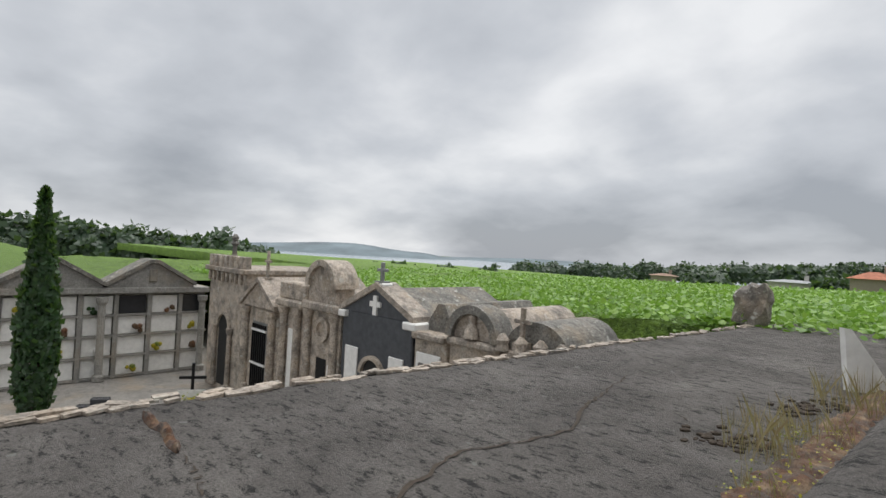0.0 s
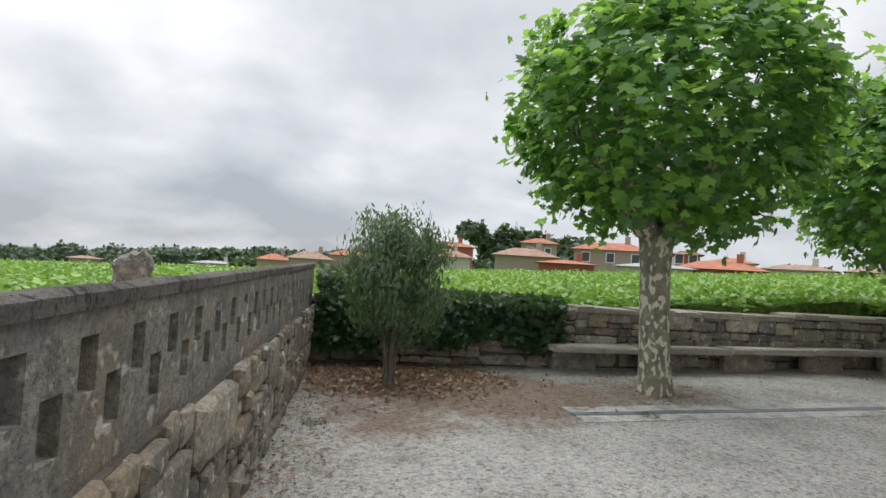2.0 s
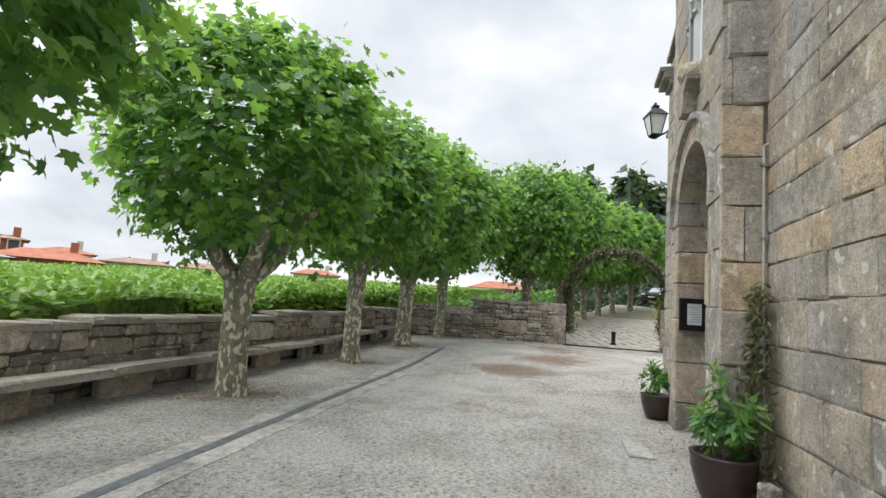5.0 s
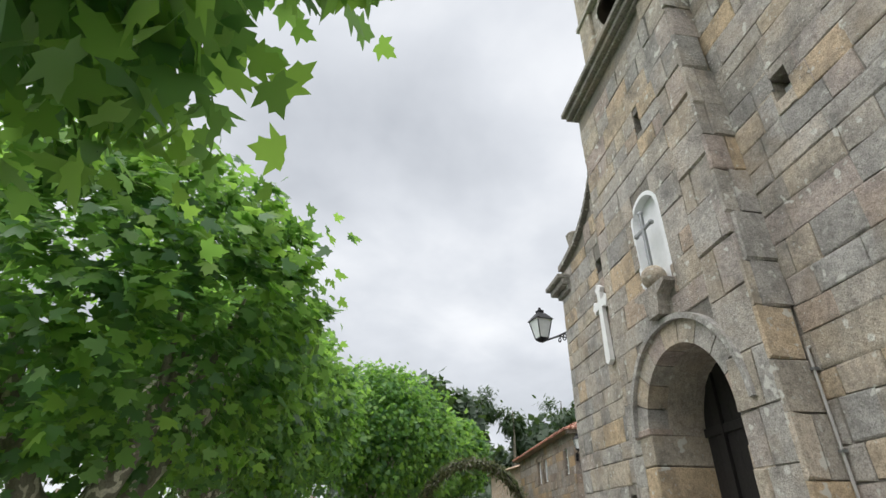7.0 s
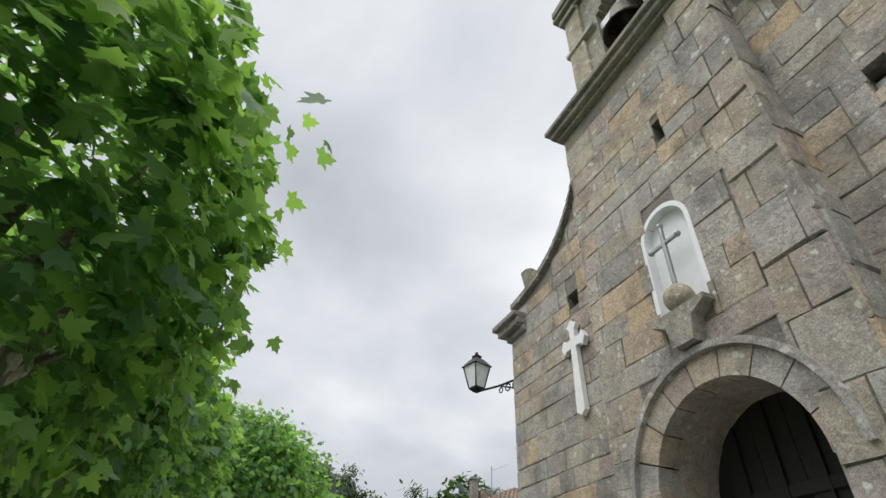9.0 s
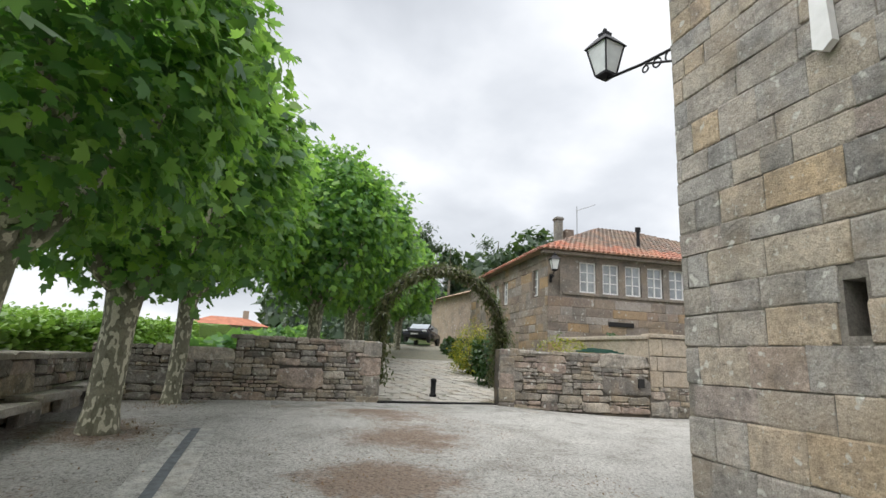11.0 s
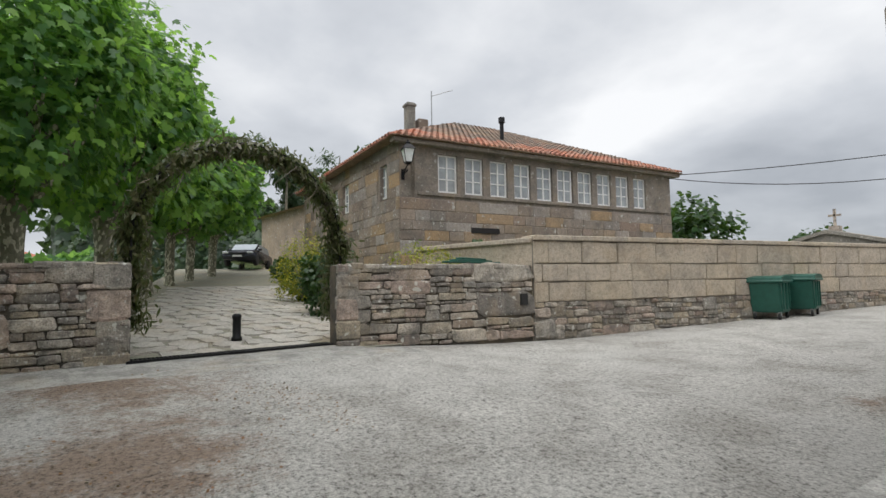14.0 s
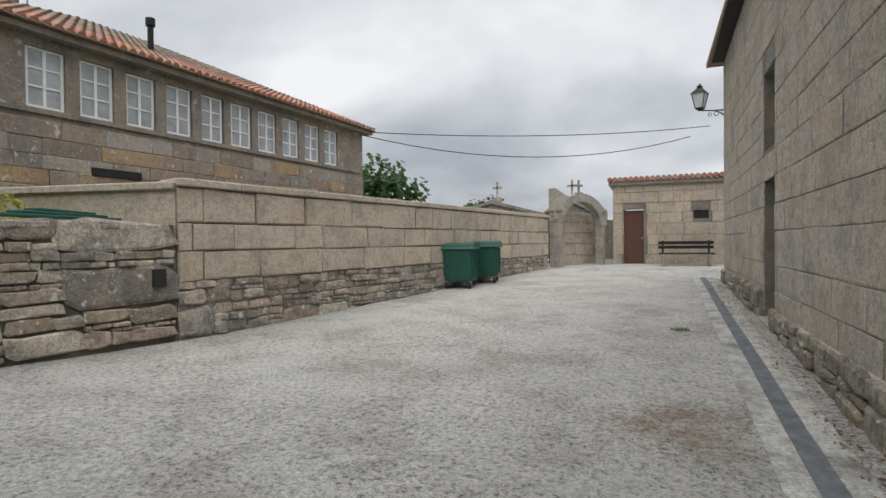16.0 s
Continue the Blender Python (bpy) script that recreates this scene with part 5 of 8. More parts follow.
def tile_rows(quad, spacing, material, parent, m, r=0.085, seg=0.42, fresh=1.25):
    """Round tiles laid in columns up a roof slope: quad is eave-left, eave-right, ridge-right, ridge-left."""
    bm = bmesh.new()
    a, b, c, d = [Vector(q) for q in quad]
    n = int((b - a).length / spacing)
    for k in range(n + 1):
        f = k / n
        along = a.lerp(b, f)
        edge = (b - a).normalized()
        up = (d.lerp(c, 0.5) - a.lerp(b, 0.5))
        up = up - edge * up.dot(edge)
        full = up.length
        up.normalize()
        x = (along - a).dot(edge)
        l0, l1 = (d - a).dot(edge), (c - a).dot(edge)
        tot = (b - a).length
        top_f = 1.0
        if x < l0:
            top_f = x / l0
        elif x > l1:
            top_f = (tot - x) / (tot - l1)
        ln = full * top_f
        nrm = edge.cross(up).normalized()
        if nrm.z < 0:
            nrm = -nrm
        s = 0.0
        while s < ln - 0.05:
            e1 = min(s + seg, ln)
            ring = []
            for q, rr, lift in ((s, r, 0.03), (e1, r * 0.82, 0.0)):
                p = along + up * q + nrm * lift
                ring.append([bm.verts.new(p + edge * (rr * math.cos(w)) + nrm * (rr * math.sin(w))) for w in (0, 0.79, 1.57, 2.36, 3.14)])
            worn = 1 if s > fresh + 0.25 * math.sin(along.x * 7.3) else 0
            for i in range(4):
                bm.faces.new((ring[0][i], ring[0][i + 1], ring[1][i + 1], ring[1][i])).material_index = worn
            bm.faces.new(ring[0][::-1]).material_index = worn
            s = e1
    ob = part("roof_tiles", bm, material, parent, "rows of round red clay tiles")
    ob.matrix_basis = m
    ob.data.materials.append(M_WORNTILE)
    tagged(ob, kind="stuff")
    return ob


tile_rows((e[0], e[1], rg[1], rg[0]), 0.21, M_TERRACOTTA, house, HOUSE)
tile_rows((e[1], e[2], rg[1], rg[1]), 0.23, M_TERRACOTTA, house, HOUSE)
part("eave_board", boxed(-O + 0.1, 0.0, EAVE - 0.14, HLEN + O - 0.1, O - 0.12, EAVE - 0.02), M_SCHOOLBAND, house).matrix_basis = HOUSE
bm = bmesh.new()
box(bm, HLEN - 1.95, -3.1, 6.0, HLEN - 1.62, -2.77, 8.25, None, 0.02)
box(bm, HLEN - 1.99, -3.14, 8.1, HLEN - 1.58, -2.73, 8.2, None, 0.02)
part("chimney", bm, M_CORNICE, house).matrix_basis = HOUSE
part("chimney", boxed(HLEN - 2.5, -3.2, 6.2, HLEN - 2.1, -2.8, 7.7, 0.02), M_WORNTILE, house).matrix_basis = HOUSE
bm = bmesh.new()
tube(bm, [(HLEN - 4.85, -1.4, 6.2), (HLEN - 4.85, -1.4, 7.6)], 0.075, 10)
tube(bm, [(HLEN - 4.85, -1.4, 7.5), (HLEN - 4.85, -1.4, 7.7)], 0.12, 10)
part("flue_pipe", bm, M_IRON, house).matrix_basis = HOUSE
bm = bmesh.new()
tube(bm, [(HLEN - 2.75, -3.0, 6.5), (HLEN - 2.75, -3.0, 8.9)], 0.02, 6)
tube(bm, [(HLEN - 2.75, -3.0, 8.7), (HLEN - 3.7, -3.0, 9.1)], 0.014, 5)
part("aerial", bm, M_GREYMETAL, house).matrix_basis = HOUSE
part("vent", boxed(HLEN - 3.6, 0.0, 3.16, HLEN - 2.5, 0.07, 3.34, 0.01), M_NEARBLACK, house).matrix_basis = HOUSE


# ---- wall lanterns ----
def lantern(m, label="black iron wall lantern with frosted panes", arm=0.85):
    """Arm leaves the wall along local +x; the lamp stands on its end."""
    l = empty("wall_lantern", m, label, "lantern", "wall lanterns")
    bm = bmesh.new()
    tube(bm, [(0, 0, 0.05), (arm * 0.5, 0, 0.07), (arm, 0, 0.14)], 0.018, 6)
    tube(bm, [(0.0, 0, -0.16), (arm * 0.25, 0, -0.04), (arm * 0.45, 0, 0.05)], 0.014, 6)
    for cx, r in ((0.16, 0.07), (0.34, 0.055), (0.5, 0.04)):
        tube(bm, [(cx + r * math.cos(w), 0, -0.015 + r * math.sin(w)) for w in [k * math.tau / 12 for k in range(13)]], 0.011, 5)
    box(bm, -0.02, -0.05, -0.2, 0.015, 0.05, 0.12)
    part("bracket", bm, M_IRON, l, "scrolled iron bracket")
    z0 = 0.16
    bm = bmesh.new()
    for s in range(4):
        a = math.pi / 4 + s * math.pi / 2
        tube(bm, [(arm + 0.13 * math.cos(a), 0.13 * math.sin(a), z0 + 0.04), (arm + 0.23 * math.cos(a), 0.23 * math.sin(a), z0 + 0.42)], 0.012, 5)
    lathe(bm, [(0.05, z0 - 0.03), (0.13, z0 + 0.02), (0.13, z0 + 0.05), (0.02, z0 + 0.05)], 4, pose(arm, 0, 0, 0, 0, 45))
    part("cage", bm, M_IRON, l)
    bm = bmesh.new()
    lathe(bm, [(0.27, z0 + 0.42), (0.24, z0 + 0.45), (0.12, z0 + 0.56), (0.08, z0 + 0.58), (0.09, z0 + 0.63), (0.03, z0 + 0.66), (0.025, z0 + 0.7)], 4, pose(arm, 0, 0, 0, 0, 45))
    part("cap", bm, M_IRON, l)
    bm = bmesh.new()
    lathe(bm, [(0.125, z0 + 0.05), (0.225, z0 + 0.42)], 4, pose(arm, 0, 0, 0, 0, 45))
    part("pane", bm, M_LANTGLASS, l, "frosted glass panes")
    return l


lantern(WING @ pose(FLEN + 0.02, -0.2, 5.62, 0, 0, 14) @ Matrix.Scale(1.18, 4), arm=1.1)
lantern(SIDE @ pose(SLEN, -0.15, 5.0, 0, 0, 70), arm=0.75)
lantern(HOUSE @ pose(HLEN - 0.1, 0.02, 4.9, 0, 0, 80), arm=0.6)

# ---- gateway: threshold drain, road paving, ivy arch, bollard ----
road_h = lambda x: 0.47 + max(0.0, x - 23.6) * 0.092
bm = bmesh.new()
rows = []
for k in range(25):
    x = 23.0 + k * 1.0
    c = 0.6 - (x - 23.4) * 0.235
    rows.append([bm.verts.new((x, c + s, road_h(x) - 0.03)) for s in (-2.9, 0, 3.4)])
for r0, r1 in zip(rows, rows[1:]):
    for k in range(2):
        bm.faces.new((r0[k], r1[k], r1[k + 1], r0[k + 1]))
road = tagged(link("road", bm, M_ROADJOINT), "rising lane paved with irregular pale granite flags", "road", "", "structure")
rng_p = random.Random(3)
flags = []
for s in range(6):
    bm = bmesh.new()
    n = rng_p.choice((5, 6, 6, 7))
    pts = [(math.cos(math.tau * k / n + rng_p.uniform(-0.25, 0.25)) * rng_p.uniform(0.42, 0.55), math.sin(math.tau * k / n + rng_p.uniform(-0.25, 0.25)) * rng_p.uniform(0.42, 0.55)) for k in range(n)]
    a = [bm.verts.new((px, py, 0)) for px, py in pts]
    b = [bm.verts.new((px * 0.95, py * 0.95, 1)) for px, py in pts]
    bm.faces.new(b)
    for k in range(n):
        bm.faces.new((a[k], a[(k + 1) % n], b[(k + 1) % n], b[k]))
    me = bpy.data.meshes.new("flagstone")
    bm.to_mesh(me)
    bm.free()
    me.materials.append(M_ROADSTONE)
    flags.append(me)
cnt = 0
for i in range(26):
    for j in range(9):
        x = 23.95 + i * 0.46 + rng_p.uniform(-0.06, 0.06)
        y = 0.6 - (x - 23.4) * 0.235 - 2.0 + j * 0.5 + (i % 2) * 0.25 + rng_p.uniform(-0.06, 0.06)
        if x < 24.2 and not -0.8 < y < 1.95 or cnt >= 300:
            continue
        f = new("flagstone", rng_p.choice(flags))
        f.parent = road
        f.matrix_basis = pose(x, y, road_h(x) - 0.035, 0, -5.2, 0) @ pose(0, 0, 0, 0, 0, rng_p.uniform(0, 360)) @ Matrix.Diagonal((0.56, 0.62, 0.035, 1))
        cnt += 1
grate = empty("drain_grate", pose(23.5, 0.6, court_height(23.5, 0.6) + 0.03, 0, 0, 3), "black iron slotted drain grate across the gateway", "drain")
grate.scale = (1, 1.15, 1)
bm = bmesh.new()
box(bm, -0.14, -1.4, -0.05, -0.11, 1.42, 0.015)
box(bm, 0.11, -1.4, -0.05, 0.14, 1.42, 0.015)
part("frame", bm, M_IRON, grate)
bm = bmesh.new()
for k in range(56):
    box(bm, -0.11, -1.39 + k * 0.05, -0.03, 0.11, -1.365 + k * 0.05, 0.012)
part("bars", bm, M_IRON, grate)
part("channel", boxed(-0.12, -1.4, -0.2, 0.12, 1.42, -0.06), M_RUBBERSHADE, grate)
grid_sheet("apron", [22.0 + 0.24 * i for i in range(7)], [-2.2 + 0.3 * i for i in range(24)], lambda x, y: court_height(x, y) + 0.012 - 0.03 * max(0.0, (22.3 + 0.25 * noise.noise((y * 0.9, 3, 0)) - x) / 0.3), M_APRON, "smooth grey concrete apron before the gateway")
bol = empty("bollard", pose(24.7, 0.38, road_h(24.7) - 0.01), "short black iron bollard on the paving", "bollard")
bm = bmesh.new()
lathe(bm, [(0.1, 0), (0.1, 0.06), (0.075, 0.08), (0.075, 0.4), (0.085, 0.42), (0.085, 0.47), (0.05, 0.5)], 16)
part("post", bm, M_IRON, bol, "", True)

arch = empty("creeper_arch", pose(24.0, 0.42, 0.45), "tall arch overgrown with dry brownish creeper", "arch")
rng_a = np.random.default_rng(9)
n = 9500
ang = rng_a.uniform(0, math.pi, n)
leg = rng_a.random(n) < 0.38
R = 1.74
px = rng_a.normal(0, 0.14, n)
rr = R + rng_a.normal(0, 0.085, n)
py, pz = rr * np.cos(ang), 1.9 + rr * np.sin(ang) * 0.98
sgn = np.where(rng_a.random(n) < 0.5, -1, 1)
py = np.where(leg, sgn * R + rng_a.normal(0, 0.14, n), py)
pz = np.where(leg, rng_a.uniform(0.5, 2.1, n), pz)
me = leaf_mesh("creeper", np.stack([px, py, pz], 1), np.stack([px * 2, py * 0.6, np.full(n, 0.3)], 1), 0.14 * rng_a.uniform(0.5, 1.3, n), LEAF_OVAL, M_BROWNLEAF, rng_a, 0.9)
cr = new("creeper", me)
cr.parent = arch
for xo in (-0.15, 0.15):
    bm = bmesh.new()
    tube(bm, [(xo, R, 0), (xo, R, 1.9)] + [(xo, R * math.cos(a), 1.9 + R * math.sin(a)) for a in [math.pi * k / 16 for k in range(1, 16)]] + [(xo, -R, 1.9), (xo, -R, 0)], 0.02, 6)
    part("hoop", bm, M_IRON, arch)
rng2 = random.Random(4)
bm = bmesh.new()
for k in range(40):
    a = rng2.uniform(0.1, 3.0)
    p = Vector((rng2.uniform(-0.2, 0.2), R * math.cos(a), 1.9 + R * math.sin(a)))
    tube(bm, [p, p + Vector((rng2.uniform(-0.2, 0.2), rng2.uniform(-0.3, 0.3), -0.15)), p + Vector((rng2.uniform(-0.25, 0.25), rng2.uniform(-0.4, 0.4), -0.5))], [0.012, 0.01, 0.004], 4)
tagged(part("twig", bm, M_GREYBARK, arch), kind="stuff")
bush("yellow_shrub", 30.2, -2.85, 0.95, 1.0, 0.85, 1.1, 3600, 0.11, LEAF_OVAL, M_YELLOWLEAF, "round shrub with yellow-green leaves beside the lane", "shrub", 41)
bush("green_shrub", 27.4, -2.5, 0.7, 0.9, 0.7, 0.95, 2400, 0.12, LEAF_BLUNT, M_DARKLEAF, "dark green garden shrub behind the wall", "shrub", 42)
bush("yellow_flower_bush", 24.6, -3.6, 0.7, 0.7, 1.1, 0.86, 2400, 0.1, LEAF_OVAL, M_YELLOWLEAF, "low bush with small yellow flowers behind the wall", "shrub", 43)
bush("garden_shrub", 26.0, -6.5, 1.9, 0.5, 0.7, 0.4, 700, 0.12, LEAF_BLUNT, M_OLIVELEAF, "grey-green plants against the house", "shrub", 44, False)

# ---- bins ----
def wheelie_bin(x, y, turn):
    b = empty("waste_bin", pose(x, y, gz(x, y), 0, 0, turn) @ Matrix.Scale(0.87, 4), "large dark green plastic waste container on wheels", "bin", "bins by the wall")
    bm = bmesh.new()
    prism(bm, [(-0.46, 0.2), (0.46, 0.2), (0.6, 1.12), (-0.6, 1.12)], -0.42, 0.42)
    bmesh.ops.bevel(bm, geom=list(bm.edges), offset=0.04, segments=2, affect="EDGES")
    part("body", bm, M_BIN, b)
    part("rim", boxed(-0.64, -0.5, 1.1, 0.64, 0.5, 1.17, 0.02), M_BIN, b)
    bm = bmesh.new()
    prism(bm, [(-0.62, 1.172), (0.62, 1.172), (0.6, 1.26), (0.3, 1.31), (-0.3, 1.31), (-0.6, 1.26)], -0.48, 0.48)
    part("lid", bm, M_BIN, b)
    for k in (-0.35, 0.0, 0.35):
        part("rib", boxed(k - 0.025, 0.4, 0.3, k + 0.025, 0.455, 1.08, 0.01), M_BIN, b)
    for sx in (-0.42, 0.42):
        for sy in (-0.33, 0.33):
            bm = bmesh.new()
            lathe(bm, [(0.03, -0.03), (0.1, -0.03), (0.1, 0.03), (0.03, 0.03)], 12, pose(sx, sy, 0.1, 90, 0, 0))
            w = part("wheel", bm, M_RUBBERSHADE, b)
            part("fork", boxed(sx - 0.03, sy - 0.045, 0.1, sx + 0.03, sy + 0.045, 0.22), M_GREYMETAL, b)
    return b


wheelie_bin(21.02, -12.4, 100)
wheelie_bin(20.78, -13.72, 101)

# ---- shed and cemetery gate at the end of the alley ----
SZ = gz(17, -21) - 0.03
shed = empty("shed", pose(0, 0, 0), "small flat shed of pale granite blocks with tiled edge", "shed")
shw = wall_with_holes("front_wall", 0, 4.3, lambda u: 3.72, -0.3, 0.0, lambda u, z: 0.4 < u < 1.15 and z < 2.8 or 2.8 < u < 3.35 and 2.38 < z < 2.76, M_MORTAR, shed, line_pose(13.6, -20.95, 17.9, -20.95) @ pose(0, 0, 0) , 0.1)
shw.matrix_basis = pose(17.9, -20.95, 0, 0, 0, 180) @ Matrix.Diagonal((1, -1, 1, 1))
stones(shw, pose(0, 0, SZ), 4.3, 3.72 - SZ, lambda u, z: not (0.36 < u < 1.19 and z + SZ < 2.84) and not (2.76 < u < 3.39 and 2.34 < z + SZ < 2.8), M_NEWSTONE, course=(0.36, 0.44), width=(0.5, 1.1), proud=0.03, seed=71, rough=0.03)
part("side_wall", boxed(17.6, -25, 0, 17.9, -21.25, 3.72), M_NEWSTONE, shed)
part("roof", boxed(13.4, -25.2, 3.72, 18.05, -20.8, 3.86, 0.02), M_COPING, shed)
bm = bmesh.new()
for k in range(24):
    lathe(bm, [(0.09, 0), (0.1, 0.4)], 8, pose(18.0 - k * 0.19, -20.7, 3.95, 90, 0, 0))
part("edge_tiles", bm, M_TERRACOTTA, shed, "row of red clay edge tiles")
sdoor = empty("shed_door", pose(17.5, -21.05, SZ), "plain brown painted shed door", "door")
part("leaf", boxed(-0.74, -0.04, 0, -0.01, 0.0, 2.06, 0.008), M_BROWNDOOR, sdoor)
part("handle", boxed(-0.66, 0.0, 0.98, -0.6, 0.05, 1.04), M_GREYMETAL, sdoor)
part("vent", boxed(14.55, -21.1, 2.38, 15.1, -21.0, 2.76), M_RUBBERSHADE, shed)
wb = empty("wooden_bench", pose(15.4, -20.3, gz(15.4, -20.3)), "weathered wooden slatted bench against the shed", "bench")
for k in range(3):
    part("seat_slat", boxed(-0.9, -0.05 + k * 0.15, 0.42, 0.9, 0.07 + k * 0.15, 0.46, 0.006), M_NEARBLACK, wb)
for k in range(2):
    part("back_slat", boxed(-0.9, -0.14, 0.6 + k * 0.16, 0.9, -0.1, 0.71 + k * 0.16, 0.006), M_NEARBLACK, wb)
for s in (-0.75, 0.75):
    part("leg", boxed(s - 0.05, -0.1, 0, s + 0.05, 0.36, 0.42, 0.01), M_COPING, wb)
    part("back_post", boxed(s - 0.03, -0.18, 0, s + 0.03, -0.13, 0.9), M_IRON, wb)

# gate piers, arch stone, iron gate and block panel
def pier(x, y, h, w, label):
    p = empty("gate_pier", pose(x, y, gz(x, y) - 0.02, 0, 0, -10), label, "pier", "gate piers")
    z, k = 0.0, 0
    while z < h - 0.1:
        part("block", boxed(-w / 2, -w / 2, z + 0.006, w / 2, w / 2, min(h, z + 0.55) - 0.006, 0.015), M_COPING, p)
        z += 0.55
    part("cap", boxed(-w / 2 - 0.06, -w / 2 - 0.06, h, w / 2 + 0.06, w / 2 + 0.06, h + 0.12, 0.02), M_COPING, p)
    return p


pier(19.75, -19.15, 2.05, 0.4, "pale granite gate pier at the wall's end")
pier(18.35, -20.7, 2.0, 0.3, "slim white-painted stone gate pier")
gate = empty("iron_gate", pose(19.55, -19.35, gz(19.5, -19.4) + 0.03, 0, 0, -42), "half-open black iron gate with upright bars", "gate")
for k in range(9):
    bm = bmesh.new()
    tube(bm, [(0.05 + k * 0.11, 0, 0.02), (0.05 + k * 0.11, 0, 1.85 + 0.12 * math.sin(k * math.pi / 8))], 0.013, 6)
    part("bar", bm, M_IRON, gate)
for z in (0.1, 0.95, 1.75):
    part("rail", boxed(0.0, -0.02, z, 1.0, 0.02, z + 0.05), M_IRON, gate)
panel = tagged(link("wall_panel", boxed(0, -0.3, -0.2, 2.2, 0.0, 2.0, 0.01), M_MORTAR), "pale block wall beside the cemetery gate", "wall", "", "structure")
panel.matrix_basis = line_pose(18.55, -20.6, 19.1, -19.9, gz(18.8, -20)) @ pose(-0.9, -0.5, 0)
stones(panel, pose(0, 0, 0), 2.2, 2.0, lambda u, z: True, M_NEWSTONE, course=(0.38, 0.46), width=(0.5, 1.0), seed=72, rough=0.03)
GATE = line_pose(19.75, -19.15, 18.35, -20.7, gz(19, -20))
GLEN = math.hypot(1.4, 1.55)
gate_arch = empty("gate_arch", GATE, "weathered granite arch with a stepped shoulder over the cemetery gate", "arch")
for k in range(9):
    bm = bmesh.new()
    arch_ring(bm, GLEN / 2, 1.5, GLEN / 2 - 0.16, GLEN / 2 + 0.14, -0.2, 0.2, math.pi * k / 9 + 0.01, math.pi * (k + 1) / 9 - 0.01)
    part("voussoir", bm, M_COPING, gate_arch)
bm = bmesh.new()
prism(bm, [(-0.2, 1.7), (0.14, 1.9), (0.28, 2.25), (0.55, 2.5), (0.3, 2.6), (-0.2, 2.85)], -0.19, 0.19)
part("shoulder", bm, M_COPING, gate_arch)
bm = bmesh.new()
prism(bm, [(GLEN + 0.2, 1.7), (GLEN + 0.2, 2.0), (GLEN - 0.3, 2.45), (GLEN - 0.5, 2.48), (GLEN - 0.22, 2.15)], -0.19, 0.19)
part("shoulder", bm, M_COPING, gate_arch)
bm = bmesh.new()
box(bm, GLEN / 2 - 0.12, -0.12, 2.6, GLEN / 2 + 0.12, 0.12, 2.74, None, 0.02)
box(bm, GLEN / 2 - 0.035, -0.035, 2.74, GLEN / 2 + 0.035, 0.035, 3.2, None, 0.01)
box(bm, GLEN / 2 - 0.18, -0.03, 2.96, GLEN / 2 + 0.18, 0.03, 3.04, None, 0.01)
part("cross", bm, M_CORNICE, gate_arch)

# added wall that closes the open view behind the cemetery gate
tagged(link("wall_cemetery", boxed(16.5, -24.4, 0.3, 27.0, -24.0, 2.55, 0.02), M_CORNICE), "grey granite wall added to close the gap behind the cemetery gate", "wall", "", "structure")

# far tombs beyond the gate
for k, (x, y, w, h) in enumerate(((20.3, -27, 2.2, 3.2), (23.9, -25.8, 4.4, 3.15))):
    t = empty("tomb_house", pose(x, y, 0.7), "small gabled grey stone tomb with a cross", "tomb", "tombs beyond the gate")
    bm = bmesh.new()
    prism(bm, [(-w / 2, 0), (w / 2, 0), (w / 2, h - 0.9), (0, h - 0.3), (-w / 2, h - 0.9)], -1, 1)
    part("body", bm, M_CORNICE, t)
    bm = bmesh.new()
    prism(bm, [(-w / 2 - 0.15, h - 0.95), (0, h - 0.32), (w / 2 + 0.15, h - 0.95), (w / 2 + 0.15, h - 0.8), (0, h - 0.16), (-w / 2 - 0.15, h - 0.8)], -1.1, 1.1)
    part("roof", bm, M_CORNICE, t)
    bm = bmesh.new()
    box(bm, -0.2, -0.2, h - 0.25, 0.2, 0.2, h + 0.05)
    box(bm, -0.05, -0.04, h + 0.05, 0.05, 0.04, h + 0.85)
    box(bm, -0.25, -0.04, h + 0.5, 0.25, 0.04, h + 0.6)
    part("cross", bm, M_TOMB, t)
bush("far_tree", 30, -24, 0.6, 2.6, 2.6, 2.2, 3600, 0.3, LEAF_BLUNT, M_DARKLEAF, "round dark green tree behind the long house", "tree", 45, True, "", 2.9)
bush("far_tree", 26, -30, 0.6, 1.8, 1.8, 1.2, 1800, 0.26, LEAF_BLUNT, M_DARKLEAF, "green garden tree beyond the wall", "tree", 46, True, "", 2.4)

# overhead cables
for k, (p, q, sag) in enumerate((((26.9, -17.2, 5.8), (14.9, -26, 6.3), 0.9), ((26.9, -17.2, 5.9), (14.0, -27, 6.9), 0.3))):
    bm = bmesh.new()
    P, Q = Vector(p), Vector(q)
    tube(bm, [P.lerp(Q, f / 14) - Vector((0, 0, sag * 4 * (f / 14) * (1 - f / 14))) for f in range(15)], 0.018, 5)
    tagged(link("overhead_cable", bm, M_RUBBERSHADE), "thin black overhead cable from the house", "cable", "overhead cables")


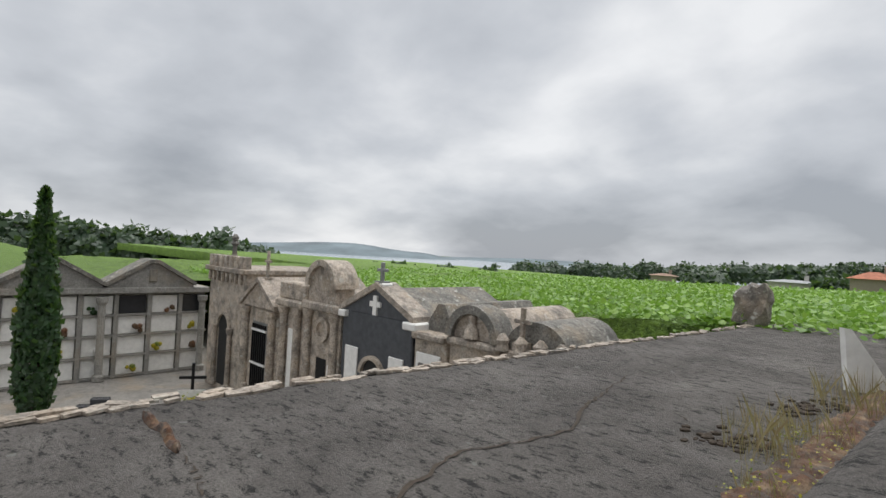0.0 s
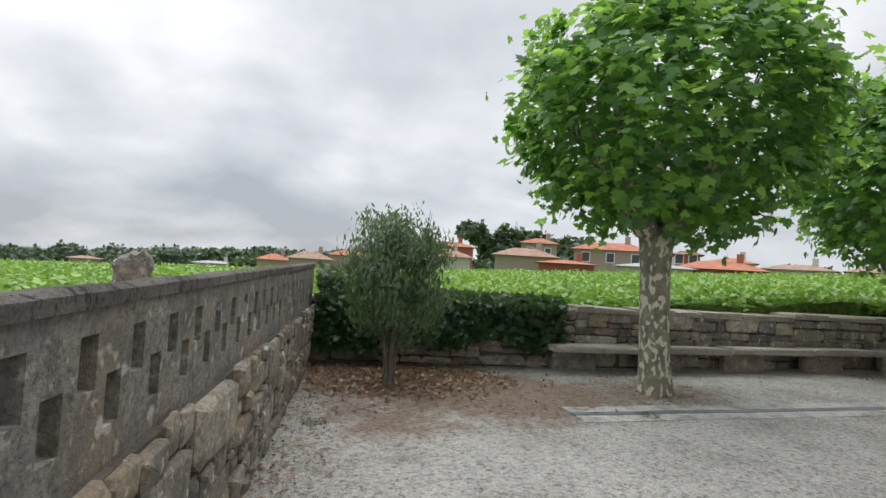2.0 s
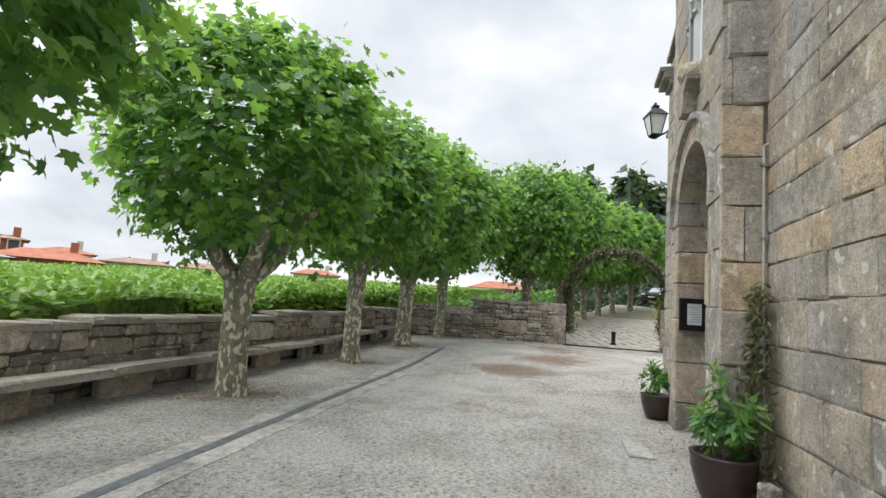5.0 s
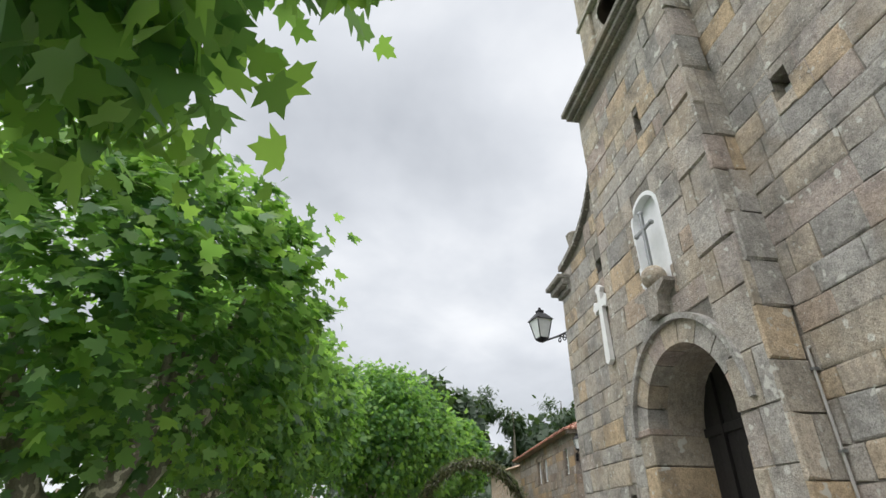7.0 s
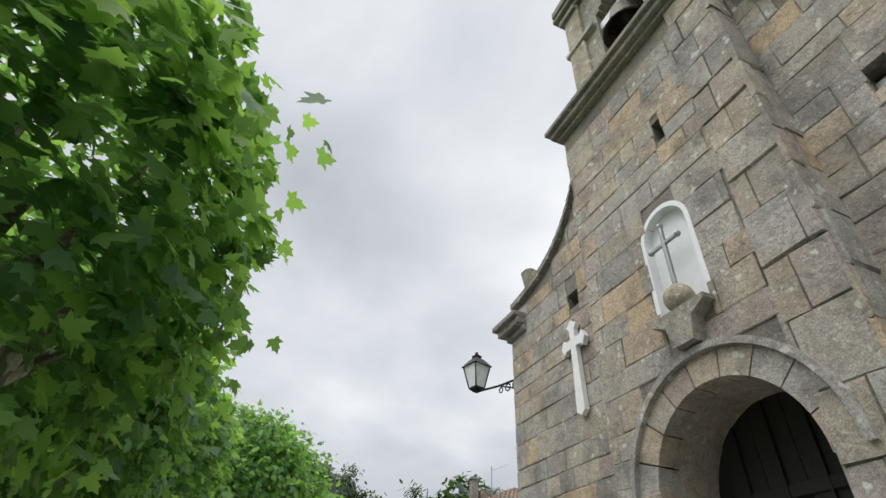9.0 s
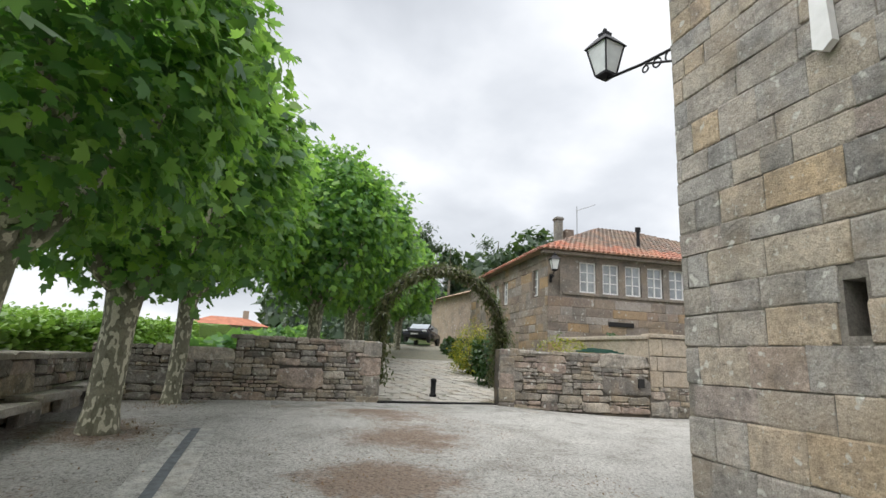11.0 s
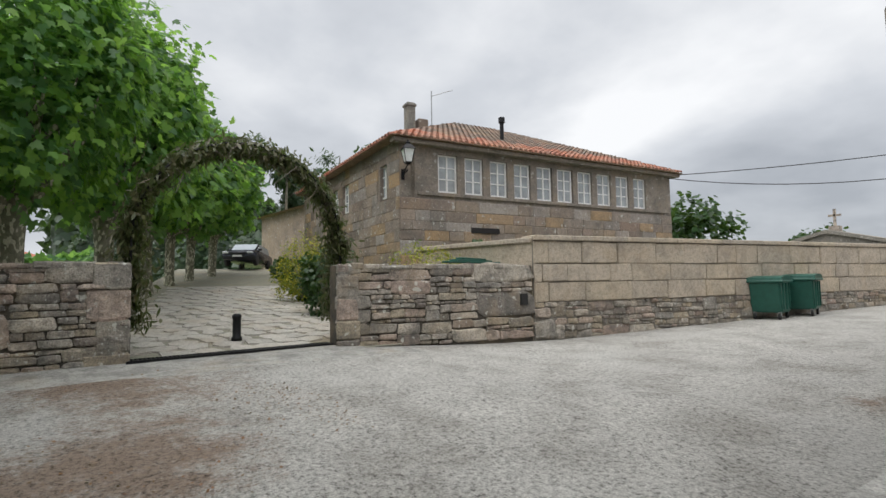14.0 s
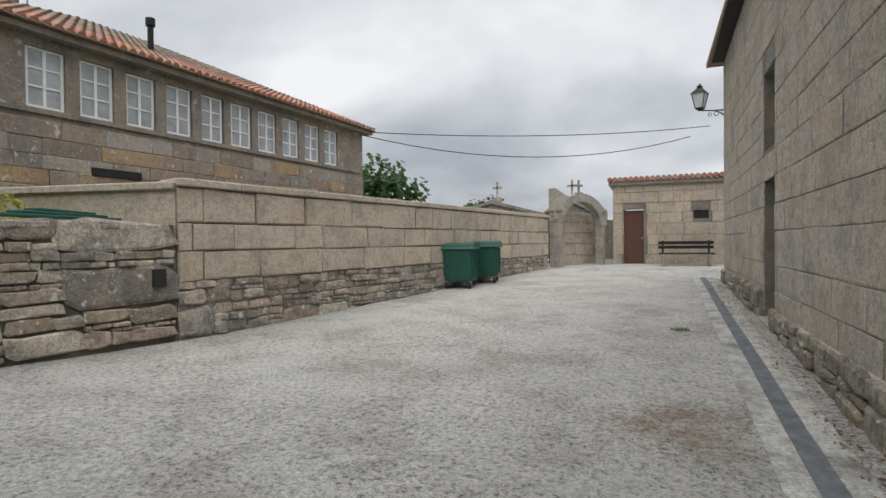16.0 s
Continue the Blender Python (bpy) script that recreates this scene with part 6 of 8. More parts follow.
# ---- drains in the court ----
def channel(name, pts, kerb, slot, label):
    d = empty(name, pose(0, 0, 0), label, "drain")
    bm, bs = bmesh.new(), bmesh.new()
    for b_, off, lift in ((bm, kerb, 0.007), (bs, slot, 0.012)):
        rows = []
        for k, (x, y) in enumerate(pts):
            q0, q1 = Vector(pts[max(0, k - 1)]), Vector(pts[min(len(pts) - 1, k + 1)])
            t = (q1 - q0).normalized()
            nrm = Vector((-t.y, t.x))
            rows.append([b_.verts.new((x + nrm.x * o, y + nrm.y * o, court_height(x, y) + lift + (0 if 0 < j < 3 else -0.06))) for j, o in enumerate((-off, -off, off, off))])
        for r0, r1 in zip(rows, rows[1:]):
            for j in range(3):
                b_.faces.new((r0[j], r0[j + 1], r1[j + 1], r1[j]))
        for r in (rows[0], rows[-1]):
            b_.faces.new(r)
    part("kerb", bm, M_DRAINSTRIP, d, "smooth grey concrete strip")
    part("grating", bs, M_DRAIN, d, "narrow dark slot grating")
    return d


def along(x0, y0, x1, y1, n, bend=0.0):
    return [(x0 + (x1 - x0) * k / n, y0 + (y1 - y0) * k / n + bend * math.sin(math.pi * k / n)) for k in range(n + 1)]


channel("court_drain", along(3.6, 5.68, 19.5, 5.78, 60), 0.3, 0.06, "long concrete drain channel with dark slot in the gravel")
channel("wall_drain", along(15.55, -1.2, 15.2, -15.8, 50), 0.26, 0.075, "grey concrete gutter drain along the church side")

# ---- leaf litter, weeds ----
rng_l = np.random.default_rng(15)


def litter(name, x0, x1, y0, y1, n, size, material, label, dens=None):
    xs, ys = rng_l.uniform(x0, x1, n), rng_l.uniform(y0, y1, n)
    if dens is not None:
        keep = rng_l.random(n) < np.array([dens(a, b) for a, b in zip(xs, ys)])
        xs, ys = xs[keep], ys[keep]
    n = len(xs)
    zs = np.array([court_height(a, b) for a, b in zip(xs, ys)]) + 0.012
    me = leaf_mesh(name, np.stack([xs, ys, zs], 1), np.tile(np.array([0, 0, 2.6]), (n, 1)), size * rng_l.uniform(0.4, 1.3, n), LEAF_QUAD, material, rng_l, 0.0, 0.2)
    tagged(new(name, me), label, "leaf litter", "", "stuff")


def near_corner(x, y):
    return max(0.0, 1.0 - ((x - 1.9) / 1.8) ** 2 - ((y - 7.4) / 1.3) ** 2) + 0.06


def near_trees(x, y):
    d = min(math.hypot(x - a, y - b) for a, b in ((5.36, 6.78), (10.8, 7.15), (15.4, 7.15), (19.2, 7.05), (22.35, 6.7)))
    return max(0.03, 1.0 - d / 1.1) * 0.8


litter("fallen_leaves", 0.6, 4.2, 5.6, 8.4, 9000, 0.06, M_DEADLEAF, "brown fallen leaves below the shrub in the corner", near_corner)
litter("fallen_leaves", 3.5, 23, 5.9, 8.0, 30000, 0.032, M_DEADLEAF, "small brown leaf litter round the tree feet", near_trees)
litter("fallen_leaves", 14, 22.5, 0.5, 5.0, 12000, 0.028, M_DEADLEAF, "scattered brown leaf litter on the court", lambda x, y: max(0.0, noise.noise((x * 0.5, y * 0.6, 8)) * 1.6 + 0.05))
litter("fallen_leaves", 6.3, 15.0, 0.75, 2.0, 5000, 0.026, M_DEADLEAF, "leaf litter swept against the church wall", lambda x, y: max(0.0, 0.9 - (y - 0.75) * 1.1))
litter("fallen_leaves", 0.1, 1.4, 0.5, 8.5, 6000, 0.03, M_DEADLEAF, "leaf litter along the parapet foot", lambda x, y: max(0.0, 1 - (x - 0.12 - 0.07 * y) / 0.7))
litter("fallen_leaves", 14.8, 15.3, -15, 0.2, 3000, 0.028, M_DEADLEAF, "leaf litter at the foot of the side wall")


def tuft(name, x, y, z, r, h, n, material, label, seed, lean=0.3):
    rng = np.random.default_rng(seed)
    me = bpy.data.meshes.new(name)
    vs, fs = [], []
    for k in range(n):
        a, q = rng.uniform(0, math.tau), r * math.sqrt(rng.random())
        bx, by = q * math.cos(a), q * math.sin(a)
        hh, ln = h * rng.uniform(0.4, 1.1), lean * rng.normal(0, 1)
        b2 = rng.uniform(0, math.tau)
        tx, ty = bx + hh * ln * math.cos(b2), by + hh * ln * math.sin(b2)
        w = 0.0013
        i = len(vs)
        vs += [(bx - w, by, 0), (bx + w, by + w, 0), ((bx + tx) / 2 + w, (by + ty) / 2, hh * 0.6), (tx, ty, hh)]
        fs += [(i, i + 1, i + 2), (i, i + 2, i + 3)]
    me.from_pydata(vs, [], fs)
    me.materials.append(material)
    ob = new(name, me)
    ob.matrix_basis = pose(x, y, z)
    return tagged(ob, label, "weeds", "dry weeds", "stuff")


for k, (x, y, r, h, n) in enumerate(((-0.6, 2.85, 0.16, 0.36, 130), (-0.5, 3.4, 0.2, 0.26, 150), (-0.42, 4.3, 0.22, 0.34, 200), (-0.66, 3.3, 0.2, 0.2, 110), (-0.5, 2.35, 0.1, 0.14, 90), (-0.3, 5.0, 0.2, 0.3, 150))):
    tuft("dry_weeds", x, y, SLAB_Z, r, h * 0.75, n // 2, M_DRYGRASS, "dry straw-coloured weeds in the slab's joint", 80 + k)
for k, (x, y) in enumerate(((4.5, 5.55), (16.1, -8.0), (0.75, 5.4))):
    tuft("green_weeds", x, y, gz(x, y), 0.13, 0.05, 160, M_DARKLEAF, "small green weed tuft in the gravel", 95 + k, 0.8)
M_MOSS = stone("dry_red_moss", [(0.12, 0.06, 0.035)], 0.0, 0.85, 90, patch=14.0, rich=1.8, warmth=0.5)


def moss_mat(name, path, width, label):
    """A low uneven mat of moss that runs along a path over the slab."""
    bm = bmesh.new()
    rows = []
    n = 70
    for k in range(n + 1):
        f = k / n * (len(path) - 1)
        i = min(int(f), len(path) - 2)
        p = Vector(path[i]).lerp(Vector(path[i + 1]), f - i)
        q = (Vector(path[i + 1]) - Vector(path[i])).normalized()
        end = min(1.0, 6 * min(k, n - k) / n + 0.1)
        row = []
        for j in range(13):
            u = (j / 6 - 1) * width * end * (0.75 + 0.5 * noise.noise((p.x * 6 + j // 7 * 9, p.y * 6, 2)))
            x, y = p.x - q.y * u, p.y + q.x * u
            edge = 1 - abs(j / 6 - 1) ** 3
            z = SLAB_Z - 0.01 + edge * (0.03 + 0.035 * noise.noise((x * 9, y * 9, 4)) + 0.02 * noise.noise((x * 28, y * 28, 1)))
            row.append(bm.verts.new((x, y, z)))
        rows.append(row)
    for r0, r1 in zip(rows, rows[1:]):
        for j in range(12):
            bm.faces.new((r0[j], r0[j + 1], r1[j + 1], r1[j]))
    bmesh.ops.recalc_face_normals(bm, faces=bm.faces)
    tagged(link(name, bm, M_MOSS), label, "moss", "", "stuff")


moss_mat("moss_bed", [(-0.52, 1.9), (-0.46, 2.5), (-0.42, 3.2), (-0.36, 4.2), (-0.28, 5.6)], 0.15, "reddish brown moss bed along the slab joint")
moss_mat("moss_bed", [(-2.75, 0.83), (-2.5, 0.85), (-2.2, 0.8)], 0.035, "reddish brown moss in a crack of the slab")
leaf_sheet("stonecrop", -0.6, -0.3, 2.1, 3.6, lambda x, y: SLAB_Z + 0.04 + 0.04 * noise.noise((x * 7, y * 5, 1)), 300, 0.012, LEAF_BLUNT, M_YELLOWLEAF, 67, "yellow-green stonecrop tips in the moss", "moss", "stuff", 0.015)
# moss crumbs and crack lines on the slab
rng_m = random.Random(21)
bm = bmesh.new()
for k in range(120):
    hub = rng_m.choice(((-0.86, 2.85), (-0.7, 3.0), (-0.62, 4.1), (-0.66, 3.9), (-0.5, 4.4)))
    x, y = hub[0] + rng_m.gauss(0, 0.06), hub[1] + rng_m.gauss(0, 0.09)
    s = rng_m.uniform(0.008, 0.024)
    bmesh.ops.create_icosphere(bm, subdivisions=1, radius=s, matrix=pose(x, y, SLAB_Z + s * 0.3, 0, 0, rng_m.uniform(0, 90)) @ Matrix.Diagonal((1.5, 1, 0.6, 1)))
tagged(link("moss_clumps", bm, M_SOIL), "dark dry moss clumps along the slab joint", "moss", "", "stuff")


def crack(pts, w, label):
    bm = bmesh.new()
    rng = random.Random(len(pts) + int(pts[0][0] * 100))
    fine = []
    for (x0, y0), (x1, y1) in zip(pts, pts[1:]):
        for k in range(10):
            f = k / 10
            fine.append((x0 + (x1 - x0) * f + rng.uniform(-0.02, 0.02), y0 + (y1 - y0) * f + rng.uniform(-0.02, 0.02)))
    prev = None
    for k, (x, y) in enumerate(fine):
        ww = w * rng.uniform(0.4, 1.2)
        z = SLAB_Z + 0.012 * noise.noise((x * 1.3, y * 1.3, 0)) + 0.006
        cur = (bm.verts.new((x - ww, y - ww * 0.3, z)), bm.verts.new((x + ww, y + ww * 0.3, z)))
        if prev:
            bm.faces.new((prev[0], prev[1], cur[1], cur[0]))
        prev = cur
    tagged(link("slab_crack", bm, M_SOIL), label, "crack", "", "structure")


crack([(-1.3, 1.05), (-1.36, 1.25), (-1.52, 1.74), (-1.4, 2.07), (-1.35, 2.47), (-1.55, 2.95), (-1.6, 3.3)], 0.011, "dark open crack across the concrete slab")
crack([(-1.6, 3.3), (-1.29, 3.25), (-0.94, 3.1)], 0.006, "fine dark crack in the concrete slab")
crack([(-2.15, 0.8), (-1.95, 0.78), (-1.8, 0.75), (-1.5, 0.7)], 0.007, "short mossy crack in the concrete slab")
crack([(-1.6, 3.3), (-1.75, 4.0), (-1.6, 4.9)], 0.005, "fine dark crack in the concrete slab")

post = empty("stone_post", pose(-2.15, 9.3, SLAB_Z - 0.02), "lichen-covered broken stone post on the slab's edge", "stone post")
bm = bmesh.new()
bmesh.ops.create_icosphere(bm, subdivisions=3, radius=1.0)
for v in bm.verts:
    q = v.co.copy()
    f = 1 + 0.34 * noise.noise(q * 1.9) + 0.16 * noise.noise(q * 5)
    c = max(abs(q.x), abs(q.y), abs(q.z)) ** 0.7
    v.co = Vector((q.x / c * f * 0.25 * (1 - 0.12 * q.z), q.y / c * f * 0.2, (q.z / c * f * 0.5 + 0.5) * 0.66))
part("block", bm, M_RUBBLE, post)
shard = empty("stone_shard", pose(-0.4, 5.1, SLAB_Z - 0.01, 0, -14, 40), "pale pointed stone shard leaning on the slab", "stone")
bm = bmesh.new()
prism(bm, [(-0.15, 0), (0.17, 0), (0.08, 0.24), (-0.03, 0.5), (-0.08, 0.52)], -0.03, 0.03)
part("shard_body", bm, M_MARBLE, shard)
rng_c = random.Random(2)
bm = bmesh.new()
for k in range(260):
    y = -2.0 + 11.5 * rng_c.random()
    x = -3.05 + 0.1 * (y - 0.3) + rng_c.uniform(-0.02, 0.08)
    s = rng_c.uniform(0.012, 0.05)
    box(bm, -s * 0.7, -s * 1.5, -0.01, s * 0.7, s * 1.5, 0.006, pose(x, y, SLAB_Z + rng_c.uniform(0.002, 0.016), rng_c.uniform(-4, 4), rng_c.uniform(-4, 4), rng_c.uniform(-25, 25)))
tagged(link("mortar_flakes", bm, M_TOMB), "white mortar flakes along the slab's edge", "mortar", "", "stuff")

# ---- plants at the church foot, pots, notice, pipe ----
def pot(x, y, r, h, leafm, label, seed, fh, n):
    p = empty("potted_plant", pose(x, y, gz(x, y)), label, "potted plant", "pots by the church door")
    bm = bmesh.new()
    lathe(bm, [(r * 0.62, 0), (r * 0.8, h * 0.25), (r * 0.98, h * 0.7), (r, h * 0.93), (r * 1.05, h), (r * 0.9, h), (r * 0.88, h * 0.9), (0.02, h * 0.88)], 24)
    part("pot", bm, M_POT, p, "dark brown glazed pot", True)
    me = crown_mesh("plant", seed, r * 0.85, r * 0.85, fh * 0.5, n, 0.13, LEAF_OVAL, leafm, 0.2)
    c = new("plant", me)
    c.parent = p
    c.matrix_basis = pose(0, 0, h + fh * 0.42)
    for k in range(4):
        bm = bmesh.new()
        tube(bm, [(0, 0, h * 0.85), (0.05 * math.cos(k * 1.7), 0.05 * math.sin(k * 1.7), h + fh * 0.6)], 0.01, 5)
        part("stem", bm, M_GREYBARK, p)


pot(8.9, 1.05, 0.27, 0.4, M_LEAF, "dark brown glazed pot with a leafy green shrub", 51, 0.75, 420)
pot(12.35, 0.98, 0.24, 0.36, M_LEAF, "dark pot with a variegated green plant", 52, 0.5, 300)
block = empty("concrete_block", pose(8.5, 0.85, gz(8.5, 0.9), 0, -4, 20), "small upright grey concrete block by the pot", "block")
part("block_body", boxed(-0.07, -0.06, 0, 0.07, 0.06, 0.3, 0.012), M_CONCRETE, block)
plate = tagged(link("drain_plate", boxed(-0.35, -0.13, -0.02, 0.35, 0.13, 0.012, 0.006), M_DRAINSTRIP), "flat metal cover plate in the gravel by the door", "cover plate")
plate.matrix_basis = pose(10.3, 1.55, gz(10.3, 1.5) + 0.012)


def climber(x, y0, z1, w, n, seed, label, m):
    rng = np.random.default_rng(seed)
    zz = z1 * rng.random(n) ** 1.2
    xx = rng.normal(0, w, n) * (1.1 - zz / z1 * 0.8)
    yy = rng.uniform(0.03, 0.22, n) * (1 - zz / z1 * 0.5)
    me = leaf_mesh("climber", np.stack([xx, yy, zz], 1), np.tile(np.array([0, 0.9, 0.4]), (n, 1)), 0.1 * rng.uniform(0.5, 1.3, n), LEAF_OVAL, m, rng)
    ob = new("climbing_plant", me)
    ob.matrix_basis = pose(x, y0, gz(x, y0))
    tagged(ob, label, "climber")


climber(9.0, 0.68, 1.9, 0.2, 900, 3, "dark climbing plant in the corner of the tower pier", M_BROWNLEAF)
climber(12.2, 0.6, 1.5, 0.2, 600, 4, "dry brownish climbing plant by the church door", M_BROWNLEAF)
bm = bmesh.new()
tube(bm, [(9.14, 0.66, 3.3), (9.14, 0.66, 1.0), (9.13, 0.67, 0.1)], 0.013, 8)
tube(bm, [(9.14, 0.66, 3.3), (9.14, 0.58, 3.34)], 0.013, 8)
pipe = tagged(link("conduit_pipe", bm, M_PIPE), "thin grey conduit pipe fixed to the church wall", "pipe")
for z in (0.8, 1.6, 2.4, 3.1):
    part("clip", boxed(9.12, 0.6, z, 9.16, 0.682, z + 0.025), M_GREYMETAL, pipe)
notice = empty("notice_board", WING @ pose(5.43, 0.04, 1.5, 0, 0, 90), "black framed glass notice board with two white papers", "notice board")
part("backing", boxed(-0.28, 0.0, 0, 0.28, 0.04, 0.4), M_IRON, notice)
bm = bmesh.new()
for a in ((-0.3, -0.02, 0.3, 0.02), (-0.3, 0.38, 0.3, 0.42), (-0.3, 0.02, -0.26, 0.38), (0.26, 0.02, 0.3, 0.38)):
    box(bm, a[0], 0.0, a[1], a[2], 0.07, a[3])
part("frame", bm, M_IRON, notice)
for x0 in (-0.22, 0.02):
    pp = part("paper", boxed(x0, 0.041, 0.06, x0 + 0.18, 0.045, 0.35), M_FELT, notice, "white printed notice")
    bm = bmesh.new()
    for k in range(7):
        box(bm, x0 + 0.02, 0.046, 0.1 + k * 0.033, x0 + 0.16 - 0.02 * (k % 3), 0.047, 0.108 + k * 0.033)
    tagged(part("print", bm, M_GREYMETAL, pp), kind="stuff")

# black block on the gateway wall paints the dark inside its drain hole
hole = tagged(link("drain_hole_shade", boxed(-0.02, -0.09, 0, 0.06, 0.09, 0.24), M_RUBBERSHADE), "black block for the shade of a small rectangular drain hole in the rubble wall", "drain hole")
hole.matrix_basis = pose(22.6, -4.95, 1.08)
for k in range(3):
    g = tagged(link("green_plank", boxed(-1.1 + 0.1 * k, -0.1, 0, 1.0, 0.1, 0.04, 0.008), M_BIN), "green painted plank lying on the wall", "plank", "planks on the wall")
    g.matrix_basis = pose(23.5 + 0.2 * k, -4.5 - 0.12 * k, 1.99 + 0.045 * k, 0, 0, -80 + 8 * k)

# ---- cemetery ----
cg = bmesh.new()
box(cg, -60, -40, -2.3, -2.5, 9.2, -2.0)
tagged(link("ground_cemetery", cg, M_CEMGROUND), "pale concrete paving of the sunken cemetery", "paving", "", "structure")
CB = -2.0
col = empty("columbarium", pose(-15.3, 0, CB, 0, 0, 90), "grey stone wall of burial niches with low pediments", "columbarium")
# local x runs along world y, local -y looks at the court
part("body", boxed(-4.0, 0.12, 0, 6.1, 2.4, 2.2), M_NICHE, col)
part("cornice", boxed(-4.0, -0.12, 2.2, 6.15, 2.4, 2.36, 0.02), M_NICHE, col)
rng_k = random.Random(6)
k = 0
y = -4.0
while y < 5.9:
    part("mullion", boxed(y, 0.0, 0, y + 0.1, 0.12, 2.2), M_NICHE, col)
    for r in range(4):
        z = 0.08 + r * 0.53
        if k < 60:
            part("slab", boxed(y + 0.12, 0.06, z, y + 0.76, 0.118, z + 0.46, 0.01), M_BLACKSTONE if rng_k.random() < 0.16 else M_MARBLE, col)
            if rng_k.random() < 0.5:
                bm = bmesh.new()
                cxx = y + rng_k.uniform(0.25, 0.6)
                for q in range(5):
                    bmesh.ops.create_icosphere(bm, subdivisions=1, radius=rng_k.uniform(0.04, 0.08), matrix=pose(cxx + rng_k.uniform(-0.1, 0.1), 0.0, z + rng_k.uniform(0.05, 0.2)))
                part("flowers", bm, rng_k.choice((M_YELLOWLEAF, M_DARKLEAF, M_DEADLEAF, M_MARBLE)), col, "small flowers on the niche")
        k += 1
        part("shelf", boxed(y + 0.1, 0.0, z - 0.06, y + 0.78, 0.12, z - 0.005), M_NICHE, col)
    y += 0.78
for c in (-2.2, 0.2, 2.45, 4.65):
    bm = bmesh.new()
    prism(bm, [(c - 1.05, 2.36), (c + 1.05, 2.36), (c + 1.05, 2.42), (c + 0.12, 2.98), (c - 0.12, 2.98), (c - 1.05, 2.42)], -0.08, 0.5)
    part("pediment", bm, M_NICHE, col)
    bm = bmesh.new()
    prism(bm, [(c - 1.1, 2.4), (c - 0.1, 3.0), (c + 0.1, 3.0), (c + 1.1, 2.4), (c + 1.1, 2.5), (c + 0.12, 3.1), (c - 0.12, 3.1), (c - 1.1, 2.5)], -0.16, 0.6)
    part("pediment_coping", bm, M_CONCRETE, col)
    part("plaque", boxed(c - 0.1, -0.12, 2.5, c + 0.1, -0.08, 2.85, 0.02), M_MORTAR, col)
for yy in (3.5, 5.95):
    bm = bmesh.new()
    lathe(bm, [(0.14, 0), (0.14, 0.12), (0.09, 0.16), (0.085, 1.9), (0.13, 1.98), (0.14, 2.1)], 12, pose(yy, -0.12, 0.02))
    part("column", bm, M_NICHE, col)


def chapel(x0, x1, body_h, label, dark=False):
    """A small tomb chapel whose front looks towards -y; returns it with its middle and width."""
    c = empty("tomb_chapel", pose((x0 + x1) / 2, 5.6, CB), label, "tomb chapel", "tomb chapels in the row")
    w = (x1 - x0) / 2 - 0.02
    part("body", boxed(-w, 0.0, 0, w, 2.6, body_h, 0.02), M_SLATE if dark else M_TOMB, c)
    return c, w


def pediment(c, w, z, h, mat, y0=-0.1, y1=2.6, over=0.06, trim=None):
    bm = bmesh.new()
    prism(bm, [(-w, z), (w, z), (0, z + h)], y0, y1)
    part("gable", bm, mat, c)
    bm = bmesh.new()
    prism(bm, [(-w - over, z - 0.02), (0, z + h), (w + over, z - 0.02), (w + over, z + 0.09), (0, z + h + 0.11), (-w - over, z + 0.09)], y0 - 0.05, y1 + 0.05)
    part("roof", bm, trim or M_TOMB, c)


def small_cross(c, x, z, h, mat, y=0.1):
    bm = bmesh.new()
    box(bm, x - 0.09, y - 0.09, z, x + 0.09, y + 0.09, z + 0.1)
    box(bm, x - 0.03, y - 0.03, z + 0.1, x + 0.03, y + 0.03, z + h, None, 0.008)
    box(bm, x - 0.13, y - 0.028, z + h * 0.62, x + 0.13, y + 0.028, z + h * 0.62 + 0.055, None, 0.008)
    part("cross", bm, mat, c)


def arched(c, x, w, z0, h, y, mat_in, name="doorway"):
    # flat sheet on the solid body; black paints the shade of an open doorway
    bm = bmesh.new()
    pts = [(x - w, z0), (x + w, z0), (x + w, z0 + h)] + [(x + w * math.cos(a), z0 + h + w * math.sin(a)) for a in [math.pi * k / 10 for k in range(1, 10)]] + [(x - w, z0 + h)]
    prism(bm, pts, y - 0.012, y + 0.05)
    part(name, bm, mat_in, c)
    bm = bmesh.new()
    arch_ring(bm, x, z0 + h, w, w + 0.07, y - 0.07, y + 0.02, 0, math.pi, 12)
    part("arch_moulding", bm, M_TOMB, c)


def columns(c, xs, z0, z1, r, y=-0.06):
    for x in xs:
        bm = bmesh.new()
        lathe(bm, [(r * 1.5, z0), (r * 1.5, z0 + 0.12), (r, z0 + 0.16), (r * 0.88, z1 - 0.16), (r * 1.3, z1 - 0.1), (r * 1.4, z1)], 12, pose(x, y, 0))
        part("column", bm, M_TOMB, c)


# 1: crenellated chapel with pointed doorway and finial
c, w = chapel(-13.85, -11.78, 3.0, "tall cream stone tomb chapel with crenellated parapet and finial")
part("cornice", boxed(-w - 0.12, -0.12, 2.95, w + 0.12, 2.7, 3.07, 0.02), M_TOMB, c)
for k in range(7):
    part("merlon", boxed(-w + k * 0.29, -0.06, 3.07, -w + k * 0.29 + 0.2, 0.16, 3.36, 0.015), M_TOMB, c)
for k in range(8):
    part("corbel", boxed(-w + 0.03 + k * 0.25, -0.08, 2.7, -w + 0.12 + k * 0.25, 0.0, 2.94, 0.015), M_TOMB, c)
arched(c, 0, 0.3, 0.15, 1.45, 0, M_RUBBERSHADE)
columns(c, (-0.42, 0.42), 0.1, 1.6, 0.06)
bm = bmesh.new()
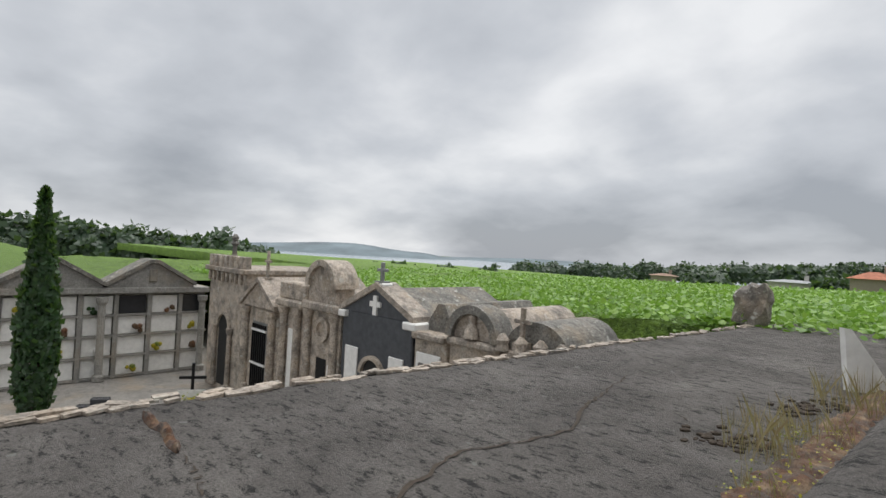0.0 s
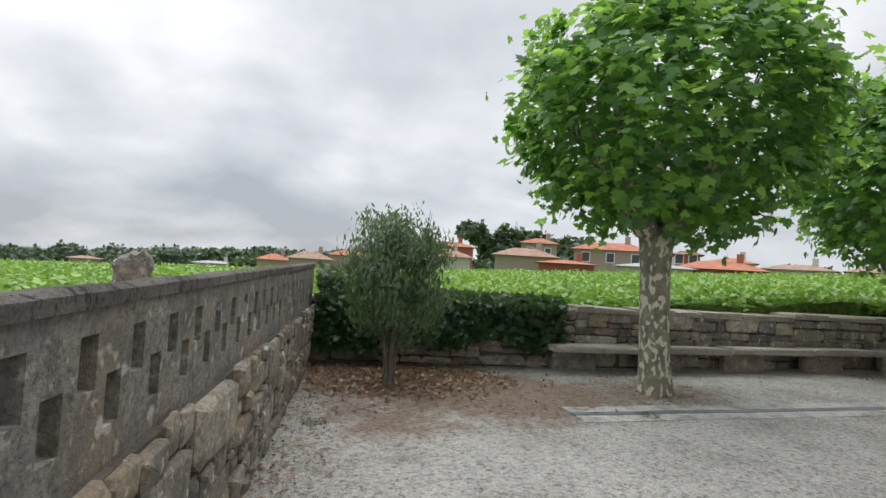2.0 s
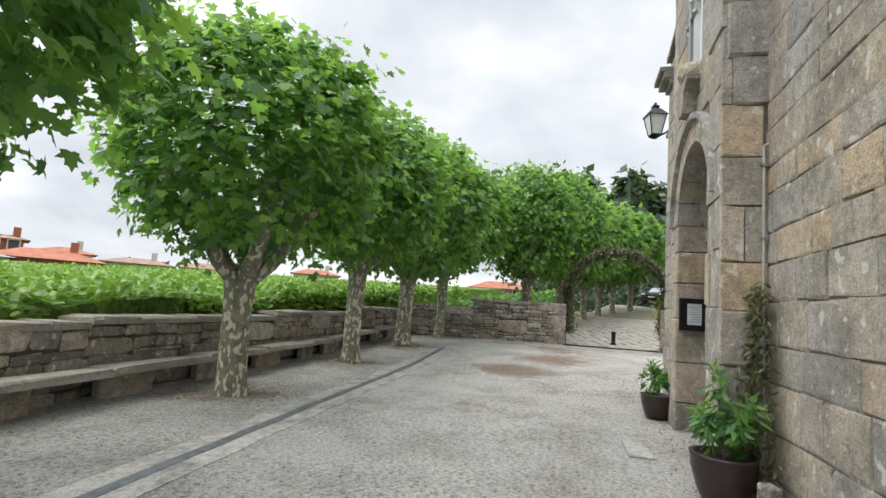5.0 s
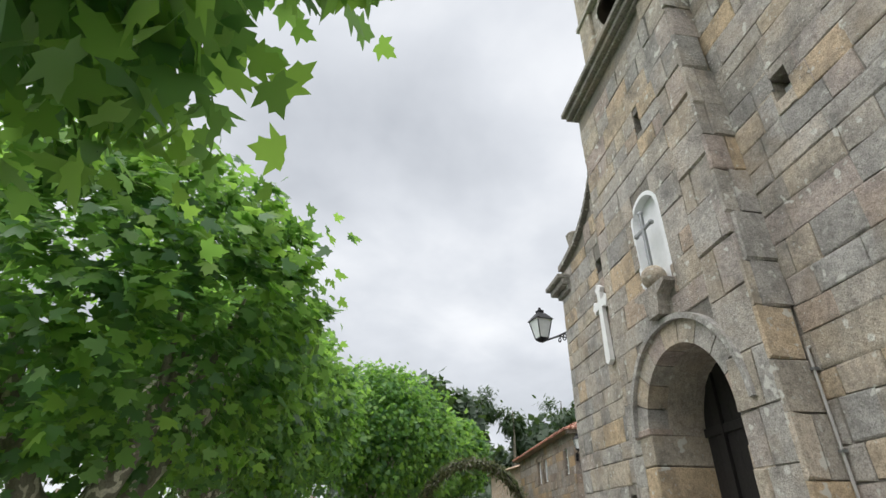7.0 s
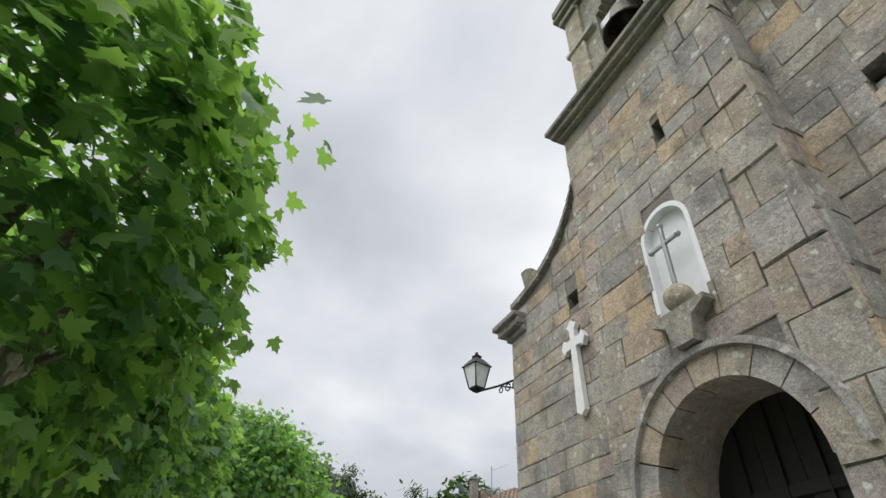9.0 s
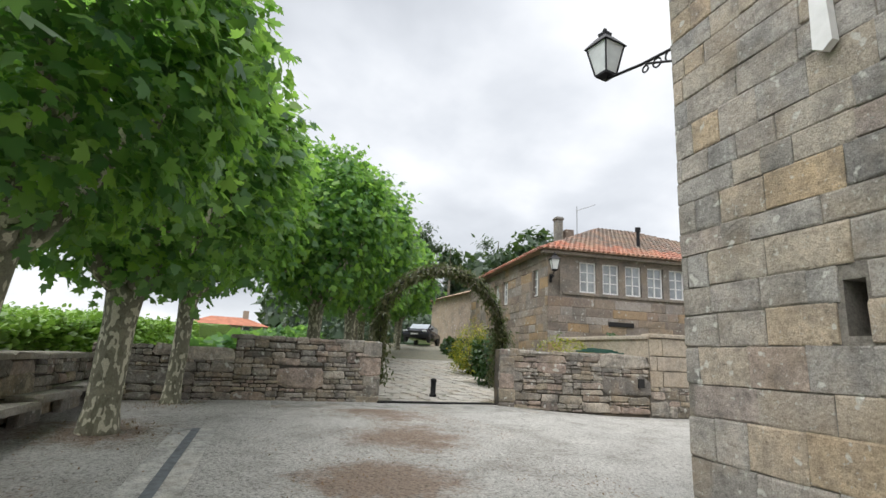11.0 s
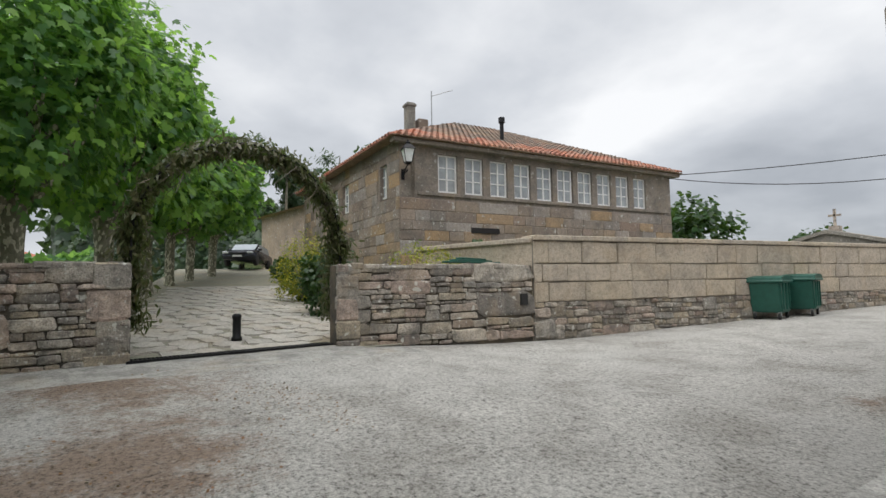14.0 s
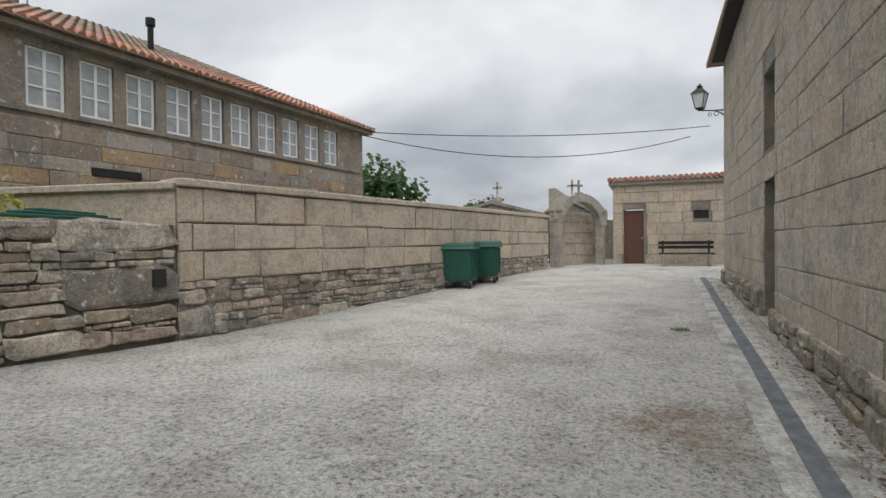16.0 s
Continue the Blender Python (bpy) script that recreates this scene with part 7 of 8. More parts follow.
lathe(bm, [(0.12, 0), (0.06, 0.1), (0.05, 0.3), (0.1, 0.36), (0.06, 0.42), (0.09, 0.52), (0.03, 0.6)], 10, pose(0.1, 0.1, 3.3))
part("finial", bm, M_CONCRETE, c)
# 2: gabled chapel with a barred door
c, w = chapel(-11.75, -10.18, 2.3, "cream stone tomb chapel with pointed gable and barred door")
pediment(c, w, 2.3, 0.55, M_TOMB)
columns(c, (-w + 0.14, w - 0.14), 0.0, 2.25, 0.1)
part("door_recess", boxed(-0.34, -0.015, 0.2, 0.34, 0.02, 1.95), M_GREYMETAL, c)
for k in range(7):
    part("bar", boxed(-0.3 + k * 0.095, -0.05, 0.2, -0.27 + k * 0.095, -0.02, 1.9), M_IRON, c)
for z in (0.22, 1.0, 1.75):
    part("rail", boxed(-0.34, -0.055, z, 0.34, -0.02, z + 0.05), M_WHITE, c)
part("base", boxed(-w, -0.12, 0, -w + 0.28, 0, 0.5, 0.02), M_TOMB, c)
part("base", boxed(w - 0.28, -0.12, 0, w, 0, 0.5, 0.02), M_TOMB, c)
small_cross(c, 0, 2.85, 0.7, M_TOMB)
# 3: plain linking tomb with twin columns
c, w = chapel(-10.16, -9.08, 2.5, "cream stone tomb with twin columns and moulded cornice")
part("cornice", boxed(-w, -0.14, 2.45, w, 2.6, 2.6, 0.03), M_TOMB, c)
part("parapet", boxed(-w, -0.04, 2.6, w, 0.3, 2.95, 0.03), M_TOMB, c)
columns(c, (-0.25, 0.3), 0.0, 2.45, 0.09)
part("panel", boxed(-0.1, -0.03, 0.5, 0.18, 0.01, 2.0, 0.01), M_MARBLE, c)
# 4: round pediment
c, w = chapel(-9.05, -7.92, 2.55, "cream stone tomb chapel with round carved pediment")
part("cornice", boxed(-w - 0.06, -0.15, 2.5, w + 0.06, 2.6, 2.66, 0.03), M_TOMB, c)
bm = bmesh.new()
prism(bm, [(0.46 * math.cos(a), 2.66 + 0.3 + 0.46 * math.sin(a)) for a in [math.pi * k / 14 for k in range(15)]] + [(-0.46, 2.66), (0.46, 2.66)], -0.06, 0.35)
part("round_pediment", bm, M_TOMB, c)
bm = bmesh.new()
arch_ring(bm, 0, 2.96, 0.4, 0.52, -0.14, 0.4, 0, math.pi, 16)
part("pediment_moulding", bm, M_TOMB, c)
bm = bmesh.new()
arch_ring(bm, 0, 2.15, 0.14, 0.24, -0.06, 0.02, 0, math.tau, 20)
part("medallion", bm, M_TOMB, c)
columns(c, (-w + 0.1, w - 0.1), 0.0, 2.5, 0.08)
part("door_recess", boxed(-0.16, -0.015, 0.2, 0.16, 0.02, 1.6), M_IRON, c)
for z in (0.6, 1.1):
    part("panel", boxed(0.24, -0.04, z, 0.42, 0.0, z + 0.42, 0.01), M_MARBLE, c)
# 5: dark slate chapel with white trim
c, w = chapel(-7.88, -5.97, 2.62, "dark slate tomb chapel with white coping and cross", True)
pediment(c, w, 2.62, 0.45, M_SLATE, 0.0, 0.35, 0.05, M_TOMB)
bm = bmesh.new()
prism(bm, [(-w - 0.05, 2.6), (w + 0.05, 2.6), (0, 3.08)], 0.42, 2.7)
part("stone_roof", bm, M_CONCRETE, c)
arched(c, 0, 0.26, 0.1, 1.5, 0, M_RUBBERSHADE)
for x0 in (-0.78, 0.42):
    part("white_panel", boxed(x0, -0.035, 1.35, x0 + 0.36, 0.0, 2.0, 0.01), M_MARBLE, c)
    part("white_panel", boxed(x0, -0.035, 0.5, x0 + 0.36, 0.0, 1.1, 0.01), M_MARBLE, c)
bm = bmesh.new()
box(bm, -0.05, -0.04, 2.62, 0.05, 0.0, 2.95)
box(bm, -0.14, -0.038, 2.76, 0.14, -0.002, 2.85)
part("white_cross", bm, M_MARBLE, c)
small_cross(c, 0, 3.1, 0.42, M_GREYMETAL)
part("finial_base", boxed(-0.12, 0.0, 3.05, 0.12, 0.25, 3.17, 0.02), M_MARBLE, c)
for s in (-1, 1):
    part("kneeler", boxed(s * w - 0.16, -0.1, 2.5, s * w + 0.16, 0.4, 2.62, 0.02), M_MARBLE, c)
# 6: low carved tomb
c, w = chapel(-5.95, -5.22, 2.45, "low cream tomb with carved relief panel")
part("cornice", boxed(-w, -0.1, 2.4, w, 2.6, 2.52, 0.03), M_TOMB, c)
part("frame", boxed(-0.26, -0.05, 1.4, 0.26, 0.0, 2.2, 0.015), M_MARBLE, c)
part("relief", boxed(-0.18, -0.07, 1.5, 0.18, -0.045, 2.05, 0.02), M_MORTAR, c)
bm = bmesh.new()
prism(bm, [(-w, 2.52), (w, 2.52), (w * 0.2, 2.95), (-w * 0.2, 2.95)], 0.2, 2.5)
part("hood", bm, M_CONCRETE, c)
# 7: arched pediment
c, w = chapel(-5.2, -4.24, 2.55, "cream tomb with arched lichen-covered pediment")
bm = bmesh.new()
prism(bm, [(0.4 * math.cos(a), 2.56 + 0.4 * math.sin(a)) for a in [math.pi * k / 14 for k in range(15)]], -0.02, 2.2)
part("arched_pediment", bm, M_TOMB, c)
bm = bmesh.new()
arch_ring(bm, 0, 2.56, 0.36, 0.48, -0.1, 0.3, 0, math.pi, 16)
part("pediment_moulding", bm, M_CONCRETE, c)
bm = bmesh.new()
lathe(bm, [(0.12, 0), (0.1, 0.1), (0.05, 0.2), (0.06, 0.3), (0.02, 0.33)], 8, pose(0, -0.06, 2.58))
part("relief", bm, M_TOMB, c)
part("cornice", boxed(-w, -0.1, 2.44, w, 2.6, 2.55, 0.03), M_TOMB, c)
part("sign", boxed(-0.1, -0.03, 2.1, 0.12, 0.0, 2.25), M_MARBLE, c)
# 8: barrel-roofed tomb with a stone cross
c, w = chapel(-4.22, -3.3, 2.5, "low barrel-roofed concrete tomb with stone cross")
bm = bmesh.new()
prism(bm, [((w + 0.05) * math.cos(a), 2.5 + 0.42 * math.sin(a)) for a in [math.pi * k / 16 for k in range(17)]], 0.1, 1.5)
part("barrel_roof", bm, M_CONCRETE, c)
small_cross(c, -0.15, 2.55, 0.55, M_TOMB, 0.0)
for k in range(4):
    bm = bmesh.new()
    lathe(bm, [(0.1, 0), (0.08, 0.08), (0.1, 0.14), (0.03, 0.22)], 8, pose(-0.45 + k * 0.3, -0.02, 2.5))
    part("ornament", bm, M_TOMB, c)

# cypress, graves
cy = empty("cypress", pose(-12.9, 1.9, CB), "tall narrow dark green cypress tree", "tree")
rng_y = np.random.default_rng(8)
n = 7000
zz = rng_y.random(n) ** 0.85 * 4.5
rad = 0.46 * np.clip(np.sin(np.clip((zz + 0.35) / 4.9, 0, 1) * math.pi) ** 0.6 * (1.15 - zz / 5.2), 0.02, 1) * (0.8 + 0.2 * rng_y.random(n))
aa = rng_y.uniform(0, math.tau, n)
me = leaf_mesh("foliage", np.stack([rad * np.cos(aa), rad * np.sin(aa), zz], 1), np.stack([np.cos(aa), np.sin(aa), np.full(n, 0.6)], 1), 0.13 * rng_y.uniform(0.6, 1.3, n), LEAF_QUAD, M_DARKLEAF, rng_y, -1.6)
o = new("foliage", me)
o.parent = cy
bm = bmesh.new()
tube(bm, [(0, 0, -0.1), (0, 0, 3.8)], [0.1, 0.02], 8)
part("trunk", bm, M_GREYBARK, cy)
gr = empty("gravestone", pose(-11.6, 2.75, CB, 0, 0, 60), "black granite headstone on the paving", "gravestone")
part("headstone", boxed(-0.4, -0.1, 0.1, 0.4, 0.05, 0.45, 0.02), M_BLACKSTONE, gr)
part("cap", boxed(-0.16, -0.1, 0.45, 0.16, 0.05, 0.58, 0.02), M_BLACKSTONE, gr)
part("plinth", boxed(-0.5, -0.2, -0.02, 0.5, 0.2, 0.1, 0.02), M_NICHE, gr)
gs = empty("grave_slab", pose(-10.4, 3.35, CB, 0, 0, 60), "low white marble grave slab", "grave")
part("slab", boxed(-0.28, -0.35, 0, 0.28, 0.35, 0.1, 0.02), M_MARBLE, gs)
gc = empty("grave_cross", pose(-12.0, 4.6, CB, 0, 0, 60), "dark iron grave cross with white plate", "grave")
bm = bmesh.new()
box(bm, -0.03, -0.03, 0, 0.03, 0.03, 0.95)
box(bm, -0.28, -0.03, 0.6, 0.28, 0.03, 0.66)
part("cross", bm, M_IRON, gc)
part("plate", boxed(-0.28, -0.05, 0.2, 0.28, -0.03, 0.36), M_MARBLE, gc)
bush("grave_shrub", -11.4, 4.6, CB, 0.5, 0.4, 0.2, 500, 0.1, LEAF_OVAL, M_YELLOWLEAF, "low green and yellow plants on a grave", "shrub", 61, False)

# ---- village ----
def village_house(x, y, z, w, d, h, rise, turn, wallm, roofm, label, storeys=2):
    v = empty("village_house", pose(x, y, z, 0, 0, turn), label, "house", "village houses")
    part("wall", boxed(-w / 2, -d / 2, -3, w / 2, d / 2, h), wallm, v)
    bm = bmesh.new()
    o = 0.5
    q = [bm.verts.new(p) for p in ((-w / 2 - o, -d / 2 - o, h), (w / 2 + o, -d / 2 - o, h), (w / 2 + o, d / 2 + o, h), (-w / 2 - o, d / 2 + o, h), (-w / 2 + d * 0.4, 0, h + rise), (w / 2 - d * 0.4, 0, h + rise))]
    for f in ((0, 1, 5, 4), (1, 2, 5), (2, 3, 4, 5), (3, 0, 4), (3, 2, 1, 0)):
        bm.faces.new([q[k] for k in f])
    part("roof", bm, roofm, v)
    n = max(2, int(w / 2.6))
    for s in range(storeys):
        for k in range(n):
            xx = -w / 2 + (k + 0.5) * w / n
            zz = 0.8 + s * 2.7
            if zz + 1.2 > h:
                continue
            win = part("window", boxed(xx - 0.5, -d / 2 - 0.06, zz, xx + 0.5, -d / 2 - 0.01, zz + 1.2), M_WHITE, v)
            part("pane", boxed(xx - 0.4, -d / 2 - 0.08, zz + 0.1, xx + 0.4, -d / 2 - 0.065, zz + 1.1), M_SLATE, win)
    part("chimney", boxed(w * 0.2, -0.3, h, w * 0.2 + 0.6, 0.3, h + rise + 0.8), wallm, v)
    return v


M_RENDER1 = plain("cream_render", (0.35, 0.3, 0.245), 0.9)
M_RENDER2 = plain("pale_render", (0.52, 0.5, 0.46), 0.9)
M_RENDER3 = plain("brick_red_render", (0.34, 0.12, 0.08), 0.9)
M_FARROOF = plain("far_red_roof", (0.38, 0.15, 0.09), 0.9, 0, 0.3, 1.5, 0.02)
M_FARROOF2 = plain("far_brown_roof", (0.3, 0.2, 0.15), 0.9, 0, 0.3, 1.5, 0.02)
M_GREYROOF = plain("grey_sheet_roof", (0.32, 0.33, 0.34), 0.7, 0, 0.2)


def home(x, y, z, w, h, rise, wm, rm, label="distant village house with low tiled roof"):
    village_house(x, y, z, w, 5.0, h, rise, math.degrees(math.atan2(2 - x, y)), wm, rm, label)


home(-7, 91, 0.0, 5.1, 1.3, 1.0, M_RENDER1, M_FARROOF)
home(-1, 81, 0.5, 6.0, 1.3, 1.1, M_RENDER1, M_FARROOF2)
home(5, 87, 1.1, 6.0, 1.6, 0.9, M_RENDER1, M_FARROOF)
home(-17.5, 99, -1.1, 6.8, 1.1, 0.4, M_RENDER2, M_GREYROOF)
home(-45, 117, -2.1, 5.1, 1.3, 0.5, M_RENDER1, M_FARROOF2)
home(14, 85, 3.4, 5.5, 2.0, 0.15, M_RENDER1, M_GREYROOF, "distant flat-roofed cream house")
home(19.8, 79, 3.6, 7.4, 1.4, 0.8, M_RENDER3, M_FARROOF)
home(14.7, 61.5, 1.6, 6.7, 1.4, 1.0, M_RENDER2, M_FARROOF2, "distant white house with brown hipped roof")
home(8.6, 66, 1.4, 7.0, 1.1, 0.7, M_RENDER1, M_FARROOF2)
home(24.2, 58.5, 2.0, 6.8, 1.6, 1.0, M_RENDER1, M_FARROOF2)
home(32.9, 74.5, 3.6, 5.2, 2.6, 0.9, M_RENDER1, M_FARROOF)
home(25.6, 50.5, 2.0, 5.4, 0.85, 0.4, M_RENDER3, M_FARROOF, "low distant barn with red sheet roof")
home(34.3, 56.5, 2.6, 8.2, 2.3, 1.0, M_RENDER1, M_FARROOF, "distant two-storey stone house with orange hipped roof")
home(34.3, 48.0, 2.2, 7.0, 0.8, 0.45, M_RENDER2, M_GREYROOF, "low distant shed with grey sheet roof")
home(43.2, 54.5, 3.0, 2.9, 2.0, 0.5, M_RENDER3, M_FARROOF2, "small distant brick house")
home(40.6, 46.0, 2.4, 7.6, 0.8, 0.9, M_RENDER3, M_FARROOF, "low distant barn with orange tiled roof")
home(50, 55, 3.2, 5.0, 1.2, 0.7, M_RENDER2, M_FARROOF)
home(56.7, 51.7, 3.2, 6.9, 0.8, 0.7, M_RENDER2, M_FARROOF2)
home(70, 52, 3.3, 6.8, 1.1, 0.85, M_RENDER1, M_FARROOF2)
home(80, 40, 3.7, 6.8, 1.3, 0.85, M_RENDER2, M_FARROOF)
home(74, 10, 2.3, 7.6, 2.0, 1.0, M_RENDER1, M_FARROOF)
h2 = village_house(50, -13.0, 2.6, 9, 9, 4.0, 1.4, -84, M_SCHOOL, M_OLDTILE, "brown stone house further up the lane")


# ---- woods and hills ----
def wood(name, blobs, count, size, seed, label, material=M_FARLEAF):
    """Tree crowns massed along a stretch: many uneven clumps of leaves."""
    rng = np.random.default_rng(seed)
    P, O, S = [], [], []
    per = count // len(blobs)
    for bx, by, bz, rx, ry, rz in blobs:
        d = rng.normal(size=(per, 3))
        d /= np.linalg.norm(d, axis=1)[:, None]
        d[:, 2] = np.abs(d[:, 2]) * 1.15 - 0.15
        lump = np.array([0.82 + 0.3 * noise.noise((q[0] * 2.3 + bx, q[1] * 2.3 + by, q[2] * 2.3)) for q in d])
        r = lump * (0.85 + 0.18 * rng.random(per))
        P.append(d * r[:, None] * np.array([rx, ry, rz]) + np.array([bx, by, bz]))
        O.append(d)
        S.append(size * rng.uniform(0.6, 1.4, per))
    me = leaf_mesh(name, np.concatenate(P), np.concatenate(O), np.concatenate(S), LEAF_QUAD, material, rng, 0.2)
    bm = bmesh.new()
    for bx, by, bz, rx, ry, rz in blobs:
        r = bmesh.ops.create_icosphere(bm, subdivisions=3, radius=1.0)
        for v in r["verts"]:
            f = 0.74 + 0.3 * noise.noise((v.co.x * 2.3 + bx, v.co.y * 2.3 + by, v.co.z * 2.3))
            v.co = Vector((bx + v.co.x * f * rx, by + v.co.y * f * ry, bz + (abs(v.co.z) * 1.15 - 0.15) * f * rz))
    tagged(link(name + "_mass", bm, material), label, "woods", "", "stuff")
    return tagged(new(name, me), label, "woods", "", "stuff")


rw = random.Random(31)
wood("woods_hill", [(114 + rw.uniform(-14, 14), -58 + k * 6.0 + rw.uniform(-2, 2), 9, 12, 8, 19 + 5 * math.sin(k * 0.9) + rw.uniform(-2, 2)) for k in range(11)], 20000, 1.7, 1, "dark green wooded hill behind the lane")
wood("woods_village", [(38 + k * 4 + rw.uniform(-1.5, 1.5), 112 - k * 1.5, 2, 6, 6, (9.5, 11, 10.5, 9.5, 9, 8, 7)[k]) for k in range(7)], 7000, 1.5, 2, "dark wooded knoll behind the village")
wood("tall_pine_crowns", [(31.0, 108, 9.3, 3.0, 3.0, 3.2), (34.6, 110, 8.0, 2.6, 2.6, 4.4)], 900, 1.0, 3, "umbrella pine crowns on the knoll")
wood("tree_line", [(-150 + k * 6.5 + rw.uniform(-3, 3), 215 + k * 3.7 + rw.uniform(-6, 6), -8.5 + k * 0.42, 11, 8, rw.uniform(6.5, 9)) for k in range(31)], 16000, 1.6, 4, "dark line of distant trees beyond the vineyard")
wood("dark_trees", [(-120 + k * 4.5 + rw.uniform(-2, 2), 80 + k * 4.2, -6, 5, 5, rw.uniform(3, 5)) for k in range(8)], 4000, 1.4, 5, "dark round trees at the vineyard's edge")
wood("dark_trees", [(-36, 117, -3, 6, 5, 5), (-24, 128, -2, 4, 4, 5.5), (-19, 129, -2, 3.5, 3.5, 5), (-12, 95, -1.5, 3, 3, 2.6), (2, 90, 0, 4, 4, 2.5), (-9, 100, -1, 4, 4, 3)], 3200, 1.1, 6, "dark round trees by the far houses")
wood("woods_west", [(-205 + k * 5 + rw.uniform(-3, 3), 0 + k * 7.5, -7, 14, 10, (15, 16, 15.5, 15, 14.5, 13.5, 12.5, 11, 10, 12, 8)[k]) for k in range(11)], 12000, 2.0, 7, "dark wooded hill west of the cemetery")
wood("woods_west", [(-190 + k * 6, -60 + k * 9, -9, 14, 10, 15) for k in range(6)], 5000, 2.2, 8, "dark wooded hill west of the cemetery")
wood("village_gardens", [(14 + k * 5.5 + rw.uniform(-2, 2), 80 - k * 2.2 + rw.uniform(-3, 3), 1.2 + k * 0.15, 3.0, 3.0, rw.uniform(1.2, 3.0)) for k in range(12)], 6000, 0.8, 9, "garden trees and hedges between the village houses")
wood("lane_end_trees", [(62 + k * 2.0, -10.5 + k * 2.6 + rw.uniform(-1, 1), 2.6, 3.0, 3.0, 5.0 + rw.uniform(-1.2, 1.2)) for k in range(6)], 12000, 0.4, 10, "dense green trees at the end of the lane")
wood("lane_hedge", [(27 + k * 2.6, 7.0 - k * 0.55, 0.9 + k * 0.2, 1.6, 1.0, 1.1) for k in range(9)], 5000, 0.35, 11, "green hedge behind the lane's trees", M_LEAF)
wood("lane_hedge", [(30 + k * 2.4, -3.6 - k * 0.5, 1.0 + k * 0.2, 1.3, 0.9, 1.2) for k in range(6)], 3600, 0.28, 12, "clipped green hedge along the lane", M_DARKLEAF)


def eucalyptus(x, y, z, h, seed):
    e_ = empty("eucalyptus", pose(x, y, z), "tall thin eucalyptus with airy dark crown", "tree", "eucalyptus on the hill")
    rng = random.Random(seed)
    bm = bmesh.new()
    tube(bm, [(0, 0, -2), (rng.uniform(-0.5, 0.5), 0, h * 0.5), (rng.uniform(-0.8, 0.8), 0, h)], [0.35, 0.25, 0.08], 6)
    part("trunk", bm, M_GREYBARK, e_)
    rs = np.random.default_rng(seed)
    P, n = [], 840
    for k in range(7):
        c_ = np.array([rng.uniform(-2.6, 2.6), rng.uniform(-2.2, 2.2), h * rng.uniform(0.62, 1.02)])
        P.append(c_ + rs.normal(0, 1, (n // 7, 3)) * np.array([0.95, 0.95, 0.7]))
    P = np.concatenate(P)
    me = leaf_mesh("crown", P, P - np.array([0, 0, h * 0.7]), 1.25 * rs.uniform(0.5, 1.2, len(P)), LEAF_OVAL, M_FARLEAF, rs, 1.0)
    o = new("crown", me)
    o.parent = e_


for k, (dx, dy) in enumerate(((0, -58), (3, -52), (-4, -47), (2, -41), (-3, -36), (4, -31), (0, -27), (5, -22), (-5, -63), (1, -17))):
    eucalyptus(108 + dx, dy, 15 + 2 * math.sin(k), 9.5 + 3 * math.sin(k * 2.1), 200 + k)

# the haze of distance is put into this blue-grey base colour
M_FARHILL = plain("distant_hill_hazed", (0.16, 0.2, 0.22), 1.0, 0, 0.25, 0.01, 0.5)
M_WATER = plain("estuary_water", (0.45, 0.5, 0.54), 0.15, 0, 0.05, 0.02, 0.01)


def ridge(name, pts, depth, label):
    bm = bmesh.new()
    fine = []
    for (x0, y0, z0), (x1, y1, z1) in zip(pts, pts[1:]):
        for k in range(14):
            f = k / 14
            fine.append((x0 + (x1 - x0) * f, y0 + (y1 - y0) * f, z0 + (z1 - z0) * (3 * f * f - 2 * f ** 3) + 2.0 * noise.noise((x0 * 0.01 + f * 9, 1, 2)) * depth / 300))
    rows = []
    for x, y, z in fine:
        d = Vector((x, y, 0)).normalized()
        rows.append([bm.verts.new((x - d.x * depth, y - d.y * depth, -45)), bm.verts.new((x - d.x * depth * 0.4, y - d.y * depth * 0.4, -45 + (z + 45) * 0.62)), bm.verts.new((x, y, z)), bm.verts.new((x + d.x * depth, y + d.y * depth, -45))])
    for r0, r1 in zip(rows, rows[1:]):
        for k in range(3):
            bm.faces.new((r0[k], r1[k], r1[k + 1], r0[k + 1]))
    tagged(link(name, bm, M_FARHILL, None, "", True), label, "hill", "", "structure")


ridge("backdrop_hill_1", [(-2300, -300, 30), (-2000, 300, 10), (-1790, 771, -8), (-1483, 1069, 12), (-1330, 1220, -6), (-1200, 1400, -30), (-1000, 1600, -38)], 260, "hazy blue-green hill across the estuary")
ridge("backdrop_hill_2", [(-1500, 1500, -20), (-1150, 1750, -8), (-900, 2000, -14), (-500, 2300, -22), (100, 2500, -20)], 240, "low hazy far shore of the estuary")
bm = bmesh.new()
box(bm, -1700, 480, -27.4, -250, 1700, -27.0)
tagged(link("water_estuary", bm, M_WATER), "pale calm water of the estuary", "water", "", "structure")


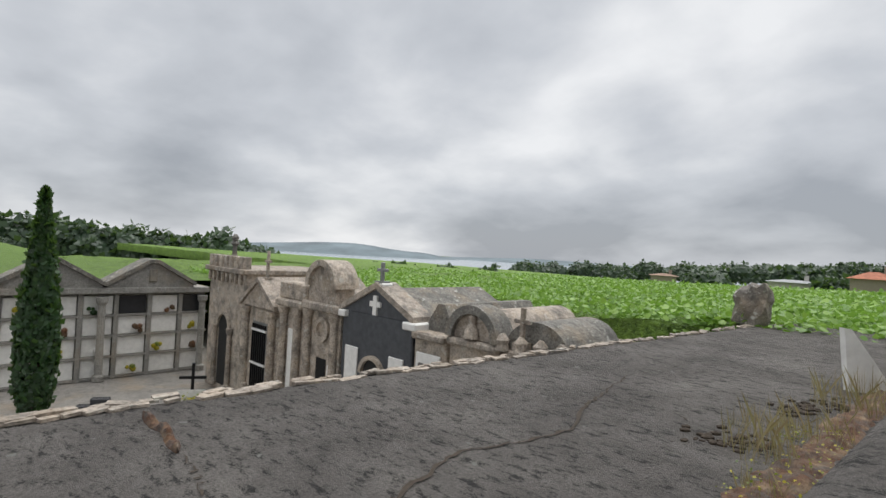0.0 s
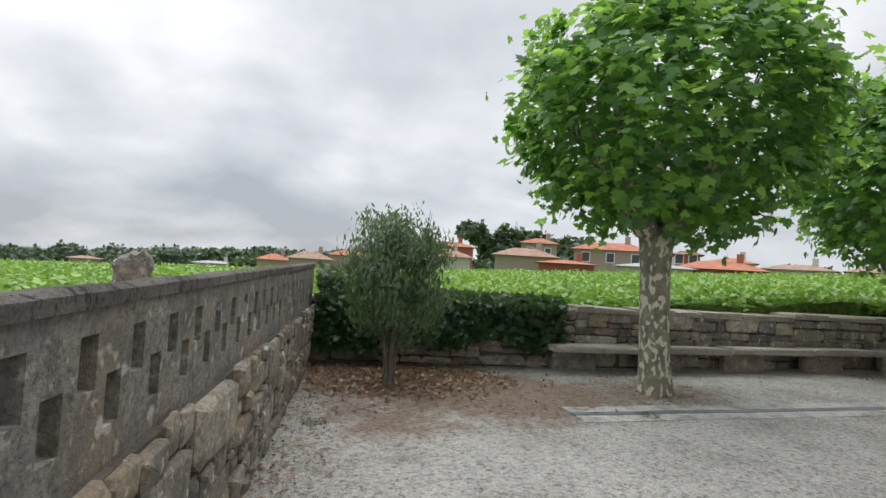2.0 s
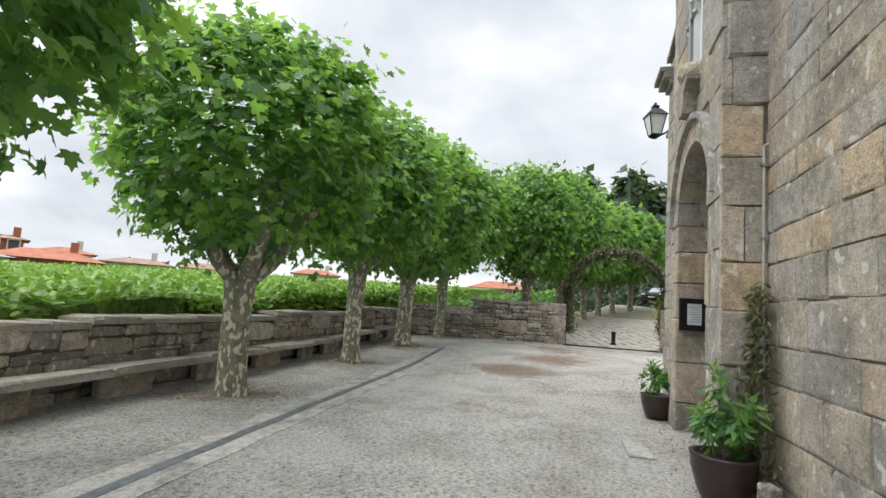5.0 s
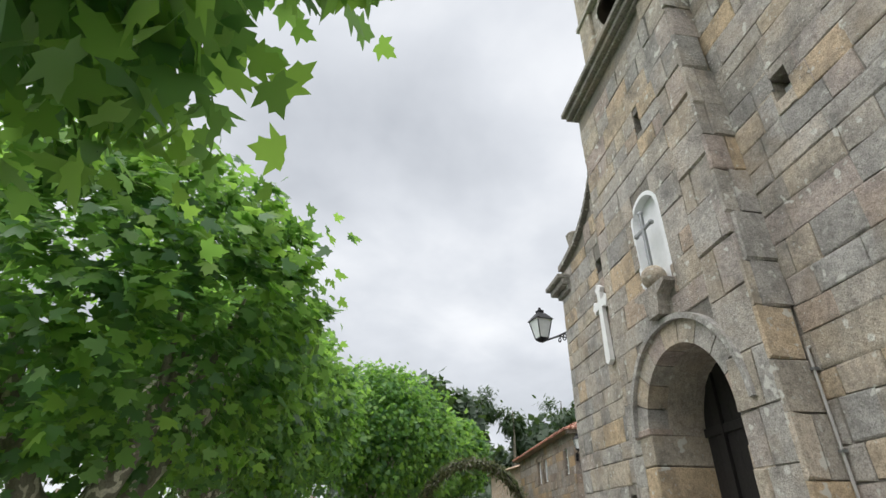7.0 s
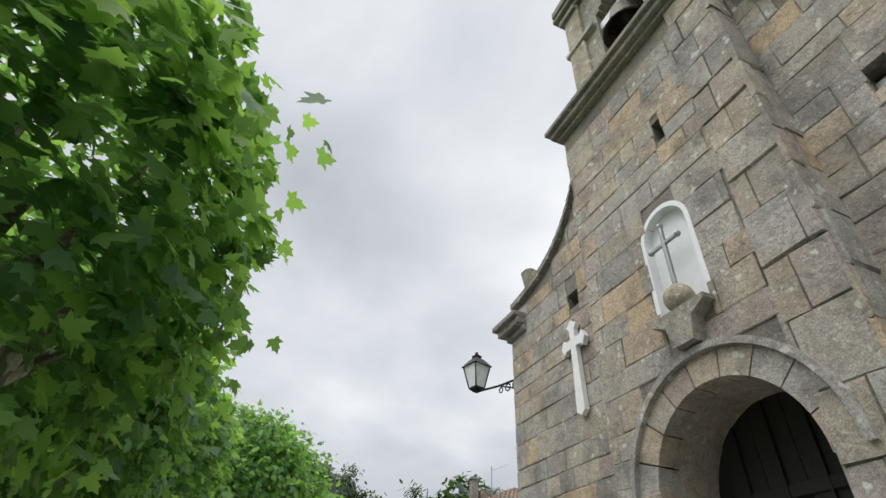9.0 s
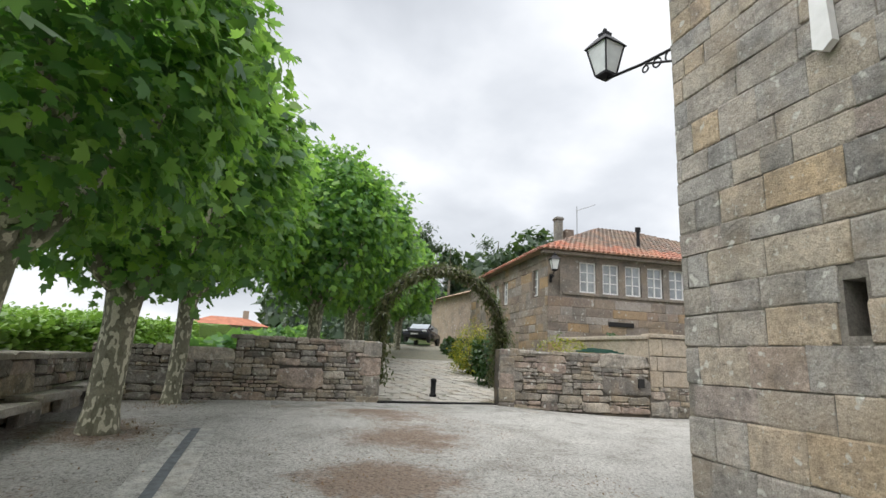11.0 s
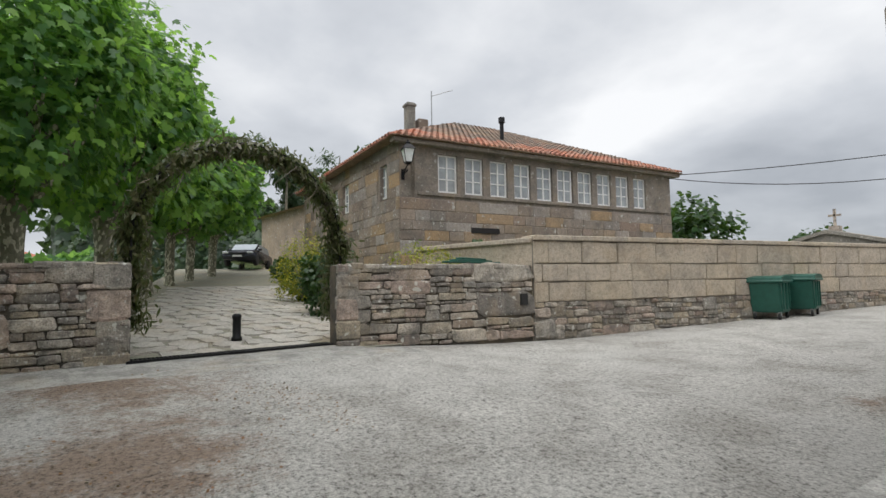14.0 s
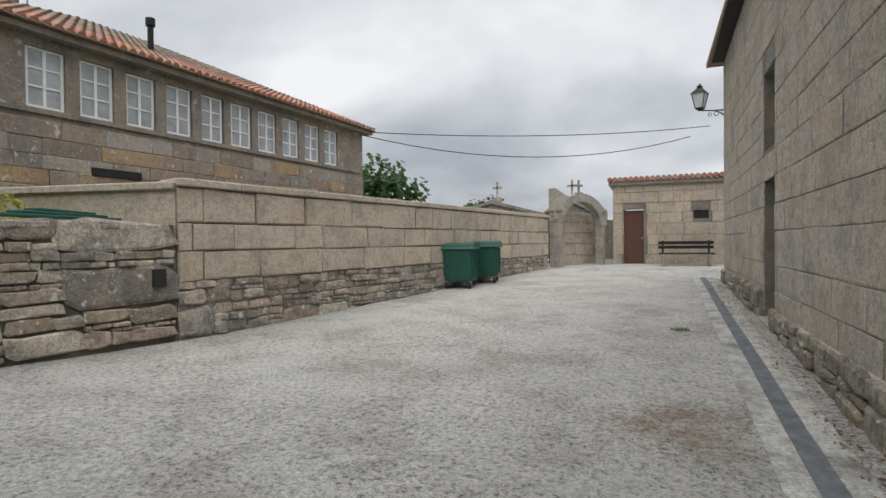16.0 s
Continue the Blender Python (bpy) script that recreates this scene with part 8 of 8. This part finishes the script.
# ---- parked car at the end of the lane ----
def parked_car(m):
    c = empty("car", m, "dark estate car with silver bonnet glare parked in the lane", "car")
    M_BODY = plain("dark_car_paint", (0.03, 0.034, 0.045), 0.2, 0.4, 0.1)
    # glass colour is paled to hold a bright reflection
    M_CGLASS = plain("car_glass_pale_reflection", (0.4, 0.44, 0.48), 0.08, 0, 0.1)
    M_LIGHT = plain("headlight_glass", (0.7, 0.72, 0.74), 0.15)
    bm = bmesh.new()
    prof = [(-2.2, 0.3), (2.2, 0.3), (2.25, 0.6), (2.1, 0.78), (1.2, 0.95), (-2.05, 1.0), (-2.25, 0.8)]
    prism(bm, prof, -0.88, 0.88)
    bmesh.ops.bevel(bm, geom=list(bm.edges), offset=0.07, segments=2, affect="EDGES")
    part("body", bm, M_BODY, c, "", True)
    bm = bmesh.new()
    prism(bm, [(1.25, 0.93), (0.45, 1.42), (-1.6, 1.45), (-2.05, 0.98)], -0.74, 0.74)
    bmesh.ops.bevel(bm, geom=list(bm.edges), offset=0.06, segments=2, affect="EDGES")
    cab = part("cabin", bm, M_BODY, c, "", True)
    bm = bmesh.new()
    prism(bm, [(1.27, 0.97), (0.5, 1.42), (0.46, 1.4), (1.2, 0.95)], -0.66, 0.66)
    part("windscreen", bm, M_CGLASS, c, "windscreen with a bright reflection in its pale colour")
    for s in (-1, 1):
        bm = bmesh.new()
        prism(bm, [(1.0, 1.0), (0.42, 1.37), (-1.5, 1.39), (-1.85, 1.02)], s * 0.735, s * 0.752)
        part("side_window", bm, M_CGLASS, c)
        part("headlight", boxed(2.05, s * 0.68 - 0.16, 0.62, 2.27, s * 0.68 + 0.16, 0.74, 0.03), M_LIGHT, c)
        part("mirror", boxed(0.75, s * 0.86 - 0.08, 0.98, 0.9, s * 0.86 + 0.12, 1.1, 0.03), M_BODY, c)
        for x in (-1.35, 1.4):
            bm = bmesh.new()
            lathe(bm, [(0.2, -0.1), (0.3, -0.1), (0.33, -0.06), (0.33, 0.06), (0.3, 0.1), (0.2, 0.1)], 20, pose(x, s * 0.82, 0.33, 90, 0, 0))
            w = part("wheel", bm, M_RUBBERSHADE, c)
            bm = bmesh.new()
            lathe(bm, [(0.02, -0.08), (0.2, -0.09), (0.2, 0.09), (0.02, 0.08)], 16, pose(x, s * 0.82, 0.33, 90, 0, 0))
            part("rim", bm, M_GREYMETAL, w)
    part("number_plate", boxed(2.25, -0.26, 0.42, 2.28, 0.26, 0.53), M_WHITE, c)
    part("grille", boxed(2.2, -0.45, 0.56, 2.275, 0.45, 0.68), M_RUBBERSHADE, c)


parked_car(pose(47.5, -5.5, road_h(47.5) - 0.02, 0, -5, 150))
